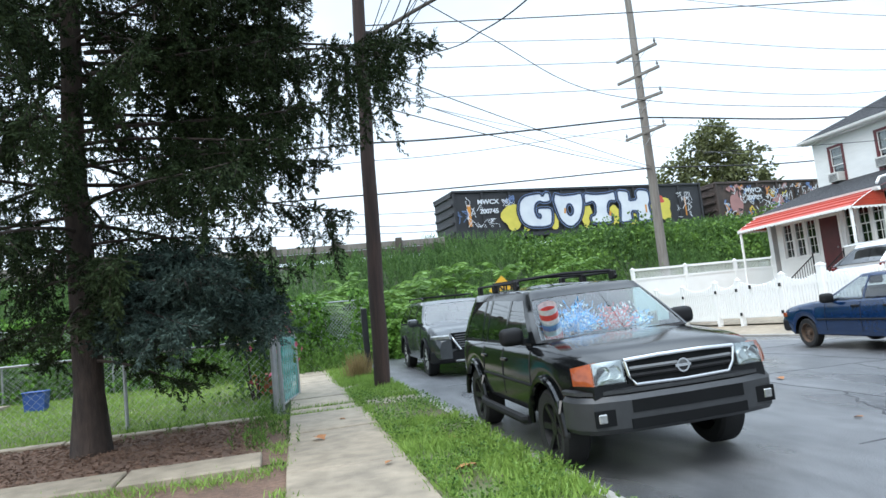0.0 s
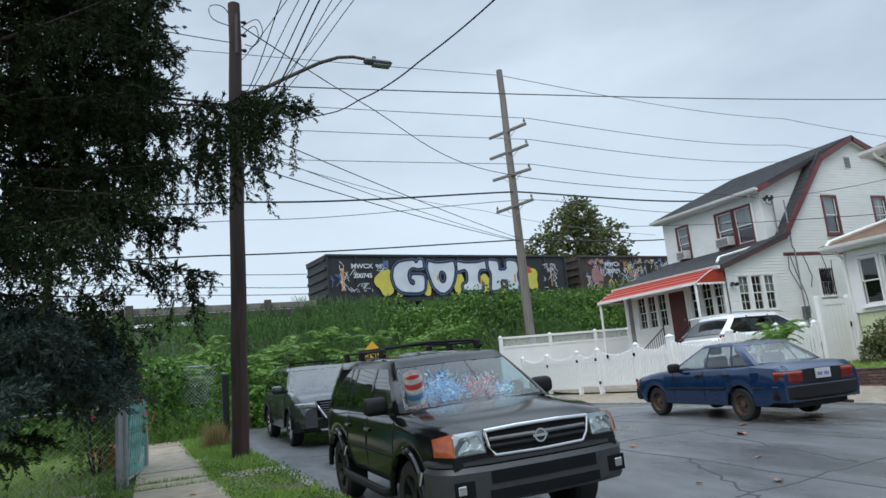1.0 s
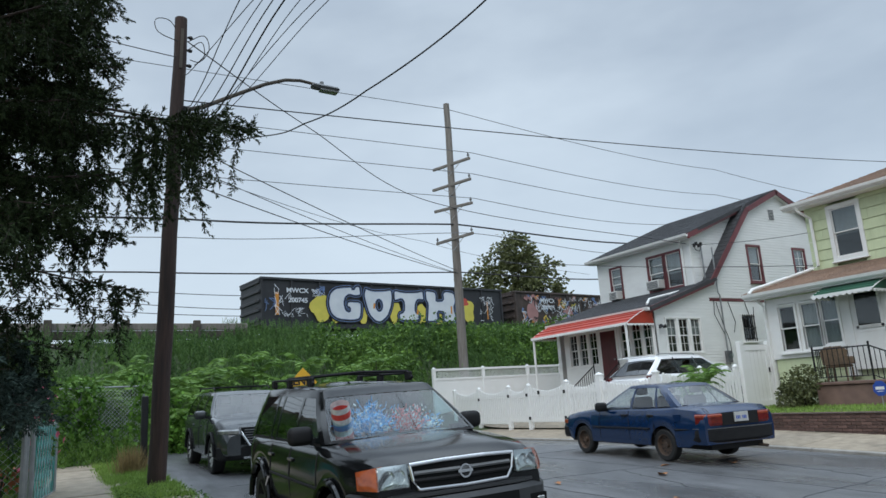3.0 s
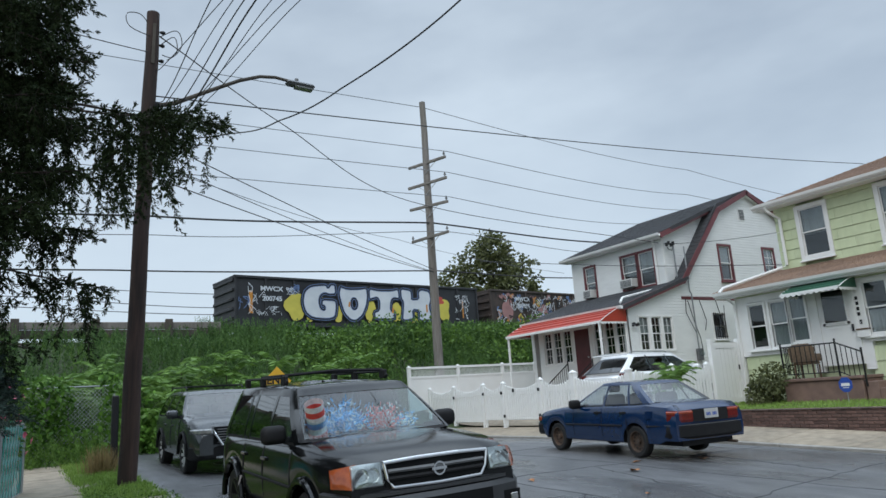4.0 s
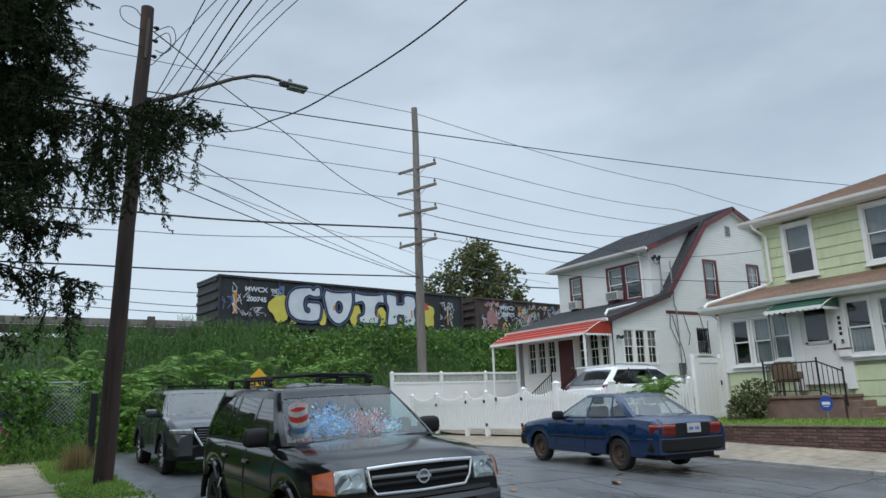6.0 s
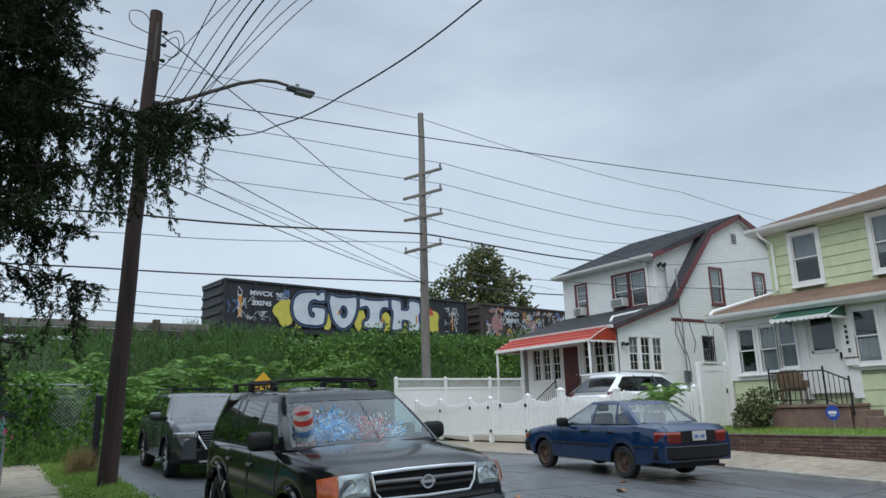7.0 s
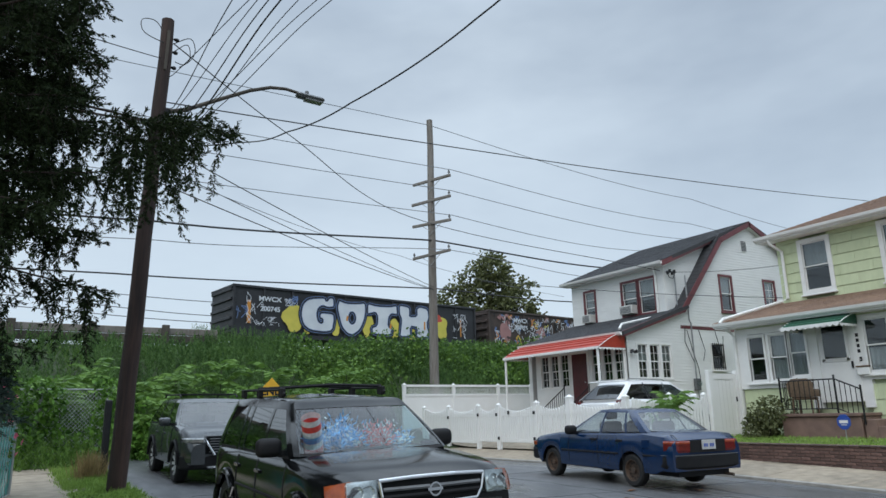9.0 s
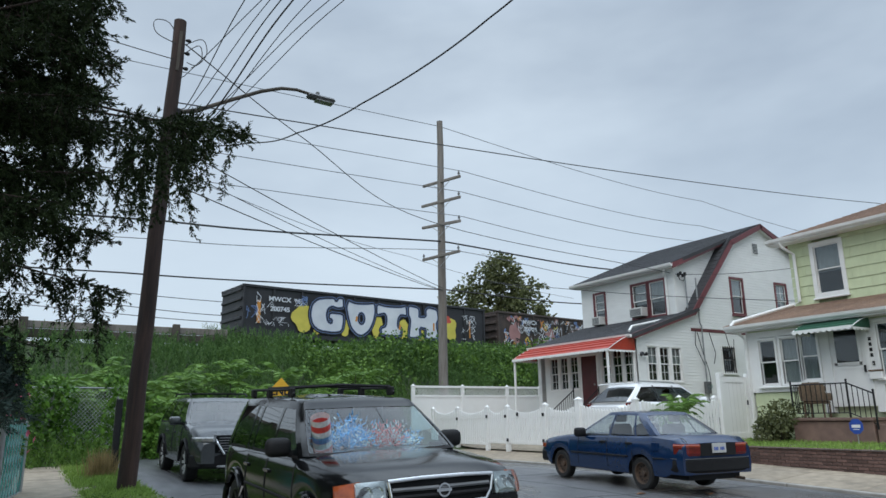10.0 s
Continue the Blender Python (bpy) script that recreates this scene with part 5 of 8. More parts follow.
# black off-road wagon
S1 = dict(L=4.44, W=1.80, axle_f=1.36, axle_r=-1.34, r=0.365, gap=0.075, sill=0.46, round=(0.62, 0.4), pinch_f=0.13, pinch_r=0.10, rim=M["darkrim"], spokes=6, tw=0.25,
          top=[(-2.22, 0.98), (-2.12, 1.06), (0.8, 1.085), (1.0, 1.09), (1.35, 1.075), (1.7, 1.045), (1.95, 1.015), (2.12, 0.98), (2.22, 0.91)], crown=0.07, flare=0.035, flare_mat=M["black"],
          cabin=dict(A0=(1.06, 1.13), A1=(0.40, 1.60), D1=(-1.92, 1.63), D0=(-2.17, 1.07), xb=0.925, xr=0.73, pillars=[(-0.02, -0.06), (-0.86, -0.86), (-1.10, -1.12)], seats=(0.0, -0.95), rc=0.06, pw=0.075, dw=0.2, vt=0.89),
          screen=M["screenglass"], rear_glass=M["darkglass"], side_glass=[M["carglass"], M["darkglass"]], pillar_mat=M["black"])
C1, h1, z1 = car("offroad_wagon", on_road(3.27, 7.53, 177.6) @ pose(0, 0, 0, 0, 1.2, 0), "black four-door off-road wagon with roof rack, wet with rain", S1, M["black"])
path = [(0.93, 1.87), (0.935, 1.92), (0.90, 2.1), (0.80, 2.23), (0.5, 2.3), (0, 2.32), (-0.5, 2.3), (-0.80, 2.23), (-0.90, 2.1), (-0.935, 1.92), (-0.93, 1.87)]
bp = part("front_bumper", band(path, 0.16, 0.40, 0.70, 0.03), M["greybumper"], C1, "grey plastic front bumper", smooth=True)
part("bumper_step", band([(p[0] * 0.985, p[1] - 0.03) for p in path], 0.14, 0.70, 0.755, 0.05), M["greybumper"], bp)
# intakes and fog vents are near-black faces, coloured as shaded openings
part("air_intake", band([(0.5, 2.308), (0, 2.326), (-0.5, 2.308)], 0.02, 0.56, 0.66), M["room"], bp)
part("air_intake", band([(0.52, 2.307), (0, 2.326), (-0.52, 2.307)], 0.02, 0.43, 0.51), M["room"], bp)
for sd in (-1, 1):
    part("fog_lamp_vent", boxed(sd * 0.69 - 0.12, sd * 0.69 + 0.12, 2.24, 2.268, 0.47, 0.60), M["room"], bp)
    part("fog_lamp", boxed(sd * 0.75 - 0.05, sd * 0.75 + 0.05, 2.22, 2.275, 0.485, 0.585, bevel=0.02), M["headlens"], bp)
    hl = part("headlamp", patch(bmesh.new(), [(sd * 0.52, 2.262, 0.79), (sd * 0.775, 2.215, 0.785), (sd * 0.765, 2.165, 0.955), (sd * 0.52, 2.225, 0.965)], 0.012, (sd * 0.25, 0.95, 0.1)), M["reflector"], C1, "clear headlamp", smooth=True)
    for k_, (lx, ly) in enumerate(((0.60, 2.255), (0.69, 2.24))):
        bm = revolve(bmesh.new(), [(0.058, 0.0), (0.05, -0.02), (0.02, -0.035), (0.001, -0.035)], 20)
        bm.transform(Matrix.Translation((sd * lx, ly, 0.875)) @ pose(0, 0, 0, 0, 0, 90 - 12 * sd))
        part("lamp_bowl", bm, M["chrome"], hl)
    lens = part("lens", patch(bmesh.new(), [(sd * 0.515, 2.285, 0.785), (sd * 0.78, 2.238, 0.78), (sd * 0.77, 2.185, 0.96), (sd * 0.515, 2.245, 0.97)], 0.015, (sd * 0.25, 0.95, 0.1)), M["clearglass"], hl, smooth=True)
    lens.visible_shadow = False
    part("turn_lamp", patch(bmesh.new(), [(sd * 0.782, 2.236, 0.78), (sd * 0.895, 2.07, 0.785), (sd * 0.885, 2.02, 0.925), (sd * 0.772, 2.183, 0.96)], 0.014, (sd * 0.8, 0.6, 0.0)), M["amber"], C1, "amber turn lamp", smooth=True)
    part("side_step", tubed([(sd * 0.93, 0.92, 0.40), (sd * 0.96, 0.8, 0.38), (sd * 0.96, -0.75, 0.38), (sd * 0.93, -0.87, 0.40)], 0.045, 8), M["blackplastic"], C1, smooth=True)
    part("side_moulding", tubed([(sd * 0.903, 0.98, 0.73), (sd * 0.905, -0.84, 0.73)], 0.014, 6), M["blackplastic"], C1)
gr = part("grille", band([(0.48, 2.235), (0, 2.258), (-0.48, 2.235)], 0.03, 0.76, 0.955), M["room"], C1, "dark grille with a chrome surround")
for pts in ([(0.50, 2.24, 0.955), (0.2, 2.262, 0.968), (-0.2, 2.262, 0.968), (-0.50, 2.24, 0.955)], [(0.42, 2.25, 0.755), (0, 2.275, 0.75), (-0.42, 2.25, 0.755)],
            [(0.50, 2.24, 0.955), (0.475, 2.245, 0.83), (0.42, 2.25, 0.755)], [(-0.50, 2.24, 0.955), (-0.475, 2.245, 0.83), (-0.42, 2.25, 0.755)]):
    part("surround_bar", tubed(pts, 0.016, 8), M["chrome"], gr)
for z in (0.885, 0.825):
    part("grille_bar", tubed([(0.46, 2.24, z), (0, 2.265, z), (-0.46, 2.24, z)], 0.018, 6), M["blackplastic"] if z < 0.85 else M["lampgrey"], gr)
bm = revolve(bmesh.new(), [(0.058, -0.012), (0.058, 0.012), (0.043, 0.012), (0.043, -0.012)], 24, True)
bm.transform(Matrix.Translation((0, 2.275, 0.86)) @ pose(0, 0, 0, 0, 0, 90))
part("badge_ring", bm, M["chrome"], gr)
part("badge_bar", boxed(-0.07, 0.07, 2.265, 2.285, 0.848, 0.872), M["chrome"], gr)
mirrors(C1, 0.96, 0.68, 1.20, M["blackplastic"])
seams(C1, h1, z1, (0.95, -0.02, -0.86), 0.5, M["iron"])
handles(C1, h1, (0.05, -0.82), 0.93, M["black"])
for sd in (-1, 1):
    part("wiper", tubed([(sd * 0.12 - 0.3, 1.10, 1.115), (sd * 0.12, 1.05, 1.165), (sd * 0.12 + 0.28, 1.07, 1.15)], 0.012, 5), M["blackplastic"], C1)
part("washer_gap", tubed([(0.8, 1.03, 1.105), (0.4, 1.12, 1.125), (0, 1.14, 1.13), (-0.4, 1.12, 1.125), (-0.8, 1.03, 1.105)], 0.012, 5), M["blackplastic"], C1)
for sd in (-1, 1):
    part("hood_gap", tubed([(sd * 0.74, 1.1, 1.10), (sd * 0.77, 1.6, 1.065), (sd * 0.74, 2.0, 0.975)], 0.006, 5), M["iron"], C1)
rk = part("roof_rack", boxed(-0.02, 0.02, -1.2, -1.18, 1.70, 1.71), M["blackplastic"], C1, "black roof rack with crossbars")
for sd in (-1, 1):
    part("side_rail", tubed([(sd * 0.60, 0.0, 1.70), (sd * 0.60, -0.1, 1.755), (sd * 0.60, -1.75, 1.765), (sd * 0.60, -1.85, 1.71)], 0.018, 6), M["blackplastic"], rk)
    for yy in (-0.1, -1.0, -1.75):
        part("rack_foot", boxed(sd * 0.60 - 0.025, sd * 0.60 + 0.025, yy - 0.07, yy + 0.07, 1.67, 1.775, bevel=0.012), M["blackplastic"], rk)
for yy in (-0.15, -1.0):
    part("crossbar", tubed([(-0.62, yy, 1.775), (0, yy, 1.80), (0.62, yy, 1.775)], 0.02, 6), M["blackplastic"], rk)

for ob in C1.children:
    if ob.name.split(".")[0] in ("headlamp", "turn_lamp", "grille"):
        ob.location.z += 0.04
    elif ob.name.startswith("front_bumper"):
        ob.location.z += 0.025

rd = random.Random(41)
dv, df = [], []
for i in range(520):
    x, y = rd.uniform(-0.72, 0.72), rd.uniform(1.18, 2.05)
    z = z1(y) + 0.07 * clamp(1.25 - 1.15 * abs(x) / h1(y), 0.35, 1.0) - 0.001
    r = rd.uniform(0.003, 0.0075)
    o = len(dv)
    dv += [(x + r * math.cos(a), y + r * math.sin(a), z) for a in span(0, 2 * math.pi * 5 / 6, 5)] + [(x, y, z + r * 0.55)]
    df += [(o + q, o + (q + 1) % 6, o + 6) for q in range(6)]
tagged(mesh_np("rain_drops", np.array(dv), np.array(df), M["raindrop"], C1), "beads of rain on the bonnet", kind="stuff")

# things lying behind the windscreen
def tinsel(m, colours, label, seed, n=90, rad=0.15):
    t = thing("tinsel_bundle", m, label, "decoration")
    rnd = random.Random(seed)
    for ci, col in enumerate(colours):
        bm = bmesh.new()
        for i in range(n):
            d = Vector((rnd.gauss(0, 1), rnd.gauss(0, 0.35), abs(rnd.gauss(0, 1)))).normalized()
            o_ = Vector((rnd.gauss(0, 0.45), rnd.gauss(0, 0.2), abs(rnd.gauss(0.2, 0.35)))) * rad
            a = o_ + d * rad * rnd.uniform(0.0, 0.3)
            b = a + d * rad * rnd.uniform(0.08, 0.3)
            w = d.cross(Vector((rnd.random(), rnd.random(), rnd.random()))).normalized() * 0.005
            bm.faces.new([bm.verts.new(v) for v in (a - w, a + w, b + w, b - w)])
        tagged(part("tinsel", bm, col, t), "strips of shiny foil", kind="stuff")
    return t
fo = {k: mat("foil_" + k, c, tuple(0.6 * v for v in c), 30.0, 0.3, metal=0.35) for k, c in dict(blue=(0.10, 0.42, 0.85), red=(0.85, 0.10, 0.08), silver=(0.75, 0.8, 0.85), white=(0.85, 0.85, 0.85)).items()}
mw = C1.matrix_world
tinsel(mw @ pose(0.20, 0.66, 1.15), [fo["blue"], fo["blue"], fo["silver"], fo["blue"]], "shiny blue tinsel bundle behind the windscreen", 3, 260, 0.24)
tinsel(mw @ pose(-0.22, 0.68, 1.15), [fo["red"], fo["red"], fo["silver"]], "shiny red and silver tinsel bundle behind the windscreen", 4, 200, 0.2)
tinsel(mw @ pose(-0.46, 0.70, 1.15), [fo["blue"], fo["white"]], "blue and white tinsel behind the windscreen", 8, 120, 0.14)
fg = thing("striped_roll", mw @ pose(0.50, 0.70, 1.10, -25, 16, 0), "red, white and blue striped roll behind the windscreen", "decoration")
for i in range(7):
    part("stripe", revolve(bmesh.new(), [(0.095, 0.062 * i), (0.095, 0.062 * i + 0.062)], 16), (fo["white"], fo["red"], fo["white"], fo["blue"])[i % 4], fg).matrix_local = pose(0, 0, 0, 0, -90)

# dark grey wagon behind it
S2 = dict(L=5.0, W=1.95, axle_f=1.55, axle_r=-1.35, r=0.375, gap=0.06, sill=0.34, round=(0.7, 0.5), pinch_f=0.16, pinch_r=0.12, rim=M["rim"], spokes=10, tw=0.25,
          top=[(-2.5, 0.95), (-2.35, 1.12), (0.9, 1.12), (1.2, 1.12), (1.9, 1.07), (2.25, 0.99), (2.42, 0.88), (2.5, 0.75)], crown=0.075, flare=0.03, flare_mat=M["blackplastic"],
          cabin=dict(A0=(1.25, 1.13), A1=(0.40, 1.64), D1=(-2.05, 1.64), D0=(-2.4, 1.13), xb=0.93, xr=0.70, pillars=[(0.0, -0.1), (-1.1, -1.1)], seats=(0.0, -1.0), rc=0.05),
          screen=M["carglass"], rear_glass=M["darkglass"], side_glass=[M["carglass"], M["darkglass"]], pillar_mat=M["blackplastic"])
C2, h2, z2 = car("family_wagon", on_road(4.18, 17.15, 178.5), "dark grey modern family wagon with roof rails", S2, M["gunmetal"])
path = [(0.96, 1.95), (0.95, 2.2), (0.82, 2.42), (0.45, 2.53), (0, 2.55), (-0.45, 2.53), (-0.82, 2.42), (-0.95, 2.2), (-0.96, 1.95)]
part("front_bumper", band(path, 0.14, 0.30, 0.58, 0.04), M["blackplastic"], C2, smooth=True)
part("skid_plate", band([(0.5, 2.535), (0, 2.56), (-0.5, 2.535)], 0.03, 0.33, 0.37), M["chrome"], C2)
g2 = part("grille", band([(0.55, 2.52), (0, 2.57), (-0.55, 2.52)], 0.1, 0.60, 0.94), M["room"], C2, "dark slatted grille with a bright V")
for i in range(6):
    part("grille_bar", tubed([(0.48, 2.53, 0.64 + i * 0.05), (0, 2.575, 0.64 + i * 0.05), (-0.48, 2.53, 0.64 + i * 0.05)], 0.009, 5), M["lampgrey"], g2)
for sd in (-1, 1):
    part("chrome_strip", tubed([(sd * 0.58, 2.53, 0.95), (sd * 0.52, 2.55, 0.8), (sd * 0.38, 2.57, 0.58)], 0.03, 8), M["chrome"], g2)
    part("headlamp", band([(0.945, 2.1), (0.905, 2.32), (0.80, 2.47), (0.60, 2.53)] if sd > 0 else [(-0.60, 2.53), (-0.80, 2.47), (-0.905, 2.32), (-0.945, 2.1)], 0.14, 0.80, 0.91, 0.03), M["headlens"], C2)
    part("roof_rail_bar", tubed([(sd * 0.64, 0.1, 1.72), (sd * 0.64, -0.05, 1.78), (sd * 0.64, -1.8, 1.79), (sd * 0.64, -1.95, 1.73)], 0.02, 6), M["blackplastic"], C2)
for yy in (-0.3, -1.4):
    part("crossbar", tubed([(-0.64, yy, 1.79), (0.64, yy, 1.79)], 0.018, 6), M["blackplastic"], C2)
mirrors(C2, 1.08, 0.85, 1.2, M["gunmetal"])
seams(C2, h2, z2, (1.05, 0.0, -1.0), 0.4, M["iron"])
handles(C2, h2, (0.15, -0.85), 0.95, M["gunmetal"])

# blue saloon
S3 = dict(L=4.33, W=1.655, axle_f=1.36, axle_r=-1.11, r=0.285, gap=0.055, sill=0.27, round=(0.5, 0.45), pinch_f=0.12, pinch_r=0.035, rim=M["rustrim"], spokes=0, tw=0.18,
          top=[(-2.165, 0.80), (-2.12, 0.90), (-1.45, 0.945), (-1.2, 0.93), (0.6, 0.885), (0.85, 0.885), (1.5, 0.83), (1.95, 0.755), (2.1, 0.70), (2.165, 0.62)], crown=0.05,
          cabin=dict(A0=(0.80, 0.905), A1=(0.02, 1.325), D1=(-1.0, 1.325), D0=(-1.55, 0.965), xb=0.92, xr=0.68, pillars=[(-0.24, -0.26), (-0.98, -0.82)], seats=(-0.05, -0.75), rc=0.035, pw=0.05),
          screen=M["clearglass"], rear_glass=M["clearglass"], side_glass=[M["clearglass"]])
C3, h3, z3 = car("saloon_car", on_road(10.75, 10.42, -5.6), "old blue four-door saloon with black bumpers and rusty steel wheels", S3, M["blue"])
rb = part("rear_bumper", band([(-0.80, -1.75), (-0.825, -2.0), (-0.74, -2.17), (-0.4, -2.22), (0, -2.23), (0.4, -2.22), (0.74, -2.17), (0.825, -2.0), (0.80, -1.75)], 0.12, 0.36, 0.60, 0.03), M["blackplastic"], C3, "black rear bumper", smooth=True)
part("front_bumper", band([(0.80, 1.75), (0.825, 2.0), (0.74, 2.15), (0.4, 2.21), (0, 2.22), (-0.4, 2.21), (-0.74, 2.15), (-0.825, 2.0), (-0.80, 1.75)], 0.12, 0.32, 0.56, 0.03), M["blackplastic"], C3, smooth=True)
part("bumper_line", band([(-0.81, -1.76), (-0.832, -2.0), (-0.745, -2.176), (-0.4, -2.226), (0, -2.236), (0.4, -2.226), (0.745, -2.176), (0.832, -2.0), (0.81, -1.76)], 0.012, 0.588, 0.596), M["lampgrey"], rb)
part("tail_panel", band([(-0.42, -2.19), (0, -2.2), (0.42, -2.19)], 0.03, 0.64, 0.84), M["blackplastic"], C3)
part("plate", boxed(-0.16, 0.16, -2.222, -2.202, 0.68, 0.84, bevel=0.004), M["curtain"], C3, "white plate with dark bars")
for i in range(7):
    if i != 3:
        part("plate_bar", boxed(-0.125 + i * 0.036, -0.105 + i * 0.036, -2.228, -2.2222, 0.725, 0.78), M["signblue"], C3)
for sd in (-1, 1):
    tl = part("tail_lamp", band([(-0.822, -1.98), (-0.785, -2.13), (-0.66, -2.185), (-0.42, -2.195)] if sd < 0 else [(0.42, -2.195), (0.66, -2.185), (0.785, -2.13), (0.822, -1.98)], 0.08, 0.64, 0.84, 0.015), M["redlens"], C3, "red tail lamp")
    part("lamp_strip", band([(-0.824, -1.98), (-0.787, -2.133), (-0.66, -2.189), (-0.42, -2.199)] if sd < 0 else [(0.42, -2.199), (0.66, -2.189), (0.787, -2.133), (0.824, -1.98)], 0.03, 0.775, 0.825, 0.01), M["amberred"], tl)
    part("headlamp", band([(0.76, 2.02), (0.70, 2.1), (0.45, 2.16)] if sd > 0 else [(-0.45, 2.16), (-0.70, 2.1), (-0.76, 2.02)], 0.08, 0.58, 0.70, 0.015), M["headlens"], C3)
    part("turn_lamp", boxed(sd * 0.775 - 0.025, sd * 0.775 + 0.025, 1.9, 2.04, 0.60, 0.69, bevel=0.012), M["amber"], C3)
    part("side_moulding", tubed([(sd * 0.832, 0.96, 0.56), (sd * 0.835, -0.8, 0.57)], 0.018, 6), M["blackplastic"], C3)
    part("side_moulding", tubed([(sd * 0.832, -1.47, 0.57), (sd * 0.80, -1.95, 0.58)], 0.018, 6), M["blackplastic"], C3)
mirrors(C3, 0.90, 0.52, 0.96, M["blackplastic"])
seams(C3, h3, z3, (0.72, -0.2, -0.92), 0.3, M["iron"])
handles(C3, h3, (-0.08, -0.84), 0.80, M["blackplastic"])
part("fuel_flap", boxed(-0.833, -0.826, -1.62, -1.45, 0.70, 0.84, bevel=0.003), M["blue"], C3)
part("exhaust", tubed([(0.5, -1.6, 0.25), (0.5, -2.25, 0.24)], 0.025, 8), M["rustrim"], C3)
part("boot_gap", tubed([(-0.66, -1.55, 0.955), (-0.68, -2.08, 0.925), (-0.66, -2.15, 0.86)], 0.006, 5), M["iron"], C3)

# white wagon in the driveway
S4 = dict(L=4.8, W=1.86, axle_f=1.4, axle_r=-1.3, r=0.36, gap=0.06, sill=0.36, round=(0.7, 0.5), pinch_f=0.16, pinch_r=0.13, rim=M["rim"], spokes=5, tw=0.23,
          top=[(-2.3, 0.95), (-2.15, 1.12), (0.9, 1.10), (1.1, 1.10), (1.8, 1.03), (2.1, 0.95), (2.3, 0.7)], crown=0.055,
          cabin=dict(A0=(1.1, 1.11), A1=(0.3, 1.60), D1=(-1.6, 1.60), D0=(-2.25, 1.13), xb=0.92, xr=0.68, pillars=[(-0.05, -0.15), (-1.0, -1.0)], seats=(-0.05, -0.95), rc=0.10),
          screen=M["carglass"], rear_glass=M["darkglass"], side_glass=[M["darkglass"]], pillar_mat=M["blackplastic"])
WZ = land_z(17, 15.8) + 0.1
C4, h4, z4 = car("white_wagon", pose(17.4, 15.55, WZ, 0, 0, -90), "white wagon with dark windows parked in the driveway", S4, M["whitepaint"])
part("rear_spoiler", boxed(-0.62, 0.62, -1.98, -1.7, 1.64, 1.68, bevel=0.012), M["whitepaint"], C4)
mirrors(C4, 1.02, 0.8, 1.17, M["whitepaint"])
seams(C4, h4, z4, (1.0, -0.05, -1.0), 0.4, M["iron"])
for sd in (-1, 1):
    part("tail_lamp", boxed(sd * 0.80 - 0.07, sd * 0.80 + 0.07, -2.27, -2.12, 0.9, 1.1, bevel=0.02), M["redlens"], C4)
    part("roof_bar", tubed([(sd * 0.6, 0.0, 1.68), (sd * 0.6, -0.1, 1.72), (sd * 0.6, -1.5, 1.73), (sd * 0.6, -1.6, 1.69)], 0.016, 6), M["steel"], C4)


# ---- fences ----


def fence_panel(parent, a, b, z0, z1, sag, picket_mesh_cache={}):
    """Picket panel from a to b (plan), rails below and above, tops dipping in a scallop."""
    A, B = Vector(a), Vector(b)
    L = (B - A).length
    d = (B - A) / L
    n = max(3, int(L / 0.115))
    ang = math.degrees(math.atan2(d.y, d.x))
    for k, (za, zb) in enumerate(((z0, z0 + 0.12), (z1 - 0.36, z1 - 0.24))):
        bm = boxed(0, L, -0.022, 0.022, za, zb, bevel=0.006)
        bm.transform(pose(A.x, A.y, 0, 0, 0, ang))
        part("rail", bm, M["vinyl"], parent)
    for i in range(n):
        u = (i + 0.5) / n
        h = z1 - sag * math.sin(math.pi * u)
        key = round(h - z0, 2)
        if key not in picket_mesh_cache:
            hh = key
            bm = bmesh.new()
            prism(bm, [(-0.043, 0.02), (0.043, 0.02), (0.043, hh - 0.04), (0, hh), (-0.043, hh - 0.04)], -0.03, -0.006, "y")
            me = bpy.data.meshes.new("picket")
            bmesh.ops.recalc_face_normals(bm, faces=bm.faces[:])
            bm.to_mesh(me)
            bm.free()
            me.materials.append(M["vinyl"])
            picket_mesh_cache[key] = me
        p = A + d * (u * L)
        piece("picket", picket_mesh_cache[key], parent, pose(p.x, p.y, z0, 0, 0, ang))


def vinyl_post(parent, x, y, z0, z1, w=0.12):
    bm = bmesh.new()
    box(bm, x - w / 2, x + w / 2, y - w / 2, y + w / 2, z0, z1 - 0.06)
    box(bm, x - w / 2 - 0.015, x + w / 2 + 0.015, y - w / 2 - 0.015, y + w / 2 + 0.015, z1 - 0.06, z1 - 0.03)
    bmesh.ops.create_cone(bm, cap_ends=True, segments=4, radius1=w * 0.72, radius2=0.01, depth=0.07, matrix=pose(x, y, z1 + 0.005, 0, 0, 45))
    part("post", bm, M["vinyl"], parent)


FX = 14.42
fence = thing("picket_fence", pose(0, 0, 0), "white vinyl picket fence with scalloped tops and a driveway gate", "fence")
py = [24.5, 22.7, 20.75, 19.55, 17.55, 16.0, 13.75]
tops = [1.98, 1.97, 1.97, 1.97, 2.0, 2.0, 2.06]
base = [0.62, 0.60, 0.58, 0.58, 0.58, 0.58, 0.60]
for i, (y, t, z) in enumerate(zip(py, tops, base)):
    vinyl_post(fence, FX, y, z - 0.15, t + (0.12 if i == 5 else 0.0), 0.13 if i != 5 else 0.18)
for i in range(6):
    gate_ = i in (2, 3)
    fence_panel(fence, (FX, py[i] - 0.07), (FX, py[i + 1] + 0.07), base[i] + (0.14 if gate_ else 0.05), tops[i] - 0.06, 0.17)
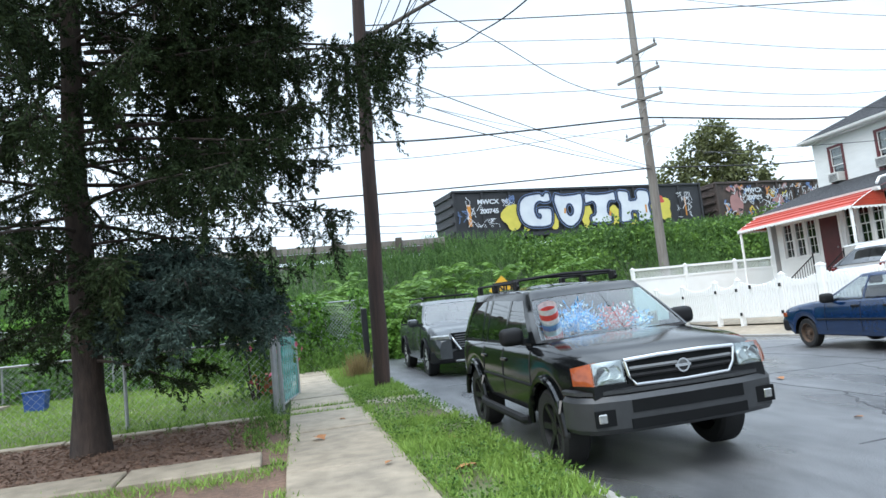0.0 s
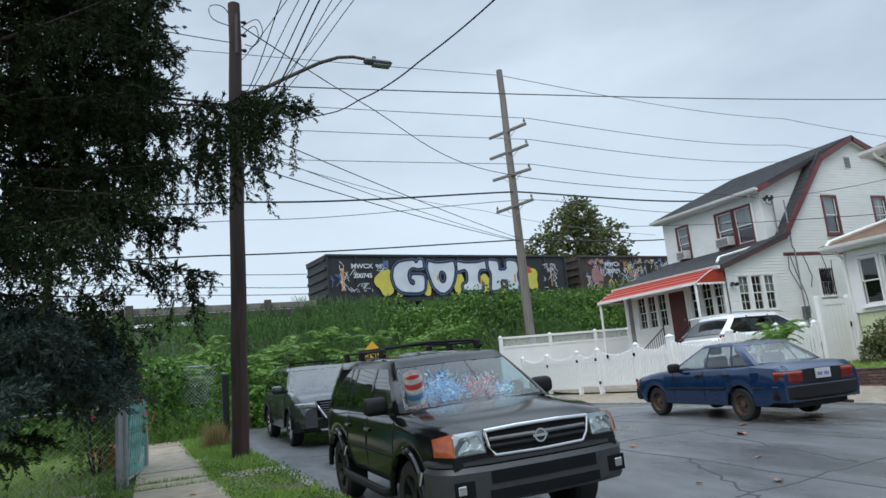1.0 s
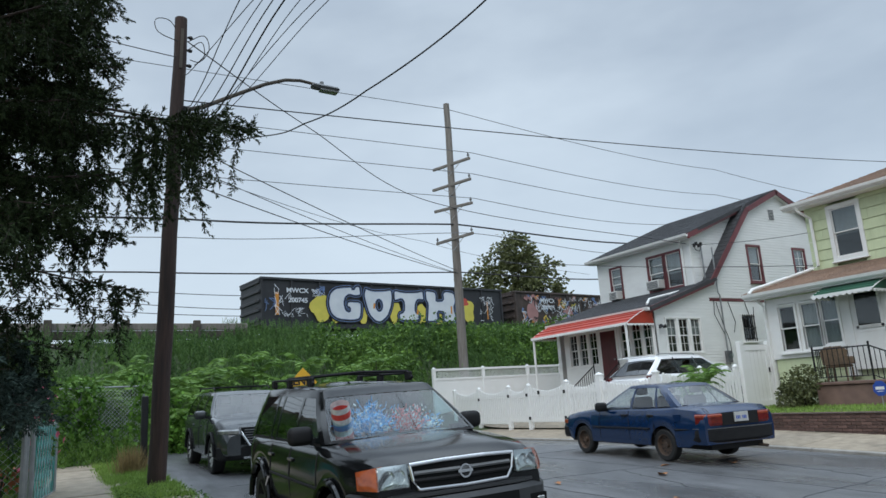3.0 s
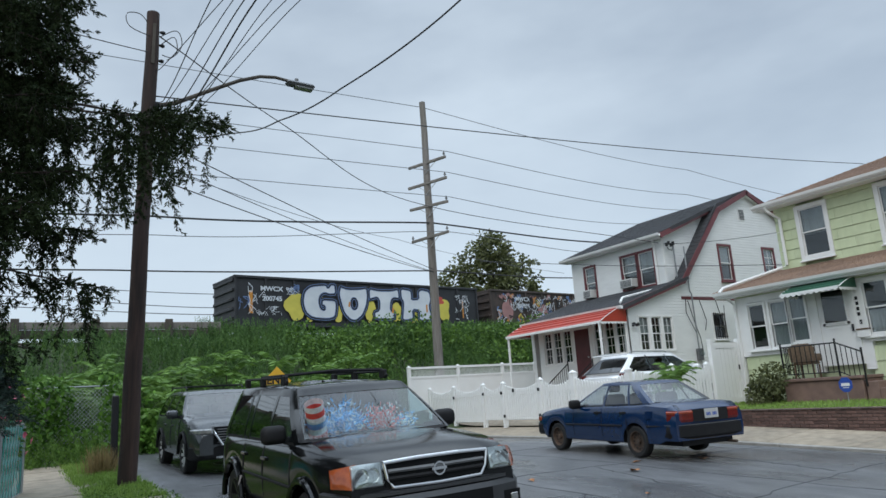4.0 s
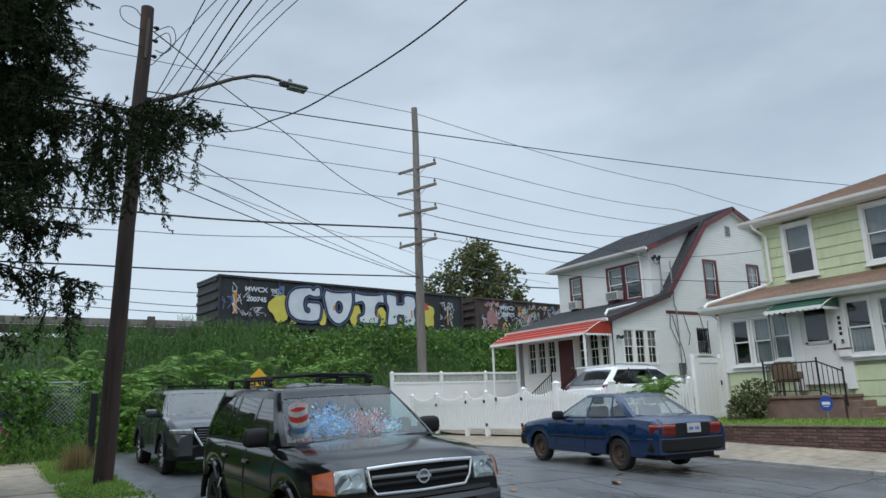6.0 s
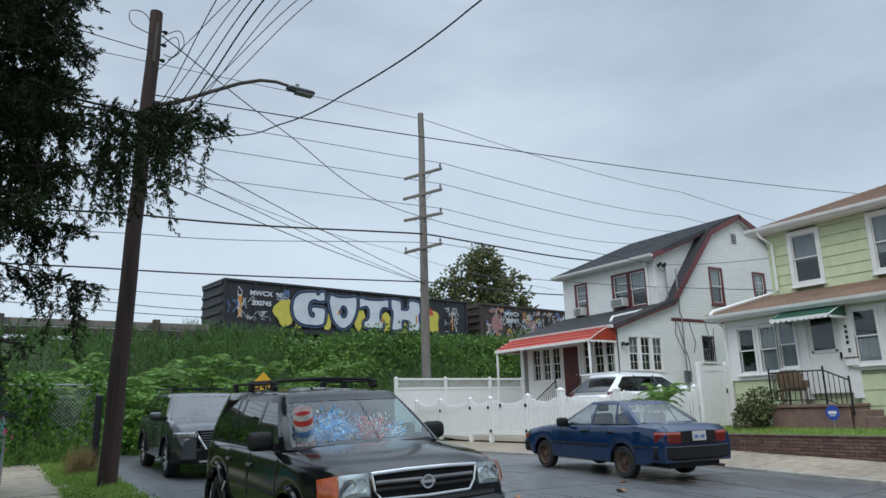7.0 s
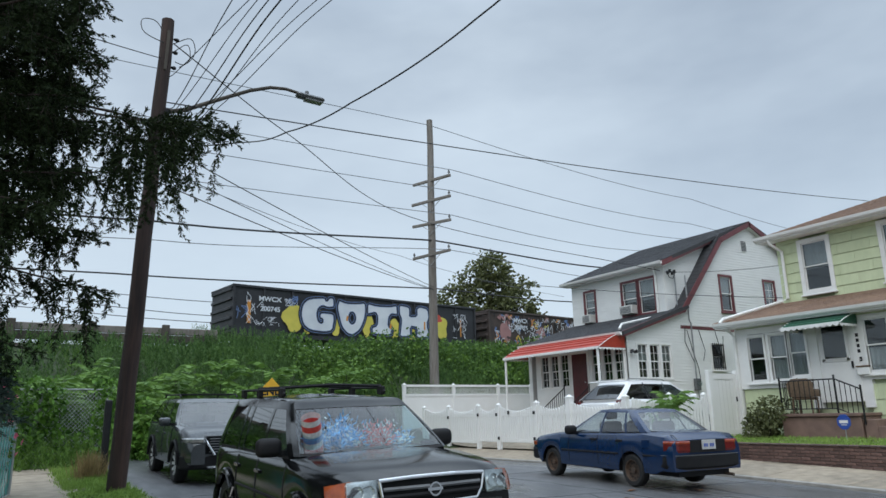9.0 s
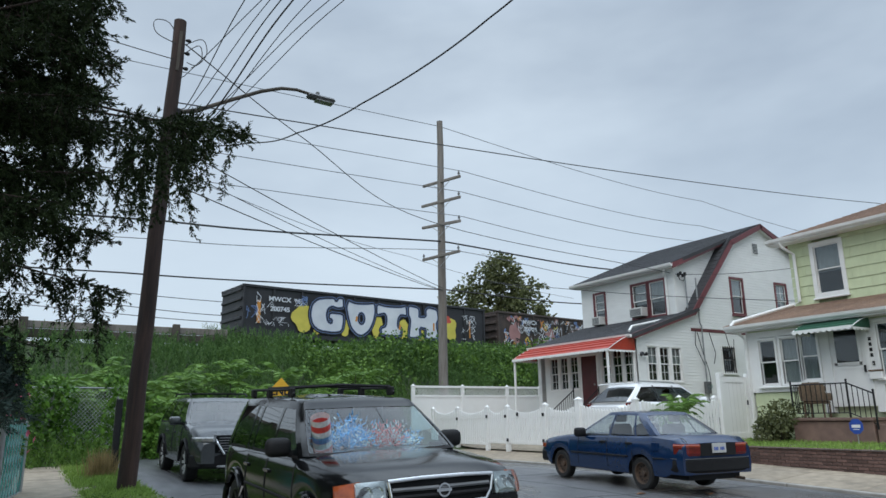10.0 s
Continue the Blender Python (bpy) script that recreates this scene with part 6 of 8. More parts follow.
for y, z in ((22.65, 1.55), (20.70, 1.62), (19.60, 1.62), (17.60, 1.66), (19.50, 0.85), (17.62, 0.86)):
    part("hinge", boxed(FX - 0.09, FX - 0.065, y - 0.05, y + 0.05, z - 0.05, z + 0.05, bevel=0.006), M["iron"], fence)
part("gate_latch", boxed(FX - 0.09, FX - 0.05, 18.9, 18.97, 1.62, 1.74, bevel=0.005), M["iron"], fence)
fence2 = thing("picket_fence", pose(0, 0, 0), "white vinyl picket fence between driveway and lawn", "fence")
px_ = [FX + 0.1, 16.05, 17.55]
for i in range(2):
    fence_panel(fence2, (px_[i] + 0.07, 13.72), (px_[i + 1] - 0.07, 13.62), 0.82, 2.02, 0.12)
    vinyl_post(fence2, px_[i + 1], 13.65, 0.7, 2.1)
g = thing("tall_gate", pose(17.72, 13.55, 0.85), "tall solid white vinyl gate between the houses", "gate")
part("gate_post", boxed(-0.07, 0.06, -0.07, 0.06, -0.2, 1.92, bevel=0.01), M["vinyl"], g)
part("gate_post", boxed(1.22, 1.34, -0.07, 0.06, -0.2, 1.92, bevel=0.01), M["vinyl"], g)
lf = part("gate_leaf", boxed(0.08, 1.2, -0.03, 0.02, 0.05, 1.80), M["vinyl"], g)
for q in ((0.08, 1.2, 0.05, 0.2), (0.08, 1.2, 1.66, 1.82), (0.08, 0.2, 0.2, 1.66), (1.08, 1.2, 0.2, 1.66)):
    part("gate_stile", boxed(q[0], q[1], -0.05, -0.031, q[2], q[3]), M["vinyl"], lf)
for i in range(5):
    part("tongue_line", boxed(0.2 + i * 0.176, 0.206 + i * 0.176, -0.034, -0.0305, 0.2, 1.66), M["ac"], lf)
part("gate_handle", boxed(1.12, 1.15, -0.09, -0.051, 1.0, 1.14, bevel=0.005), M["iron"], lf)
# privacy fence with lattice at the end of the street
pf = thing("privacy_fence", pose(0, 0, 0), "white vinyl privacy fence with a lattice top", "fence")
FY = 25.4
fxs = [14.0, 16.4, 18.75, 20.6]
for i, x in enumerate(fxs):
    vinyl_post(pf, x, FY, 0.5, 2.92, 0.13)
for a, b in zip(fxs, fxs[1:]):
    part("solid_panel", boxed(a + 0.07, b - 0.07, FY - 0.02, FY + 0.02, 0.6, 2.42), M["vinyl"], pf)
    for z in (0.6, 2.42, 2.80):
        part("rail", boxed(a + 0.065, b - 0.065, FY - 0.04, FY + 0.04, z, z + 0.09, bevel=0.006), M["vinyl"], pf)
    bm = bmesh.new()
    n = int((b - a) / 0.135)
    for i in range(n):
        for s in (-1, 1):
            u = a + 0.1 + (i + 0.5) * (b - a - 0.2) / n
            m_ = pose(u, FY + 0.006 * s, 2.655, 0, 45 * s, 0)
            c_ = bmesh.ops.create_cube(bm, size=1.0, matrix=m_ @ Matrix.Diagonal((0.02, 0.008, 0.40, 1)))
    part("lattice", bm, M["vinyl"], pf)

# brick wall before the raised lawn, in its own bricks
bw = thing("brick_wall", pose(14.6, 0, 0), "low dark brick retaining wall beside the pavement", "wall", kind="structure")
part("mortar_core", boxed(0.012, 0.2, 2.0, 13.5, -0.1, 0.84), M["mortar"], bw)
bmesh_b = bmesh.new()
box(bmesh_b, -0.01, 0.1, -0.098, 0.098, 0, 0.058, 0.005)
brick_me = bpy.data.meshes.new("brick")
bmesh.ops.recalc_face_normals(bmesh_b, faces=bmesh_b.faces[:])
bmesh_b.to_mesh(brick_me)
bmesh_b.free()
brick_me.materials.append(M["brick"])
rb_ = random.Random(2)
for r in range(-3, 8):
    for i in range(37):
        y = 13.4 - (i + 0.5 * (r % 2)) * 0.207
        if y < 5.8:
            continue
        piece("brick", brick_me, bw, pose(0.004 * rb_.random(), y, 0.345 + r * 0.0685, 0, 0, 0.6 * (rb_.random() - 0.5)))
part("coping", boxed(-0.03, 0.24, 2.0, 13.5, 0.86, 0.875), M["mortar"], bw)

# teal gate and chain-link fence on the other side
def chain(name, a, b, z0, h, label, material, pitch=0.09, rad=0.004):
    """Woven wire mesh between two points, with posts and a top rail."""
    A, B = Vector(a), Vector(b)
    L = (B - A).length
    ang = math.degrees(math.atan2(B.y - A.y, B.x - A.x))
    slope = math.degrees(math.atan2(road_z(*B) - road_z(*A), L))
    f = thing(name, pose(A.x, A.y, road_z(A.x, A.y) + z0, 0, -slope, ang), label, "fence")
    bm = bmesh.new()
    n = int((L + h) / pitch)
    for i in range(n):
        for s in (0, 1):
            u0, u1 = (i * pitch - h, i * pitch) if s == 0 else (i * pitch, i * pitch - h)
            za, zb = 0.05, h
            p, q = Vector((u0, 0.004 * s, za)), Vector((u1, 0.004 * s, zb))
            # clip to the panel
            lo, hi = 0.0, 1.0
            du = q.x - p.x
            for lim, sg in ((0, 1), (L, -1)):
                tt = (lim - p.x) / du
                if (du > 0) == (sg > 0):
                    lo = max(lo, tt)
                else:
                    hi = min(hi, tt)
            if hi - lo > 0.02:
                tube(bm, [p.lerp(q, lo), p.lerp(q, hi)], rad, 3, False)
    part("wire_mesh", bm, material, f)
    part("top_rail", tubed([(0, 0, h), (L, 0, h)], 0.02, 8), M["steel"], f)
    k = max(1, int(round(L / 2.6)))
    for i in range(k + 1):
        pst = part("post", tubed([(L * i / k, 0, -0.1), (L * i / k, 0, h + 0.05)], 0.03, 8), M["steel"], f)
    return f


chain("chain_link_fence", (-0.12, 12.35), (-12, 12.35), 0.05, 1.22, "galvanised chain-link fence round the lawn", M["steel"], 0.13, 0.0022)
chain("chain_link_fence", (0.9, 20.6), (2.5, 21.2), 0.05, 1.9, "tall chain-link fence overgrown with vines at the street end", M["steel"], 0.11)
chain("chain_link_fence", (-7, 20.4), (0.9, 20.6), 0.05, 1.9, "tall chain-link fence overgrown with vines behind the lawn", M["steel"], 0.11)
tg = thing("teal_gate", pose(-0.05, 12.42, road_z(0, 12.4) + 0.1, 0, 0, 81), "chain-link gate woven with teal privacy strips, standing open", "gate")
for i in range(34):
    x = 0.06 + i * 0.062
    bm = bmesh.new()
    slab(bm, [(x, 0.010 * (i % 2), 0.06), (x + 0.05, 0.010 * (i % 2), 0.06), (x + 0.05 + 0.008, 0.010 * (i % 2), 1.24 + 0.03 * math.sin(i * 1.7)), (x + 0.008, 0.010 * (i % 2), 1.24 + 0.03 * math.sin(i * 1.7))], 0.004)
    part("privacy_strip", bm, M["teal"], tg)
bm = bmesh.new()
for i in range(0, 26, 3):
    for s in (-1, 1):
        tube(bm, [(i * 0.083, -0.012, 0.05), (clamp(i * 0.083 + s * 0.6, 0, 2.15), -0.012, 1.25)], 0.004, 3, False)
part("wire_mesh", bm, M["steel"], tg)
for x in (0.0, 2.16):
    part("gate_post", tubed([(x, 0, -0.05), (x, 0, 1.30)], 0.035, 10), M["steel"], tg)
for z in (0.05, 1.22):
    part("frame_rail", tubed([(0, 0, z), (2.16, 0, z)], 0.02, 8), M["steel"], tg)
gp = thing("fence_post", pose(-0.16, 12.28, road_z(0, 12.3) + 0.08), "galvanised steel gate post beside the pavement", "post")
part("post", tubed([(0, 0, -0.1), (0, 0, 1.34)], 0.04, 10), M["steel"], gp)
part("cap", tubed([(0, 0, 1.34), (0, 0, 1.38), (0, 0, 1.40)], [0.045, 0.04, 0.012], 10), M["steel"], gp)

# ---- poles ----
def utility_pole(m, h, r0, r1, material, label):
    p = thing("utility_pole", m, label, "utility pole")
    bm = tubed([(0.012 * math.sin(i * 2.3), 0.01 * math.cos(i * 1.9), h * i / 10) for i in range(11)], [lerp(r0, r1, i / 10) for i in range(11)], 16)
    part("shaft", bm, material, p, smooth=True)
    return p


LZ = road_z(1.9, 14.0) + 0.06
lp = utility_pole(pose(1.9, 14.0, LZ, -0.4, 1.75, 0), 9.4, 0.165, 0.125, M["wood"], "brown wooden utility pole carrying a street lamp")
part("lamp_arm", tubed([(0.1, 0, 7.33), (0.5, 0.0, 7.48), (1.2, 0.0, 7.92), (1.8, 0, 8.28), (2.25, 0, 8.48), (2.6, 0, 8.54), (2.95, 0, 8.52)], [0.05, 0.045, 0.042, 0.04, 0.038, 0.036, 0.034], 10), M["timber"], lp, "dark steel lamp arm", smooth=True)
hd = part("lamp_head", boxed(2.85, 3.52, -0.12, 0.12, 8.42, 8.53, bevel=0.05), M["lampgrey"], lp, "flat grey lamp head", smooth=True)
part("lens", boxed(3.05, 3.48, -0.1, 0.1, 8.385, 8.418, bevel=0.012), M["headlens"], hd)
part("photocell", tubed([(3.1, 0, 8.53), (3.1, 0, 8.61)], 0.045, 10), M["lampgrey"], hd)
part("bracket", boxed(0.08, 0.2, -0.06, 0.06, 7.15, 7.42, bevel=0.01), M["iron"], lp)
for i, z in enumerate((9.0, 8.7, 8.35)):
    part("insulator", tubed([(0.13, 0, z), (0.2, 0, z), (0.24, 0, z)], [0.02, 0.045, 0.03], 8), M["iron"], lp)
part("number_strip", boxed(-0.02, 0.04, -0.15, -0.14, 8.2, 9.1), M["timber"], lp)
for k, pts in enumerate(([(0.0, -0.1, 8.8), (-0.5, -0.1, 8.9), (-0.55, 0, 9.3), (-0.2, 0, 9.35), (0, 0, 8.9)], [(0.15, 0, 8.9), (0.5, 0, 9.2), (0.62, 0, 8.8), (0.4, 0, 8.45), (0.2, 0, 8.5)], [(0.15, 0, 8.7), (0.45, 0, 9.05), (0.52, 0, 8.6), (0.3, 0, 8.4)])):
    cu = []
    for i in range(len(pts) - 1):
        for j in range(4):
            cu.append(Vector(pts[i]).lerp(Vector(pts[i + 1]), j / 4))
    cu.append(Vector(pts[-1]))
    for _ in range(3):
        cu = [cu[0]] + [(cu[i - 1] + 2 * cu[i] + cu[i + 1]) / 4 for i in range(1, len(cu) - 1)] + [cu[-1]]
    part("wire_loop", tubed(cu, 0.010, 5), M["wire"], lp)
bp_ = thing("black_stub_post", pose(2.03, 17.0, road_z(2, 17) + 0.05), "short blackened timber post behind the pole", "post")
part("post", boxed(-0.07, 0.07, -0.07, 0.07, -0.1, 1.62, bevel=0.02), M["iron"], bp_)

FPX, FPY = 15.95, 26.2
fp = utility_pole(pose(FPX, FPY, 0.9), 14.35, 0.22, 0.14, M["greywood"], "tall grey wooden pole with four crossarms")
for za, l, r in ((12.21, (-0.25, 0.95), (0.48, -1.1)), (11.22, (-0.3, 1.0), (0.45, -1.12)), (10.14, (-0.36, 0.88), (0.5, -1.0)), (8.68, (-0.22, 1.05), (0.3, -1.25))):
    a, b = Vector((l[0], l[1], za - 0.9)), Vector((r[0], r[1], za - 0.9))
    d = (b - a).normalized()
    ang = math.degrees(math.atan2(d.y, d.x))
    bm = boxed(-0.02, (b - a).length + 0.02, -0.05, 0.05, -0.06, 0.06, bevel=0.01)
    off = Vector((-d.y, d.x, 0)) * -0.17
    bm.transform(Matrix.Translation(a + off) @ pose(0, 0, 0, 0, 0, ang))
    arm = part("crossarm", bm, M["greywood"], fp)
    for t in (0.02, 0.97) if za < 9 else (0.97,):
        c = a.lerp(b, t) + off
        part("insulator", tubed([c + Vector((0, 0, z)) for z in (0.06, 0.12, 0.13, 0.2, 0.21, 0.26)], [0.02, 0.02, 0.06, 0.05, 0.03, 0.03], 8), M["lampgrey"], arm)
    part("brace", tubed([a.lerp(b, 0.78) + off, Vector((0, 0, za - 0.9 - 0.55)) + off], 0.014, 5), M["steel"], arm)
    part("brace", tubed([a.lerp(b, 0.22) + off, Vector((0, 0, za - 0.9 - 0.35)) + off], 0.014, 5), M["steel"], arm)


# ---- overhead wires ----
def wire(pts, sag, r, material=None, label="thin dark overhead wire between poles"):
    """A wire through points, hanging a little between each two."""
    w = thing("overhead_wire", pose(*pts[0]), label, "wire")
    o = Vector(pts[0])
    cu = []
    Q = [Vector(p) for p in pts]
    Q = [2 * Q[0] - Q[1]] + Q + [2 * Q[-1] - Q[-2]]
    if pts[0][1] < 20:
        r *= 0.7
    for i in range(1, len(Q) - 2):
        p0, a, b, p3 = Q[i - 1:i + 3]
        L_ = (b - a).length
        ma, mb = (b - p0) / max(1e-6, (b - p0).length) * L_, (p3 - a) / max(1e-6, (p3 - a).length) * L_
        for j in range(12):
            t = j / 12
            c_ = a * (2 * t ** 3 - 3 * t * t + 1) + ma * (t ** 3 - 2 * t * t + t) + b * (3 * t * t - 2 * t ** 3) + mb * (t ** 3 - t * t)
            cu.append(c_ - o - Vector((0, 0, 4 * sag * t * (1 - t))))
    cu.append(Vector(pts[-1]) - o)
    part("strand", tubed(cu, r, 5), material or M["wire"], w)


GL = M["wirelight"]
wire([(-25, 26.2, 14.9), (15.95, 26.2, 15.0), (34.4, 26.2, 14.1), (60, 26.2, 13.4)], 0.35, 0.016, GL)
wire([(2.0, 14.0, 7.95), (30.0, 14.3, 10.05), (62.0, 14.7, 13.0)], 0.15, 0.02)
wire([(-25, 26.2, 12.9), (16.45, 25.1, 12.5), (34.1, 26.2, 12.5), (60, 26.2, 12.8)], 0.3, 0.016, GL)
wire([(-25, 26.2, 11.9), (16.4, 25.1, 11.5), (33.9, 26.2, 11.5), (60, 26.2, 11.8)], 0.3, 0.016, GL)
wire([(-25, 26.2, 10.6), (16.5, 25.25, 10.4), (30.2, 26.2, 10.4), (60, 26.2, 10.8)], 0.3, 0.016, GL)
wire([(-25, 26.2, 7.8), (4.2, 26.2, 8.75), (16.0, 26.1, 9.36), (26.6, 26.2, 9.1), (60, 26.2, 8.8)], 0.12, 0.04, None, "thick dark overhead cable above the street")
wire([(-25, 26.2, 7.2), (4.2, 26.2, 8.05), (16.0, 25.0, 8.7), (26.5, 26.2, 8.5), (60, 26.2, 8.3)], 0.12, 0.016, GL)
wire([(-25, 26.2, 6.2), (2.9, 26.2, 6.7), (16.1, 26.1, 7.15), (24.1, 26.2, 7.1), (60, 26.2, 7.6)], 0.06, 0.03)
for z0, z1 in ((9.5, 9.15), (8.8, 8.25), (8.2, 7.8)):
    wire([(-60, 46, z0 + 1.0), (0, 46, z0), (11, 46, z1), (70, 46, z1 - 1.0)], 0.05, 0.028, GL)
wire([(2.3, 14, 9.3), (6.18, 18, 9.57), (12.57, 22, 8.93), (21.8, 18.4, 7.05)], 0.0, 0.02)
wire([(2.1, 14, 7.1), (15.95, 26.1, 7.2)], 0.1, 0.018)
wire([(2.1, 14, 6.65), (15.95, 26.1, 7.1)], 0.15, 0.014)
wire([(2.2, 14, 6.25), (15.95, 26.1, 7.08)], 0.12, 0.018)
wire([(2.2, 14, 6.5), (12.0, 22, 7.4), (21.9, 24.2, 6.9)], 0.12, 0.012, GL)
wire([(2.2, 19.5, 8.9), (4.87, 18, 9.03), (5.33, 15.5, 8.51), (5.87, 13, 8.37), (6.84, 9.5, 8.87), (7.9, 5.0, 10.2)], 0.03, 0.026, None, "thick dark overhead cable above the street")
for (x0, z0), (x1, y1), r in (((2.62, 7.34), (3.33, 10.78), 0.022), ((2.37, 7.83), (2.64, 11.13), 0.014), ((2.7, 7.41), (3.57, 10.66), 0.012), ((2.8, 7.5), (4.02, 10.43), 0.012),
                              ((2.3, 8.51), (2.82, 11.04), 0.012), ((2.4, 7.76), (2.98, 10.96), 0.012), ((2.5, 7.47), (3.15, 10.87), 0.016), ((2.6, 7.49), (3.8, 10.55), 0.012)):
    e = Vector((x1 - x0, y1 - 14, 8.6 - z0)) * 2.6
    wire([(2.15, 14.0, z0 - 0.05), (x0, 14.0 - 0.15, z0), (x1, y1, 8.6), (x0 + e.x, 14 + e.y, z0 + e.z * 0.75)], 0.0, r)
wire([(21.9, 18.35, 7.0), (26, 15.2, 7.15), (31, 13.2, 7.6)], 0.12, 0.014)
wire([(2.15, 14, 8.9), (-2, 12.5, 8.75), (-8, 10, 9.2)], 0.1, 0.014)
wire([(17.0, 24.0, 7.2), (21.8, 18.35, 6.1), (30, 9.0, 4.9)], 0.0, 0.012)
# service head where the wires meet the white house
sh_ = thing("service_head", pose(22.0, 18.2, 6.95), "cluster of black wire clamps on the house corner", "service head")
for i in range(4):
    part("clamp", boxed(-0.1 + i * 0.13, -0.03 + i * 0.13, -0.12, -0.02, -0.08 + 0.07 * (i % 2), 0.06 + 0.07 * (i % 2), bevel=0.01), M["iron"], sh_)
part("drip_loop", tubed([(-0.15, -0.1, 0.0), (-0.05, -0.12, -0.22), (0.15, -0.12, -0.25), (0.3, -0.1, -0.02)], 0.014, 5), M["wire"], sh_)
part("mast", tubed([(0.42, 0.02, 0.05), (0.42, 0.02, -1.8)], 0.03, 8), M["steel"], sh_)

# ---- end-of-road sign ----
sg = thing("end_sign", pose(7.78, 23.4, road_z(8, 23.4) + 0.08), "yellow diamond road sign reading END", "road sign")
part("post", tubed([(0, 0.03, -0.3), (0, 0.03, 2.3)], 0.03, 8), M["steel"], sg)
part("sign_plate", prismed([(-0.5, 1.98), (0, 1.48), (0.5, 1.98), (0, 2.48)], -0.02, 0.0, "y"), M["yellow"], sg)


def text_mesh(body, size, extrude, offset=0.0):
    cu = bpy.data.curves.new("lettering", "FONT")
    cu.body, cu.size, cu.extrude, cu.offset = body, size, extrude, offset
    cu.align_x, cu.align_y = "CENTER", "CENTER"
    tmp = bpy.data.objects.new("lettering", cu)
    me = bpy.data.meshes.new_from_object(tmp)
    bpy.data.objects.remove(tmp)
    bpy.data.curves.remove(cu)
    return me


def lettering(body, size, m, material, parent, offset=0.0, sx=1.0):
    me = text_mesh(body, size, 0.004, offset)
    me.materials.clear()
    me.materials.append(material)
    ob = new("lettering", me)
    ob.parent = parent
    ob.matrix_local = m @ Matrix.Diagonal((sx, 1, 1, 1))
    return ob


lettering("END", 0.36, pose(0, -0.026, 2.02, 90), M["iron"], sg, 0.012)
part("dark_bar", boxed(-0.2, 0.2, -0.03, -0.021, 1.74, 1.81), M["iron"], sg)

# ---- goods train on the bank ----
def ribbon(bm, pts, w, y):
    """A flat stroke of paint along points (u, z) at depth y."""
    P = [Vector((p[0], p[1])) for p in pts]
    L, R = [], []
    for i, p in enumerate(P):
        d = (P[min(i + 1, len(P) - 1)] - P[max(i - 1, 0)]).normalized()
        n = Vector((-d.y, d.x)) * w / 2
        L.append(p + n)
        R.append(p - n)
    lo = [bm.verts.new((v.x, y, v.y)) for v in L]
    hi = [bm.verts.new((v.x, y, v.y)) for v in R]
    for i in range(len(P) - 1):
        bm.faces.new((lo[i], lo[i + 1], hi[i + 1], hi[i]))


def blob(bm, cx, cz, rx, rz, y, seed, k=22):
    r = random.Random(seed)
    ph = [r.uniform(0, 6.28) for _ in range(3)]
    vs = []
    for i in range(k):
        a = 2 * math.pi * i / k
        f = 1 + 0.14 * math.sin(3 * a + ph[0]) + 0.08 * math.sin(5 * a + ph[1])
        vs.append(bm.verts.new((cx + rx * f * math.cos(a), y, cz + rz * f * math.sin(a))))
    bm.faces.new(vs)


def arc(cx, cz, rx, rz, a0, a1, n=16):
    return [(cx + rx * math.cos(radians(lerp(a0, a1, i / n))), cz + rz * math.sin(radians(lerp(a0, a1, i / n)))) for i in range(n + 1)]


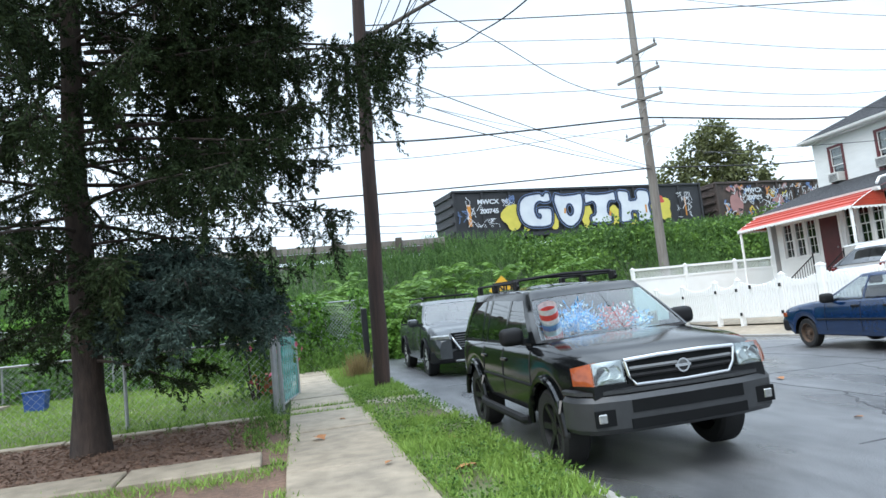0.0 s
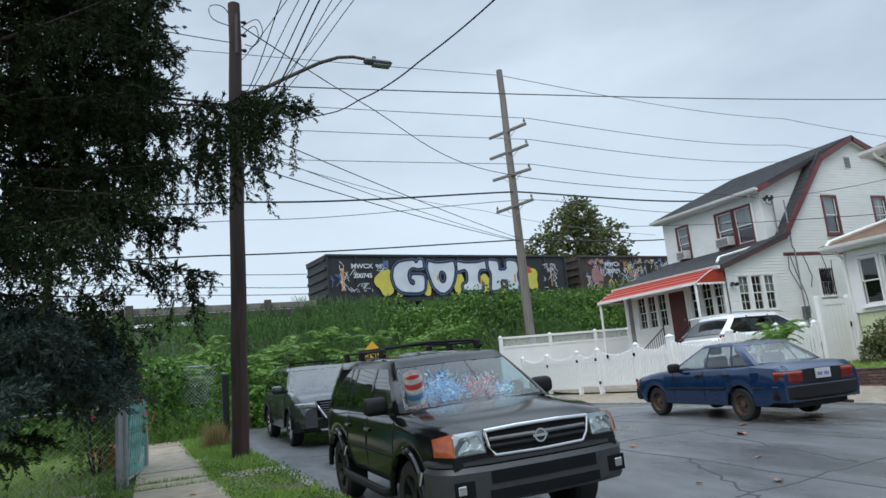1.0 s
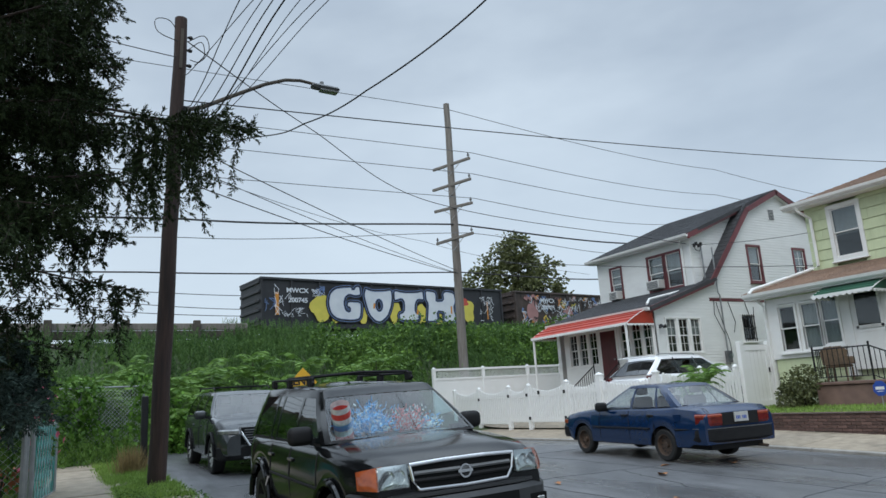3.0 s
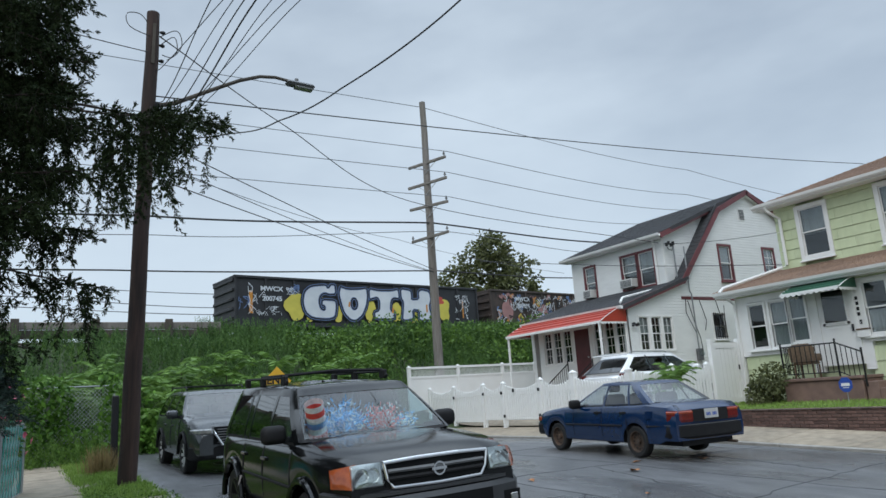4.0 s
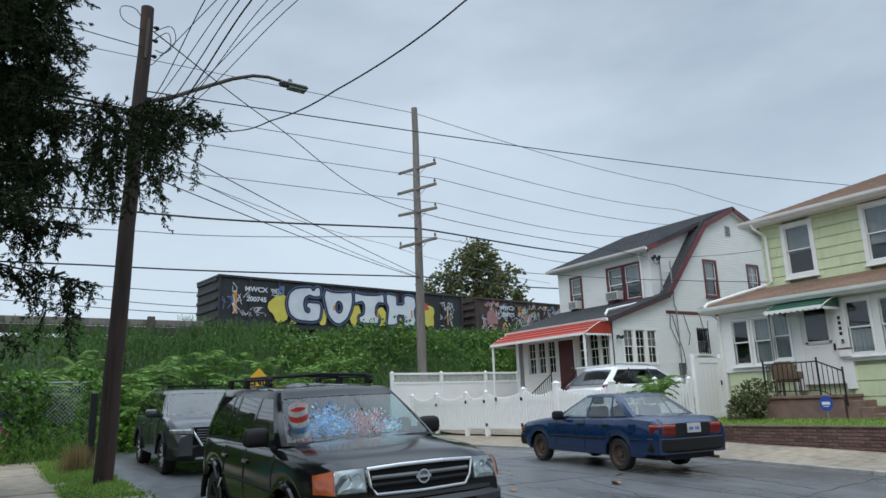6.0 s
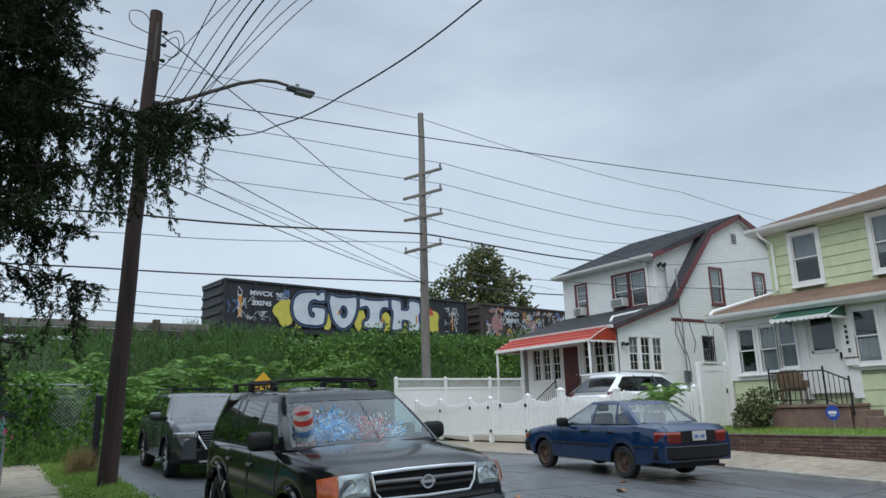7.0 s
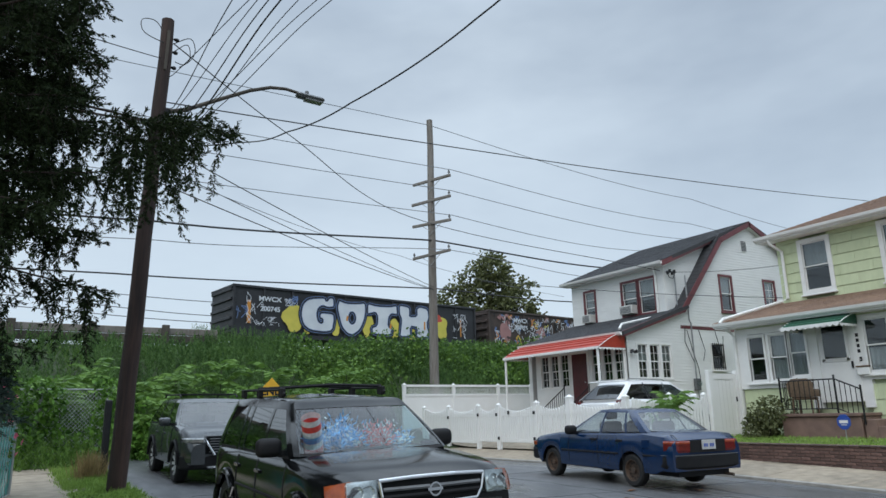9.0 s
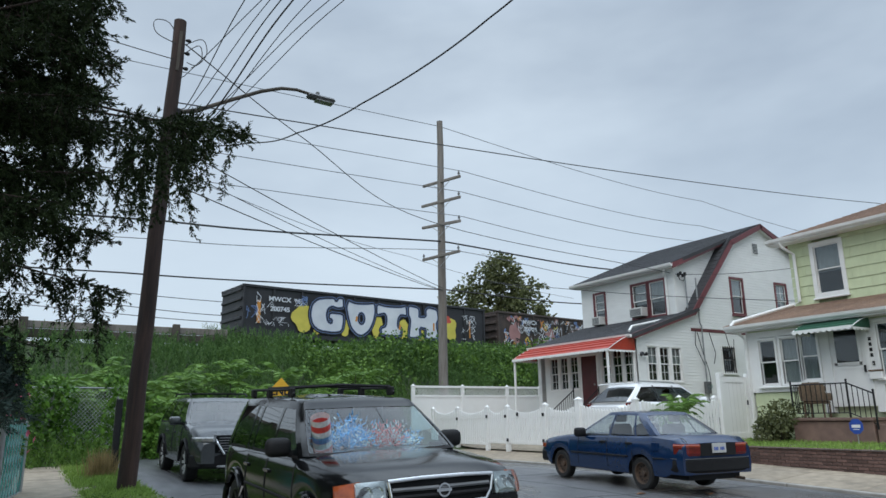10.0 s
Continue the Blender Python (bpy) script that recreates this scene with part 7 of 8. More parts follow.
def gondola(m, L, body, rust, label):
    """An open goods wagon: local x along, y across (side wall at y = 0), z from the rail."""
    g_ = thing("goods_wagon", m, label, "train wagon")
    H0, H1, Wd = 1.0, 3.45, 3.0
    part("side_wall", boxed(0, L, 0, 0.06, H0, H1), body, g_)
    part("side_wall", boxed(0, L, Wd - 0.06, Wd, H0, H1), body, g_)
    part("end_wall", boxed(0, 0.08, 0.06, Wd - 0.06, H0, H1), body, g_)
    part("end_wall", boxed(L - 0.08, L, 0.06, Wd - 0.06, H0, H1), body, g_)
    part("floor_pan", boxed(0.1, L - 0.1, 0.1, Wd - 0.1, H0, H0 + 0.15), rust, g_)
    for y in (-0.10, Wd - 0.06):
        part("top_chord", boxed(-0.05, L + 0.05, y, y + 0.16, H1, H1 + 0.14, bevel=0.015), body, g_)
        part("side_sill", boxed(0, L, y + 0.02, y + 0.14, H0 - 0.22, H0 + 0.02), body, g_)
    for x in (-0.05, L - 0.06):
        part("top_chord", boxed(x, x + 0.12, 0.06, Wd - 0.06, H1, H1 + 0.12), body, g_)
    n = 10
    for i in range(n + 1):
        x = lerp(0.06, L - 0.06, i / n)
        part("side_rib", boxed(x - 0.06, x + 0.06, -0.09, -0.001, H0, H1, bevel=0.012), body, g_)
    for i in range(5):
        z = lerp(H0 + 0.15, H1 - 0.2, i / 4)
        part("end_rib", boxed(-0.10, -0.001, 0.08, Wd - 0.08, z, z + 0.16, bevel=0.02), body, g_)
    for i in range(6):
        z = lerp(H0 + 0.0, H1 - 0.3, i / 5)
        part("ladder_rung", tubed([(-0.16, 0.1, z), (-0.16, 0.5, z)], 0.018, 6), M["wagonrust"], g_)
    part("coupler", boxed(-0.6, 0.0, Wd / 2 - 0.12, Wd / 2 + 0.12, 0.75, 1.0, bevel=0.03), rust, g_)
    part("coupler", boxed(L, L + 0.6, Wd / 2 - 0.12, Wd / 2 + 0.12, 0.75, 1.0, bevel=0.03), rust, g_)
    for bx_ in (2.2, L - 2.2):
        bg = part("bogie", boxed(bx_ - 1.3, bx_ + 1.3, 0.35, 0.55, 0.35, 0.7, bevel=0.04), rust, g_)
        for dx in (-0.9, 0.9):
            for y in (0.62, Wd - 0.75):
                bm = revolve(bmesh.new(), [(0.03, 0), (0.42, 0), (0.42, 0.12), (0.03, 0.12)], 20, True)
                bm.transform(Matrix.Translation((bx_ + dx, y, 0.43)) @ pose(0, 0, 0, 0, 0, 90))
                part("wheel", bm, rust, bg)
    return g_


def paint(g_, name, bm, material):
    return part(name, bm, material, g_)


TR = pose(10.15, 37.45, 5.25, 0, 0, 6.8)
GL_ = 17.4
w1 = gondola(TR, GL_, M["wagon"], M["wagonrust"], "black open goods wagon with large white and yellow graffiti lettering")
lettering("MWCX", 0.36, pose(2.12, -0.104, 2.88, 90), M["spraywhite"], w1, 0.012, 1.15)
lettering("200745", 0.36, pose(2.15, -0.104, 2.33, 90), M["spraywhite"], w1, 0.012, 1.1)
# yellow ground of the graffiti
for i, (cx, cz, rx, rz) in enumerate(((3.55, 1.95, 0.62, 0.78), (4.6, 1.75, 0.5, 0.6), (6.3, 1.6, 0.35, 0.5), (8.55, 1.9, 0.4, 0.75), (10.6, 1.75, 0.45, 0.6), (13.5, 1.9, 0.45, 0.8), (14.3, 2.0, 0.55, 0.72), (11.9, 1.5, 0.35, 0.4), (5.25, 2.2, 0.25, 0.4))):
    bm = bmesh.new()
    blob(bm, cx, cz, rx, rz, -0.1 - 0.0008 * i, i)
    paint(w1, "yellow_paint", bm, M["sprayyellow"])
bm = bmesh.new()
blob(bm, 13.95, 2.6, 0.42, 0.26, -0.109, 33)
paint(w1, "red_paint", bm, M["sprayred"])
for k, (x0, z0, x1, z1_, wd) in enumerate(((0.9, 1.5, 0.9, 2.75, 0.2), (7.05, 2.0, 7.1, 2.3, 0.12), (10.2, 1.7, 10.25, 2.0, 0.14), (12.9, 1.8, 12.9, 2.3, 0.12), (16.0, 1.5, 16.0, 2.7, 0.1))):
    bm = bmesh.new()
    ribbon(bm, [(x0, z0), (x1, z1_)], wd, -0.1015 if k in (0, 4) else -0.146)
    paint(w1, "orange_paint", bm, M["sprayorange"])
# letters: broad block shapes with wavering edges, outlined in black
GOTH = {
    "g": [(4.9, 3.22), (5.55, 3.28), (5.65, 3.05), (5.85, 3.32), (6.15, 3.3), (6.2, 2.75), (5.75, 2.68), (5.42, 2.78), (5.15, 2.62), (5.05, 2.25), (5.15, 1.85), (5.4, 1.75), (5.42, 2.0), (5.2, 2.05), (5.25, 2.4), (6.15, 2.38), (6.22, 2.0), (6.1, 1.35), (5.6, 1.22), (4.6, 1.28), (4.15, 1.6), (3.98, 2.2), (4.1, 2.8), (4.45, 3.12)],
    "o": [(6.5, 3.22), (7.0, 3.08), (7.8, 3.12), (8.35, 3.22), (8.42, 2.7), (8.3, 2.1), (8.0, 1.5), (7.5, 1.15), (7.1, 1.22), (6.7, 1.6), (6.5, 2.2), (6.36, 2.8), (6.5, 3.22)] + [(7.42 - 0.22 * math.sin(a), 2.2 + 0.34 * math.cos(a)) for a in span(0.5, 0.5 + 2 * math.pi, 12)],
    "t": [(8.5, 3.2), (9.2, 3.08), (10.2, 3.12), (10.72, 3.25), (10.78, 2.6), (10.3, 2.65), (10.1, 2.4), (10.05, 1.85), (10.35, 1.75), (10.3, 1.28), (8.9, 1.28), (8.8, 1.7), (9.2, 1.85), (9.25, 2.4), (9.1, 2.65), (8.75, 2.55), (8.5, 2.5)],
    "h": [(10.88, 3.3), (11.7, 3.2), (11.75, 2.8), (11.7, 2.6), (12.3, 2.65), (12.25, 3.1), (12.5, 3.3), (13.2, 3.2), (13.3, 2.6), (13.1, 2.2), (13.35, 1.3), (12.2, 1.22), (12.3, 1.9), (11.75, 1.95), (11.8, 1.3), (10.9, 1.22), (11.0, 1.9), (11.05, 2.4), (10.88, 2.7)],
}


def waver(poly):
    """Rounds a closed outline a little."""
    out = []
    for (x0, z0), (x1, z1_) in zip(poly, poly[1:] + poly[:1]):
        out += [(lerp(x0, x1, 0.2), lerp(z0, z1_, 0.2)), (lerp(x0, x1, 0.8), lerp(z0, z1_, 0.8))]
    return out


for li, (k, poly) in enumerate(GOTH.items()):
    rim = [waver(poly[:13]), waver(poly[13:])] if k == "o" else [waver(poly)]
    for ri, q in enumerate(rim):
        for nm, wd, y, col in (("letter_shade", 0.3, -0.122 - 0.002 * li, "sprayblack"), ("letter_glow", 0.16, -0.1365 - 0.0003 * li, "sprayblue"), ("letter_outline", 0.085, -0.142 - 0.0004 * li, "sprayblack")):
            bm = bmesh.new()
            ribbon(bm, q + q[:1], wd, y - 0.0001 * ri)
            paint(w1, nm, bm, M[col])
    bm = bmesh.new()
    bm.faces.new([bm.verts.new((p[0], -0.133 - 0.0002 * li, p[1])) for p in (poly if k == "o" else rim[0])])
    paint(w1, "letter_fill", bm, M["spraywhite"])


def scrawl(bm, x0, x1, z0, z1, y, rnd, n, w):
    """Loose hand-drawn marks that spell nothing."""
    for i in range(n):
        x, z = rnd.uniform(x0, x1), rnd.uniform(z0, z1)
        pts = [(x, z)]
        for j in range(rnd.randint(3, 6)):
            x = clamp(x + rnd.uniform(-0.28, 0.28), x0, x1)
            z = clamp(z + rnd.uniform(-0.35, 0.35), z0, z1)
            pts.append((x, z))
        ribbon(bm, pts, w, y - 0.00005 * i)


rnd = random.Random(12)
bm = bmesh.new()
scrawl(bm, 0.75, 1.75, 1.4, 3.2, -0.103, rnd, 12, 0.035)
scrawl(bm, 1.7, 2.7, 1.4, 1.9, -0.103, rnd, 8, 0.025)
scrawl(bm, 15.2, 16.6, 1.4, 3.0, -0.103, rnd, 14, 0.035)
scrawl(bm, 3.0, 3.8, 2.6, 3.0, -0.103, rnd, 5, 0.03)
tagged(paint(w1, "white_scrawl", bm, M["spraywhite"]), "thin white spray-paint scribbles", kind="stuff")
bm = bmesh.new()
scrawl(bm, 0.2, 0.8, 1.7, 2.4, -0.103, rnd, 6, 0.04)
scrawl(bm, 3.0, 3.8, 2.6, 3.2, -0.102, rnd, 5, 0.05)
tagged(paint(w1, "blue_scrawl", bm, M["sprayblue"]), "dark blue spray-paint scribbles", kind="stuff")
w2 = gondola(TR @ pose(GL_ + 1.25, 0, 0), GL_, M["wagonrust"], M["wagonrust"], "rusty dark open goods wagon covered in many-coloured graffiti")
lettering("MWCX", 0.42, pose(3.15, -0.115, 2.95, 90), M["spraywhite"], w2, 0.012, 1.1)
lettering("200985", 0.42, pose(3.15, -0.115, 2.45, 90), M["spraywhite"], w2, 0.012, 1.05)
for k, (col, n, wd) in enumerate((("spraypink", 34, 0.2), ("sprayblue", 30, 0.14), ("sprayorange", 14, 0.1), ("sprayyellow", 12, 0.07), ("spraywhite", 130, 0.045), ("sprayblack", 60, 0.09))):
    bm = bmesh.new()
    if k == 0:
        blob(bm, 1.6, 2.1, 0.55, 0.8, -0.0985, 77)
        blob(bm, 5.2, 1.9, 0.5, 0.7, -0.0985, 78)
    scrawl(bm, 0.5, GL_ - 0.5, 1.15, 3.3, -0.1 - 0.0035 * k, rnd, n, wd)
    tagged(paint(w2, "graffiti_stroke", bm, M[col]), "dense scribbles of spray paint", kind="stuff")
w3 = gondola(TR @ pose(2 * GL_ + 2.5, 0, 0), GL_, M["wagonrust"], M["wagonrust"], "rusty dark open goods wagon further along the train")
track = thing("railway_track", TR, "rails on ballast along the top of the bank", "railway", kind="structure")
for y in (0.78, 2.22):
    part("rail", boxed(-60, 80, y - 0.035, y + 0.035, -0.16, 0.0), M["wagonrust"], track)
part("ballast_bed", prismed([(-0.9, -0.5), (3.9, -0.5), (3.1, -0.165), (-0.1, -0.165)], -60, 80, "x"), M["ballast"], track)
# old timber guard along the bank's edge
tb = thing("timber_guard", pose(0, 34.2, 5.0), "weathered timber guard wall with posts along the bank top", "guard wall")
part("guard_beam", boxed(-30, 8.6, -0.12, 0.12, 0.15, 0.52, bevel=0.02), M["timber"], tb)
part("guard_beam", boxed(-30, 8.6, -0.10, 0.10, 0.55, 0.86, bevel=0.02), M["greywood"], tb)
for x in (-9.2, -6.1, -3.0, 0.1, 3.15, 6.2):
    part("guard_post", boxed(x - 0.16, x + 0.16, -0.34, -0.121, -0.4, 0.98, bevel=0.02), M["timber"], tb)

# ---- behind the lawn, by the neighbour's yard ----
bn = thing("recycling_bin", pose(-5.5, 18.0, road_z(-5.5, 18) + 0.05), "blue plastic recycling bin on the lawn's far side", "bin")
part("bin_body", prismed([(-0.2, 0), (0.2, 0), (0.24, 0.42), (-0.24, 0.42)], -0.18, 0.18, "y"), M["binblue"], bn)
part("bin_rim", boxed(-0.26, 0.26, -0.2, 0.2, 0.42, 0.46, bevel=0.015), M["binblue"], bn)
railing("white_railing", [(-6.2, 17.5, 0.5), (-9.5, 17.5, 0.5)], 1.25, "white iron yard railing beside pale steps", 0.11, M["trim"])
nst = thing("side_steps", pose(-6.6, 19.0, 0.5), "pale concrete steps in the neighbour's yard", "steps")
for i in range(4):
    part("step", boxed(-3.0, 0.0 + 0.28 * (3 - i) - 0.8, -0.6, 0.6, 0.17 * i - 0.1, 0.17 * (i + 1), bevel=0.01), M["concrete"], nst)
tp = thing("flower_pot", pose(-0.35, 15.4, road_z(0, 15.4) + 0.05), "terracotta pot at the foot of the rose", "flower pot")
part("pot", tubed([(0, 0, 0), (0, 0, 0.36), (0, 0, 0.36), (0, 0, 0.44)], [0.17, 0.24, 0.27, 0.27], 16), M["terracotta"], tp)


# ---- plants ----
rng = np.random.default_rng(7)


def unit(v):
    return v / np.maximum(np.linalg.norm(v, axis=-1, keepdims=True), 1e-9)


def kites(P, D, L, Wd, droop=0.0):
    """Leaves: a kite at each P along D, length L, width Wd, turned at random about its length."""
    n = len(P)
    D = unit(D)
    R = unit(rng.normal(size=(n, 3)))
    S = unit(np.cross(D, R))
    L = np.broadcast_to(L, n)[:, None]
    Wd = np.broadcast_to(Wd, n)[:, None]
    mid = P + D * L * 0.45
    tip = P + D * L
    tip[:, 2] -= droop * L[:, 0]
    V = np.stack([P, mid + S * Wd / 2, tip, mid - S * Wd / 2], axis=1).reshape(-1, 3)
    F = np.arange(4 * n).reshape(n, 4)
    return V, F


def merge(parts):
    V, F, o = [], [], 0
    for v, f in parts:
        V.append(v)
        F.append(f + o)
        o += len(v)
    return np.concatenate(V), np.concatenate(F)


road_v = np.vectorize(road_z)
land_v = np.vectorize(land_z)


def stuff(name, parts, material, label, category):
    V, F = merge(parts)
    ob = mesh_np(name, V, F, material)
    return tagged(ob, label, category, kind="stuff")


def blades(xy, z, h, w, lean=0.35):
    n = len(xy)
    P = np.c_[xy, z]
    D = np.c_[rng.normal(0, lean, (n, 2)), np.ones(n)]
    return kites(P, D, h * rng.uniform(0.5, 1.25, n), w)


def weeds(xy, h0, h1, leaves, size, spread=0.13):
    """Upright leafy stalks."""
    n = len(xy)
    z = land_v(xy[:, 0], xy[:, 1])
    H = rng.uniform(h0, h1, n)
    lean = rng.normal(0, 0.14, (n, 2))
    t = np.tile((np.arange(leaves) + 0.6) / leaves, (n, 1)) ** 0.85
    P = np.stack([xy[:, None, 0] + lean[:, None, 0] * t * H[:, None], xy[:, None, 1] + lean[:, None, 1] * t * H[:, None], z[:, None] + t * H[:, None]], axis=-1).reshape(-1, 3)
    m = len(P)
    a = rng.uniform(0, 2 * np.pi, m)
    tt = t.reshape(-1)
    D = np.c_[np.cos(a), np.sin(a), rng.uniform(0.5, 1.5, m) + 1.0 * tt]
    return kites(P, D, size * rng.uniform(0.6, 1.3, m) * (1.15 - 0.55 * tt), size * 0.14 * rng.uniform(0.7, 1.3, m), 0.12)


def patchy(n, x0, x1, y0, y1, f, thr, seed):
    """Places strewn over a plan rectangle, thicker in patches."""
    r = np.random.default_rng(seed)
    out = []
    while sum(len(o) for o in out) < n:
        q = np.c_[r.uniform(x0, x1, n), r.uniform(y0, y1, n)]
        v = np.array([noise.noise((p[0] * f, p[1] * f, seed)) for p in q])
        out.append(q[v + r.uniform(-0.35, 0.35, n) > thr])
    return np.concatenate(out)[:n]


# the bank: mugwort and tall weeds over all, greener shrubs and vines in drifts
base_xy = patchy(9500, -22, 32, 23.0, 34.2, 0.3, -0.45, 1)
base_xy = base_xy[~((base_xy[:, 0] > 12.2) & (base_xy[:, 1] < 26.0))]
low_ = (base_xy[:, 1] > 31.0)
stuff("bank_weeds", [weeds(base_xy[~low_], 0.6, 1.5, 34, 0.23), weeds(base_xy[low_], 0.45, 1.05, 30, 0.21)], M["g_mug"], "tall feathery grey-green weeds covering the railway bank", "weeds")
tall = patchy(1500, 3.5, 30, 32.5, 36.3, 0.4, -0.2, 2)
stuff("tall_weeds", [weeds(tall, 0.25, 0.6, 26, 0.18), weeds(patchy(420, 7.6, 12.5, 33.2, 36.2, 0.4, -0.3, 4), 0.7, 1.45, 34, 0.19), weeds(patchy(700, 12, 27, 33.6, 36.4, 0.4, -0.3, 14), 0.45, 0.95, 28, 0.19)], M["g_mug"], "taller plumed weeds along the bank top before the train", "weeds")
stuff("low_weeds", [weeds((lambda q: q[~((q[:, 0] > 12.2) & (q[:, 1] < 26.0))])(patchy(2600, -26, 30, 22.0, 33.0, 0.5, 0.05, 3)), 0.4, 0.85, 24, 0.22)], M["g_weed"], "bright green low weeds on the bank", "weeds")


def bush(cx, cy, cz, rx, ry, rz, n, size, seed, wide=0.75):
    """Leaf cloud on an uneven shell made of several lobes."""
    r = np.random.default_rng(seed)
    k = max(5, int(7 * (rx + ry)))
    lobes = np.c_[r.uniform(-0.62, 0.62, k) * rx, r.uniform(-0.62, 0.62, k) * ry, r.uniform(0.1, 0.75, k) * rz]
    li = r.integers(0, k, n)
    d = unit(r.normal(size=(n, 3)))
    rad = r.uniform(0.5, 1.0, n)[:, None] ** 0.4
    P = np.array([cx, cy, cz]) + lobes[li] + d * rad * np.array([rx, ry, rz]) * 0.42
    D = d * 0.8 + r.normal(0, 0.5, (n, 3)) + np.array([0, 0, -0.15])
    return kites(P, D, size * r.uniform(0.6, 1.3, n), size * wide * r.uniform(0.7, 1.2, n), 0.2)


vine = []
r_ = np.random.default_rng(11)
for i in range(46):
    x = r_.uniform(-9, 11.3)
    y = r_.uniform(21.2, 24.6) + (0.8 if 2.4 < x < 12.6 else 0)
    s = r_.uniform(0.6, 1.3)
    vine.append(bush(x, y, land_z(x, y) - 0.1, 1.15 * s, 0.8 * s, 1.35 * s, int(620 * s), 0.15, 100 + i))
stuff("vine_tangle", vine, M["g_vine"], "tangle of bright broad-leaved vines at the street end", "vines")
shr = []
for i in range(40):
    x = r_.uniform(11, 36)
    y = r_.uniform(26.8, 32.0)
    s = r_.uniform(0.7, 1.5)
    shr.append(bush(x, y, land_z(x, y) - 0.1, 1.3 * s, 1.1 * s, 1.35 * s, int(650 * s), 0.19, 200 + i))
stuff("bank_shrubs", shr, M["g_weed"], "rounded green shrubs on the bank behind the white fence", "shrubs")
# leaves over the chain-link fence
q = np.c_[rng.uniform(-7.5, 2.6, 9000), rng.normal(20.5, 0.18, 9000)]
z = road_v(q[:, 0], q[:, 1]) + 2.25 * rng.uniform(0, 1, 9000) ** 0.8
keep = np.array([noise.noise((a * 0.9, c * 1.1, 5)) for (a, b), c in zip(q, z)]) > -0.22
P = np.c_[q, z][keep]
stuff("fence_vines", [kites(P, rng.normal(0, 1, P.shape) + np.array([0, -0.6, -0.2]), 0.14 * rng.uniform(0.6, 1.3, len(P)), 0.1, 0.2)], M["g_vine"], "green vines climbing through the chain-link fence", "vines")
stuff("roadside_weeds", [weeds(np.c_[rng.uniform(-3, 2.3, 420), rng.uniform(18.8, 20.4, 420)], 0.3, 0.9, 16, 0.16), weeds(np.c_[rng.uniform(2.3, 12.5, 700), rng.uniform(22.2, 23.8, 700)], 0.3, 1.0, 18, 0.18)], M["g_weed"], "weeds along the foot of the fence and road end", "weeds")


def fronds(x, y, z, n, L, seed):
    """Long pinnate leaves that arch from one stem."""
    r = np.random.default_rng(seed)
    Vs = []
    for i in range(n):
        a = 2 * math.pi * (i + r.uniform(-0.2, 0.2)) / n
        up = r.uniform(0.5, 1.3)
        l = L * r.uniform(0.75, 1.15)
        k = 16
        t = np.linspace(0.12, 1, k)
        cx = np.cos(a) * l * t * 0.85
        cy = np.sin(a) * l * t * 0.85
        cz = l * (up * t - 0.75 * t * t)
        C = np.array([x, y, z]) + np.c_[cx, cy, cz]
        side = np.array([-math.sin(a), math.cos(a), 0])
        for s in (-1, 1):
            D = side * s + np.c_[np.full(k, math.cos(a) * 0.35), np.full(k, math.sin(a) * 0.35), np.full(k, -0.25)]
            Vs.append(kites(C.copy(), D, 0.27 * l * (1.1 - 0.5 * np.abs(t - 0.4)), 0.065 * l / 0.9))
    return Vs


for i, (x, y, h, L, n) in enumerate(((0.4, 22.6, 1.3, 1.2, 9), (-0.9, 22.4, 1.1, 1.1, 8), (1.5, 23.0, 1.5, 1.15, 8), (3.6, 24.2, 1.5, 1.2, 9), (5.0, 25.0, 1.6, 1.2, 9), (6.7, 25.8, 1.7, 1.1, 9), (8.6, 25.6, 1.6, 1.2, 9),
                                     (10.3, 25.4, 1.2, 1.1, 8), (2.6, 25.6, 1.5, 1.1, 8), (-2.6, 23.4, 1.2, 1.1, 8), (-4.6, 23.2, 1.3, 1.1, 8), (11.8, 26.2, 1.5, 1.1, 8), (4.2, 22.9, 1.0, 1.0, 8), (7.4, 23.9, 1.3, 1.0, 8))):
    z = land_z(x, y)
    h, L = h + 0.35, L * 1.2
    a = thing("ailanthus_sapling", pose(x, y, z), "young ailanthus with long feathery arching leaves", "sapling", "saplings on the bank")
    part("stem", tubed([(0, 0, -0.1), (0.02, 0.0, h * 0.5), (0, 0.02, h + 0.1)], [0.03, 0.022, 0.012], 6), M["bark"], a)
    V, F = merge(fronds(0, 0, h * 0.75, n, L, 300 + i) + fronds(0, 0, h, n - 3, L * 0.8, 340 + i))
    mesh_np("frond", V, F, M["g_ail"], a)

# grass
def strew(n, x0, x1, y0, y1, seed, thr=-0.25, f=1.3):
    return patchy(n, x0, x1, y0, y1, f, thr, seed)


vg = strew(24000, 1.16, 2.22, 3.5, 19.5, 21, 0.0, 1.8)
vg = vg[~((vg[:, 0] > 1.26) & (vg[:, 1] > 9.55) & (vg[:, 1] < 12.0) & (rng.random(len(vg)) < 0.9))]
stuff("verge_grass", [blades(vg, road_v(vg[:, 0], vg[:, 1]) + 0.065, 0.13, 0.014, 0.55)], M["g_grass"], "ragged green grass and weeds on the verge", "grass")
cl = strew(5000, 1.12, 2.26, 4.5, 13.0, 22, 0.05)
P = np.c_[cl, road_v(cl[:, 0], cl[:, 1]) + 0.08 + rng.uniform(0, 0.12, len(cl))]
stuff("verge_clover", [kites(P, np.c_[rng.normal(0, 1, (len(P), 2)), rng.uniform(-0.1, 0.6, len(P))], 0.036 * rng.uniform(0.6, 1.4, len(P)), 0.024)], M["g_weed"], "broad-leaved clover and plantain in the verge", "weeds")
lg = strew(34000, -9, -0.28, 11.9, 20.2, 23, -0.45)
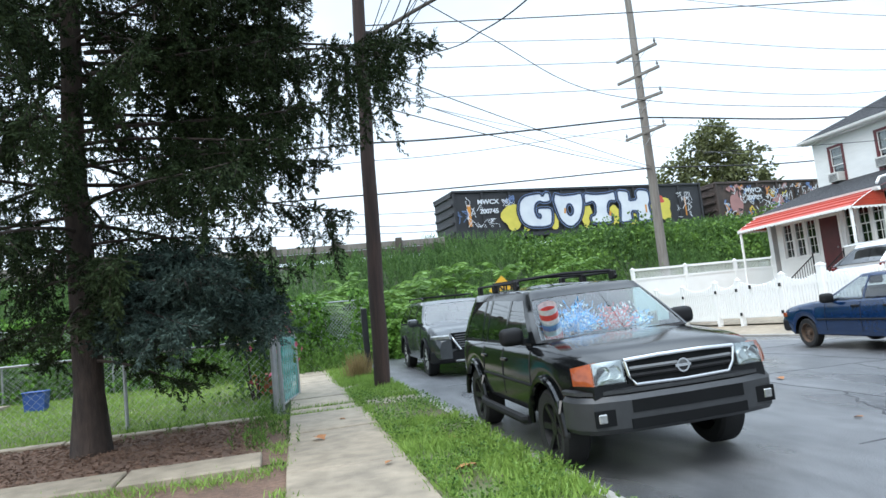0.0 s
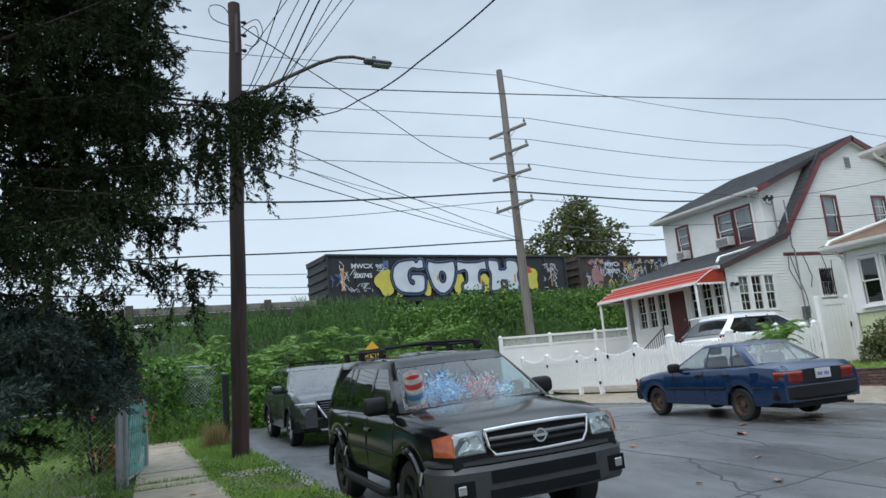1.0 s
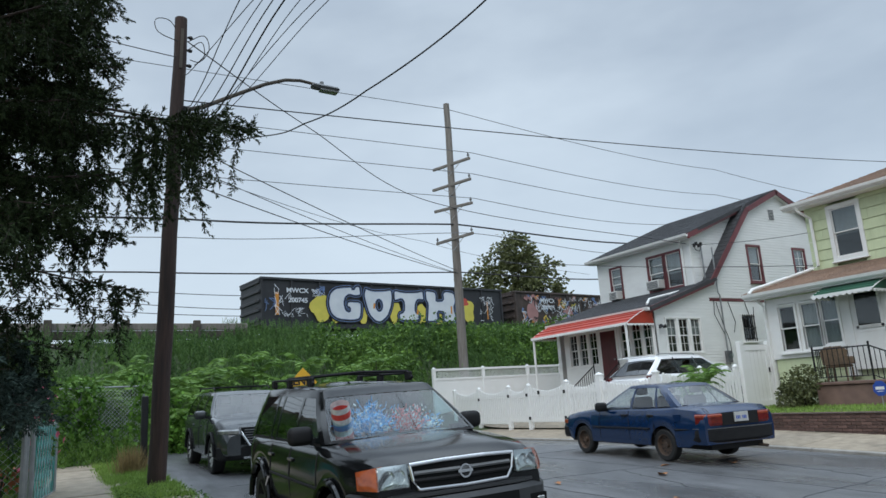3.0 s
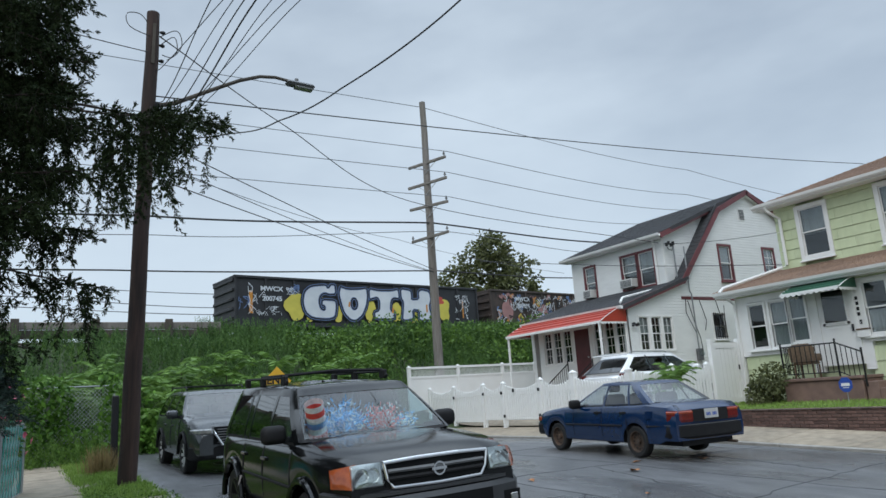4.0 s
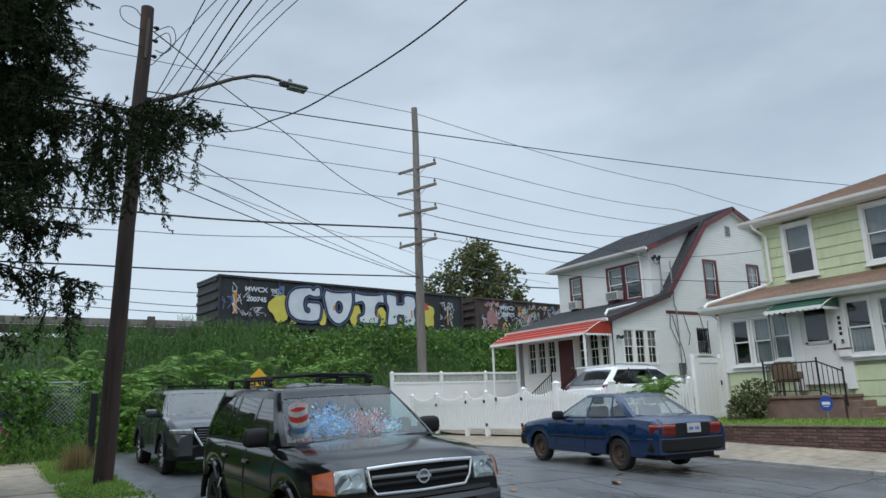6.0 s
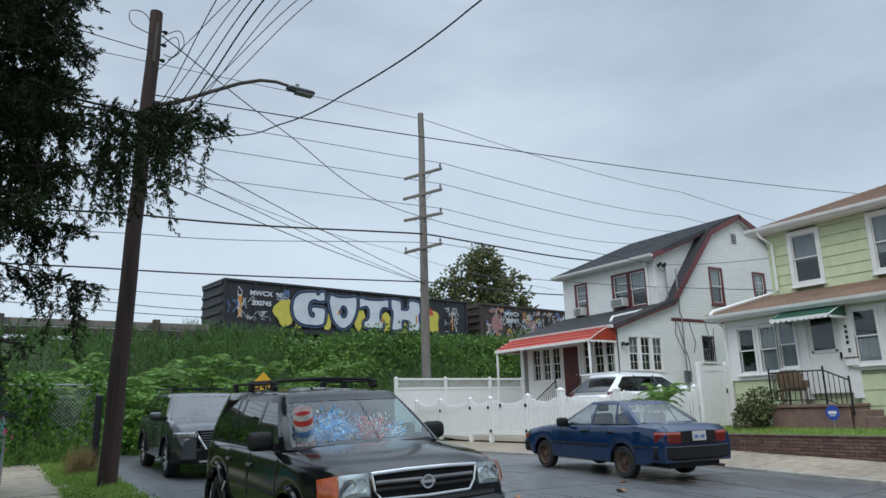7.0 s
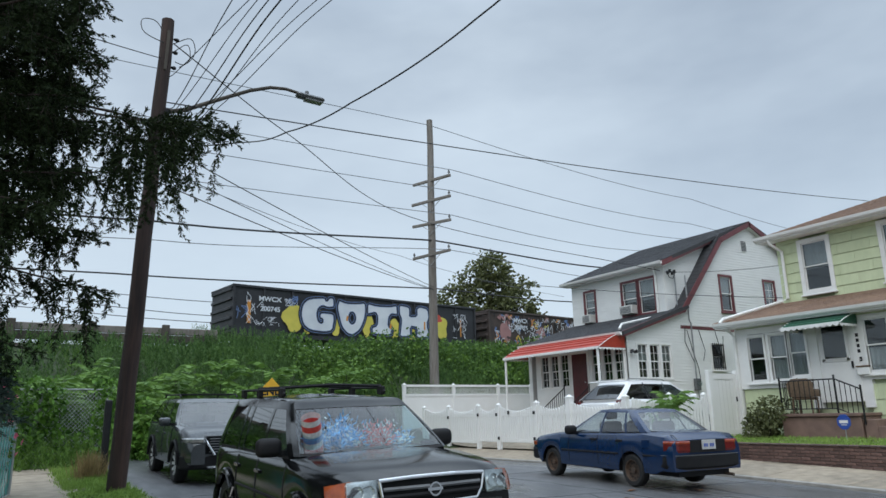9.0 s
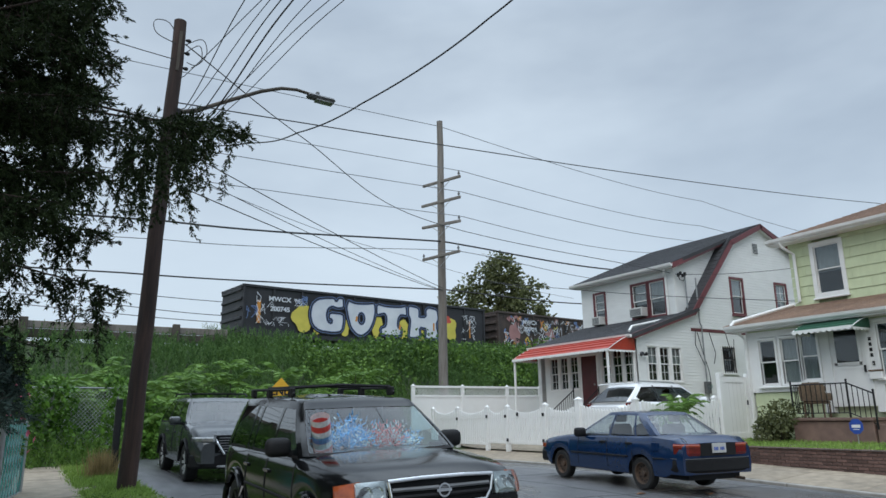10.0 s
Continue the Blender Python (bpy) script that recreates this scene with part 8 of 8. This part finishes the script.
stuff("lawn_grass", [blades(lg, road_v(lg[:, 0], lg[:, 1]) + 0.045, 0.085, 0.016, 0.5)], M["g_grass"], "mown green grass of the front lawn", "grass")
eg = np.concatenate([(lambda q: q[np.sin(q[:, 1] * 5.1) + np.sin(q[:, 1] * 2.3 + 1) > 0.2])(np.c_[rng.normal(-0.14, 0.07, 1500), rng.uniform(4, 12.2, 1500)]), np.c_[rng.uniform(-7, -0.2, 2600), rng.normal(7.5, 0.16, 2600)], np.c_[rng.uniform(-8, -0.2, 2600), rng.normal(11.75, 0.1, 2600)],
                     np.c_[rng.uniform(-0.1, 1.4, 700), rng.normal(11.38, 0.03, 700)], np.c_[rng.uniform(0, 1.4, 500), rng.normal(12.06, 0.03, 500)], np.c_[rng.normal(1.16, 0.05, 1800), rng.uniform(4, 19, 1800)]])
stuff("joint_grass", [blades(eg, road_v(eg[:, 0], eg[:, 1]) + 0.05, 0.10, 0.012, 0.6)], M["g_grass"], "grass tufts in the pavement joints and edges", "grass")
we = np.concatenate([np.c_[rng.normal(-0.3, 0.18, 150), rng.uniform(8.8, 12.4, 150)], np.c_[rng.uniform(-3, -0.3, 60), rng.normal(11.6, 0.25, 60)]])
stuff("edge_weeds", [weeds(we, 0.12, 0.32, 12, 0.09)], M["g_weed"], "leafy weeds at the edge of the mulch bed", "weeds")
rl = strew(11000, 14.85, 18.9, 4.5, 13.5, 24, -0.6)
stuff("raised_lawn_grass", [blades(rl, 0.80 + 0.05 * np.clip((rl[:, 0] - 14.8) / 4, 0, 1), 0.09, 0.018, 0.5)], M["g_grass"], "short green grass on the raised lawn", "grass")
dg = np.c_[rng.normal(1.75, 0.12, 500), rng.normal(16.6, 0.15, 500)]
stuff("dry_grass", [blades(dg, road_v(dg[:, 0], dg[:, 1]) + 0.05, 0.55, 0.014, 0.22)], M["g_dry"], "tuft of dry straw-coloured grass by the post", "grass")
# litter of mulch and dead needles
mu = np.c_[rng.uniform(-8, -0.3, 9000), rng.uniform(8.6, 11.3, 9000)]
P = np.c_[mu, road_v(mu[:, 0], mu[:, 1]) + 0.09 + rng.uniform(0, 0.03, 9000)]
stuff("mulch_chips", [kites(P, np.c_[rng.normal(0, 1, (9000, 2)), rng.normal(0, 0.15, 9000)], 0.07 * rng.uniform(0.4, 1.4, 9000), 0.022)], M["mulch"], "brown wood chips and needles on the bed", "mulch")
for i, (x, y) in enumerate(((7.15, 6.7), (6.2, 5.6), (8.6, 8.3), (5.6, 6.1), (9.4, 9.0), (1.5, 6.3), (0.9, 7.0), (6.9, 8.8), (0.35, 8.9), (0.75, 10.2), (1.75, 7.7), (10.4, 8.4), (14.0, 9.3), (13.8, 6.9))):
    z = road_z(x, y) + (0.035 * (1 - ((x - 7.5) / 5.2) ** 2) if 2.4 < x < 12.7 else 0.1) + 0.012
    lf_ = thing("fallen_leaf", pose(x, y, z, 4, 5, 37 * i), "curled brown fallen leaf on the ground", "leaf", "fallen leaves")
    s = 0.045 + 0.03 * (i % 3)
    bm = bmesh.new()
    vs = [bm.verts.new((s * math.cos(a) * (1 + 0.25 * math.cos(5 * a)), 0.62 * s * math.sin(a) * (1 + 0.25 * math.cos(5 * a)), 0.3 * s * abs(math.sin(a)))) for a in span(0, 2 * math.pi * 13 / 14, 13)]
    ce = bm.verts.new((0, 0, 0))
    for j in range(14):
        bm.faces.new((ce, vs[j], vs[(j + 1) % 14]))
    part("blade", bm, M["deadleaf"], lf_)

# rose of sharon behind the teal gate
ro = thing("flowering_shrub", pose(-0.55, 14.6, road_z(0, 14.6) + 0.04), "tall leafy shrub with pink flowers behind the gate", "shrub")
for i in range(6):
    a = i * 1.05
    part("stem", tubed([(0.05 * math.cos(a), 0.05 * math.sin(a), 0), (0.25 * math.cos(a), 0.25 * math.sin(a), 0.9), (0.55 * math.cos(a), 0.5 * math.sin(a), 1.75)], [0.02, 0.015, 0.008], 5), M["bark"], ro)
mesh_np("foliage", *bush(0, 0, 0.15, 0.95, 0.8, 2.0, 2600, 0.085, 401), M["g_weed"], ro)
for i in range(34):
    d = Vector((rng.normal(), rng.normal() - 0.5, rng.normal() * 0.8 + 0.3)).normalized()
    c = Vector((0.2, 0, 1.15)) + Vector((d.x * 0.78, d.y * 0.7, d.z * 0.85))
    bm = bmesh.new()
    for k in range(5):
        a = 2 * math.pi * k / 5
        u, v = Vector((math.cos(a), math.sin(a), 0.45)), Vector((-math.sin(a), math.cos(a), 0))
        bm.faces.new([bm.verts.new(p) for p in (Vector((0, 0, 0)), u * 0.035 + v * 0.03, u * 0.065, u * 0.035 - v * 0.03)])
    bm.transform(Matrix.Translation(c) @ d.to_track_quat("Z", "Y").to_matrix().to_4x4())
    part("flower", bm, M["petal"], ro)
# shrub at the green house, and a small conifer-like bush in the driveway
s1 = thing("garden_shrub", pose(18.0, 11.95, 0.83), "loose dark green garden shrub below the porch windows", "shrub")
for i in range(5):
    part("stem", tubed([(0, 0, 0), (0.4 * math.cos(i * 1.3), 0.3 * math.sin(i * 1.3), 0.6)], [0.02, 0.008], 5), M["bark"], s1)
mesh_np("foliage", *bush(0, 0, 0.0, 0.95, 0.65, 1.0, 3000, 0.09, 402), M["g_tree"], s1)
s2 = thing("feathery_bush", pose(15.2, 12.95, 0.85), "feathery light green bush beside the picket fence", "shrub")
part("stem", tubed([(0, 0, 0), (0, 0, 0.8)], [0.03, 0.015], 6), M["bark"], s2)
V, F = merge(fronds(0, 0, 0.75, 11, 0.75, 410) + fronds(0.1, 0, 0.9, 9, 0.7, 411) + fronds(-0.1, 0.05, 0.6, 9, 0.75, 412))
mesh_np("foliage", V, F, M["g_ail"], s2)

# broad tree beyond the track
ok = thing("oak_tree", pose(40.0, 55.0, 4.0), "broad round-crowned tree beyond the railway", "tree")
part("trunk", tubed([(0, 0, -3), (0.1, 0, 2), (0.3, 0, 5), (0.2, 0, 8)], [0.5, 0.42, 0.35, 0.15], 10), M["bark"], ok, smooth=True)
for i in range(9):
    a = i * 2.4
    z = 3.5 + 0.45 * i
    part("limb", tubed([(0.2, 0, z), (1.8 * math.cos(a), 1.8 * math.sin(a), z + 1.4), (3.9 * math.cos(a), 3.6 * math.sin(a), z + 2.3)], [0.16, 0.1, 0.03], 6), M["bark"], ok)
lobes = [(0, 0, 9.6, 2.9), (2.9, -0.5, 8.6, 2.5), (-2.4, 0.5, 8.6, 2.4), (1.5, 1, 11.2, 2.0), (-0.8, -1, 11.4, 1.9), (4.3, 0, 6.9, 2.0), (-3.2, -0.5, 6.6, 2.0), (0.5, -2, 7.4, 2.6), (2.4, -1.5, 6.2, 2.1), (-1.2, 0, 5.8, 1.9), (-5.6, 0.4, 7.2, 1.5), (-6.5, 0, 5.9, 1.3)]
Vs = []
for i, (x, y, z, r) in enumerate(lobes):
    n = int(420 * r * r)
    d = unit(rng.normal(size=(n, 3)))
    P = np.array([x, y, z]) + d * r * rng.uniform(0.45, 1.08, n)[:, None]
    g_ = np.array([noise.noise((p[0] * 0.8, p[1] * 0.8, p[2] * 0.8)) for p in P])
    P, d = P[g_ > 0.02], d[g_ > 0.02]
    Vs.append(kites(P, d + rng.normal(0, 0.7, P.shape), 0.42 * rng.uniform(0.6, 1.3, len(P)), 0.26, 0.2))
V, F = merge(Vs)
mesh_np("crown", V, F, M["g_tree"], ok)

# the big spruce over the mulch bed
TX, TY = -2.56, 10.3
TZ = road_z(TX, TY) + 0.05
sp_ = thing("spruce_tree", pose(TX, TY, TZ), "old dark spruce with drooping limbs and a bare trunk foot", "tree")
bm = tubed([(0.03 * math.sin(i), 0.03 * math.cos(i * 1.3), 13.5 * i / 16) for i in range(17)], [0.27 if i == 0 else lerp(0.205, 0.03, i / 16) for i in range(17)], 18)
for v in bm.verts:
    f = 1 + 0.10 * noise.noise((v.co.x * 9, v.co.y * 9, v.co.z * 1.5))
    v.co.x *= f
    v.co.y *= f
part("trunk", bm, M["bark"], sp_, smooth=True)
R2 = np.random.default_rng(5)
needles, bluen, twigs = [], [], []


def needle_run(C, Dv, n, out, ln=0.060, wd=0.020):
    """Needles round a twig from C along Dv."""
    t = R2.uniform(0, 1, n)
    P = C + Dv * t[:, None]
    ax = unit(Dv[None, :])
    d = unit(np.cross(np.broadcast_to(ax, (n, 3)), R2.normal(size=(n, 3)))) * 0.55 + ax * 0.8 + np.array([0, 0, 0.06])
    out.append(kites(P, d, ln * R2.uniform(0.7, 1.3, n), wd))


def shoot(c, d, l, out, dens):
    """A brush-like shoot with short side fingers."""
    twigs.append(kites(c[None], d[None], l, 0.012))
    needle_run(c, d * l, int(dens * l), out)
    k = 2 + int(l / 0.14)
    for q_ in range(k):
        sd_ = unit(np.cross(d, R2.normal(size=3))[None])[0]
        dd = unit((d * 0.75 + sd_ * 0.75)[None])[0] * R2.uniform(0.09, 0.2)
        needle_run(c + d * l * (q_ + R2.uniform(0.3, 1.0)) / (k + 0.2), dd, int(4 + dens * np.linalg.norm(dd)), out)


def limb(p0, az, L, rise, droop, dens, name="limb", out=None, hang=0.35, bare=0.25, strands=0.0, long=0.7, nd=95):
    """A limb with shoots on both sides, and hanging strands below it."""
    out = needles if out is None else out
    k = 14
    t = np.linspace(0, 1, k)
    wob = R2.normal(0, 0.05, 2)
    X = L * t
    C = np.array(p0) + np.c_[np.cos(az + wob[0] * t) * X, np.sin(az + wob[0] * t) * X, L * (rise * t - droop * t * t + 0.10 * t ** 4)]
    part(name, tubed([Vector(c) for c in C[::2]] + [Vector(C[-1])], [lerp(0.036, 0.005, i / 7) * (0.55 + 0.1 * L) for i in range(len(C[::2]) + 1)], 6), M["bark"], sp_)

    def on(u):
        j = min(k - 2, int(u * (k - 1)))
        return C[j] + (C[j + 1] - C[j]) * (u * (k - 1) - j), unit((C[j + 1] - C[j])[None])[0]
    m = int(L * dens)
    for i in range(m):
        u = bare + (1 - bare) * (i + R2.uniform()) / m
        c, ax = on(u)
        side = np.array([-ax[1], ax[0], 0]) * (1 if i % 2 else -1)
        l = R2.uniform(0.25, 0.6) * (1.15 - 0.5 * u) * (0.6 + 0.13 * L)
        d = unit((side * R2.uniform(0.4, 1.0) + ax * 0.6 + np.array([0, 0, -hang * R2.uniform(0.0, 2.0) + 0.12]))[None])[0]
        if R2.uniform() < 0.14:
            for q_ in range(4):
                twigs.append(kites((c + d * l * R2.uniform(0, 0.7))[None], (d + R2.normal(0, 0.6, 3))[None], l * 0.7, 0.010))
            continue
        shoot(c, d, l, out, nd)
    for i in range(int(L * strands)):
        c, ax = on(R2.uniform(max(bare, 0.2), 0.97))
        c = c + R2.normal(0, 0.05, 3)
        l = long * R2.uniform(0.35, 1.25)
        for q_ in range(3):
            d = unit(np.array([[R2.normal(0, 0.16), R2.normal(0, 0.16), -1.0]]))[0]
            if q_ == 0 and R2.uniform() < 0.4:
                twigs.append(kites(c[None], d[None], l / 3, 0.012))
            else:
                shoot(c, d, l / 3, out, nd)
            c = c + d * l / 3
    shoot(C[-3], unit((C[-1] - C[-3])[None])[0], float(np.linalg.norm(C[-1] - C[-3])) + 0.1, out, nd)


n_l = 84
for i in range(n_l):
    z = 2.3 + 9.6 * (i / n_l) ** 1.05
    az = i * 2.399963 + 0.3
    Lr = (3.7 if z < 8 else lerp(3.7, 1.6, (z - 8) / 4.5)) * R2.uniform(0.72, 1.05)
    if z < 3.0:
        Lr *= 0.75
    away = math.sin(az) > 0.35
    limb((0, 0, z), az, Lr, R2.uniform(-0.05, 0.2), R2.uniform(0.12, 0.5), 8 if away else 13, hang=1.0, bare=0.1, strands=4 if away else 7, long=0.75, nd=62 if away else 80)
# low skirt, bluer and denser
for i in range(24):
    az = -1.0 + 1.75 * i / 23
    limb((0, 0, 1.75 + 0.16 * (i % 6)), az, R2.uniform(1.9, 2.75), 0.14, R2.uniform(0.18, 0.42), 26, "limb", bluen, 0.6, 0.3, strands=5, long=0.45, nd=90)
for i in range(8):
    limb((0, 0, 1.25 + 0.12 * i), i * 0.9 - 0.6, R2.uniform(1.1, 1.9), 0.0, 0.35, 12, "limb", needles, 0.3, 0.4)
# limbs that reach over the pavement
for i in range(26):
    z = 3.9 + 0.25 * i
    limb((0, 0, z), -0.5 + 0.95 * ((i * 0.618) % 1.0), R2.uniform(2.75, 3.5), R2.uniform(-0.02, 0.15), R2.uniform(0.10, 0.34), 15, hang=0.75, bare=0.35, strands=8, long=0.75, nd=85)
# one long branch that reaches past the pole, hung with strands
limb((0.2, 0, 5.75), -0.10, 4.85, 0.02, 0.16, 8, "limb", needles, 0.15, 0.76, strands=4, long=0.8)
limb((0.2, 0.1, 5.6), -0.04, 4.35, 0.02, 0.17, 5, "limb", needles, 0.3, 0.74, strands=5, long=1.2)
limb((0.2, -0.1, 5.5), -0.15, 4.3, 0.02, 0.18, 5, "limb", needles, 0.3, 0.74, strands=5, long=1.2)
V, F = merge(needles)
mesh_np("crown", V, F, M["g_needle"], sp_)
V, F = merge(twigs)
mesh_np("twig_work", V, F, M["bark"], sp_)
V, F = merge(bluen)
mesh_np("lower_foliage", V, F, M["g_bluen"], sp_)
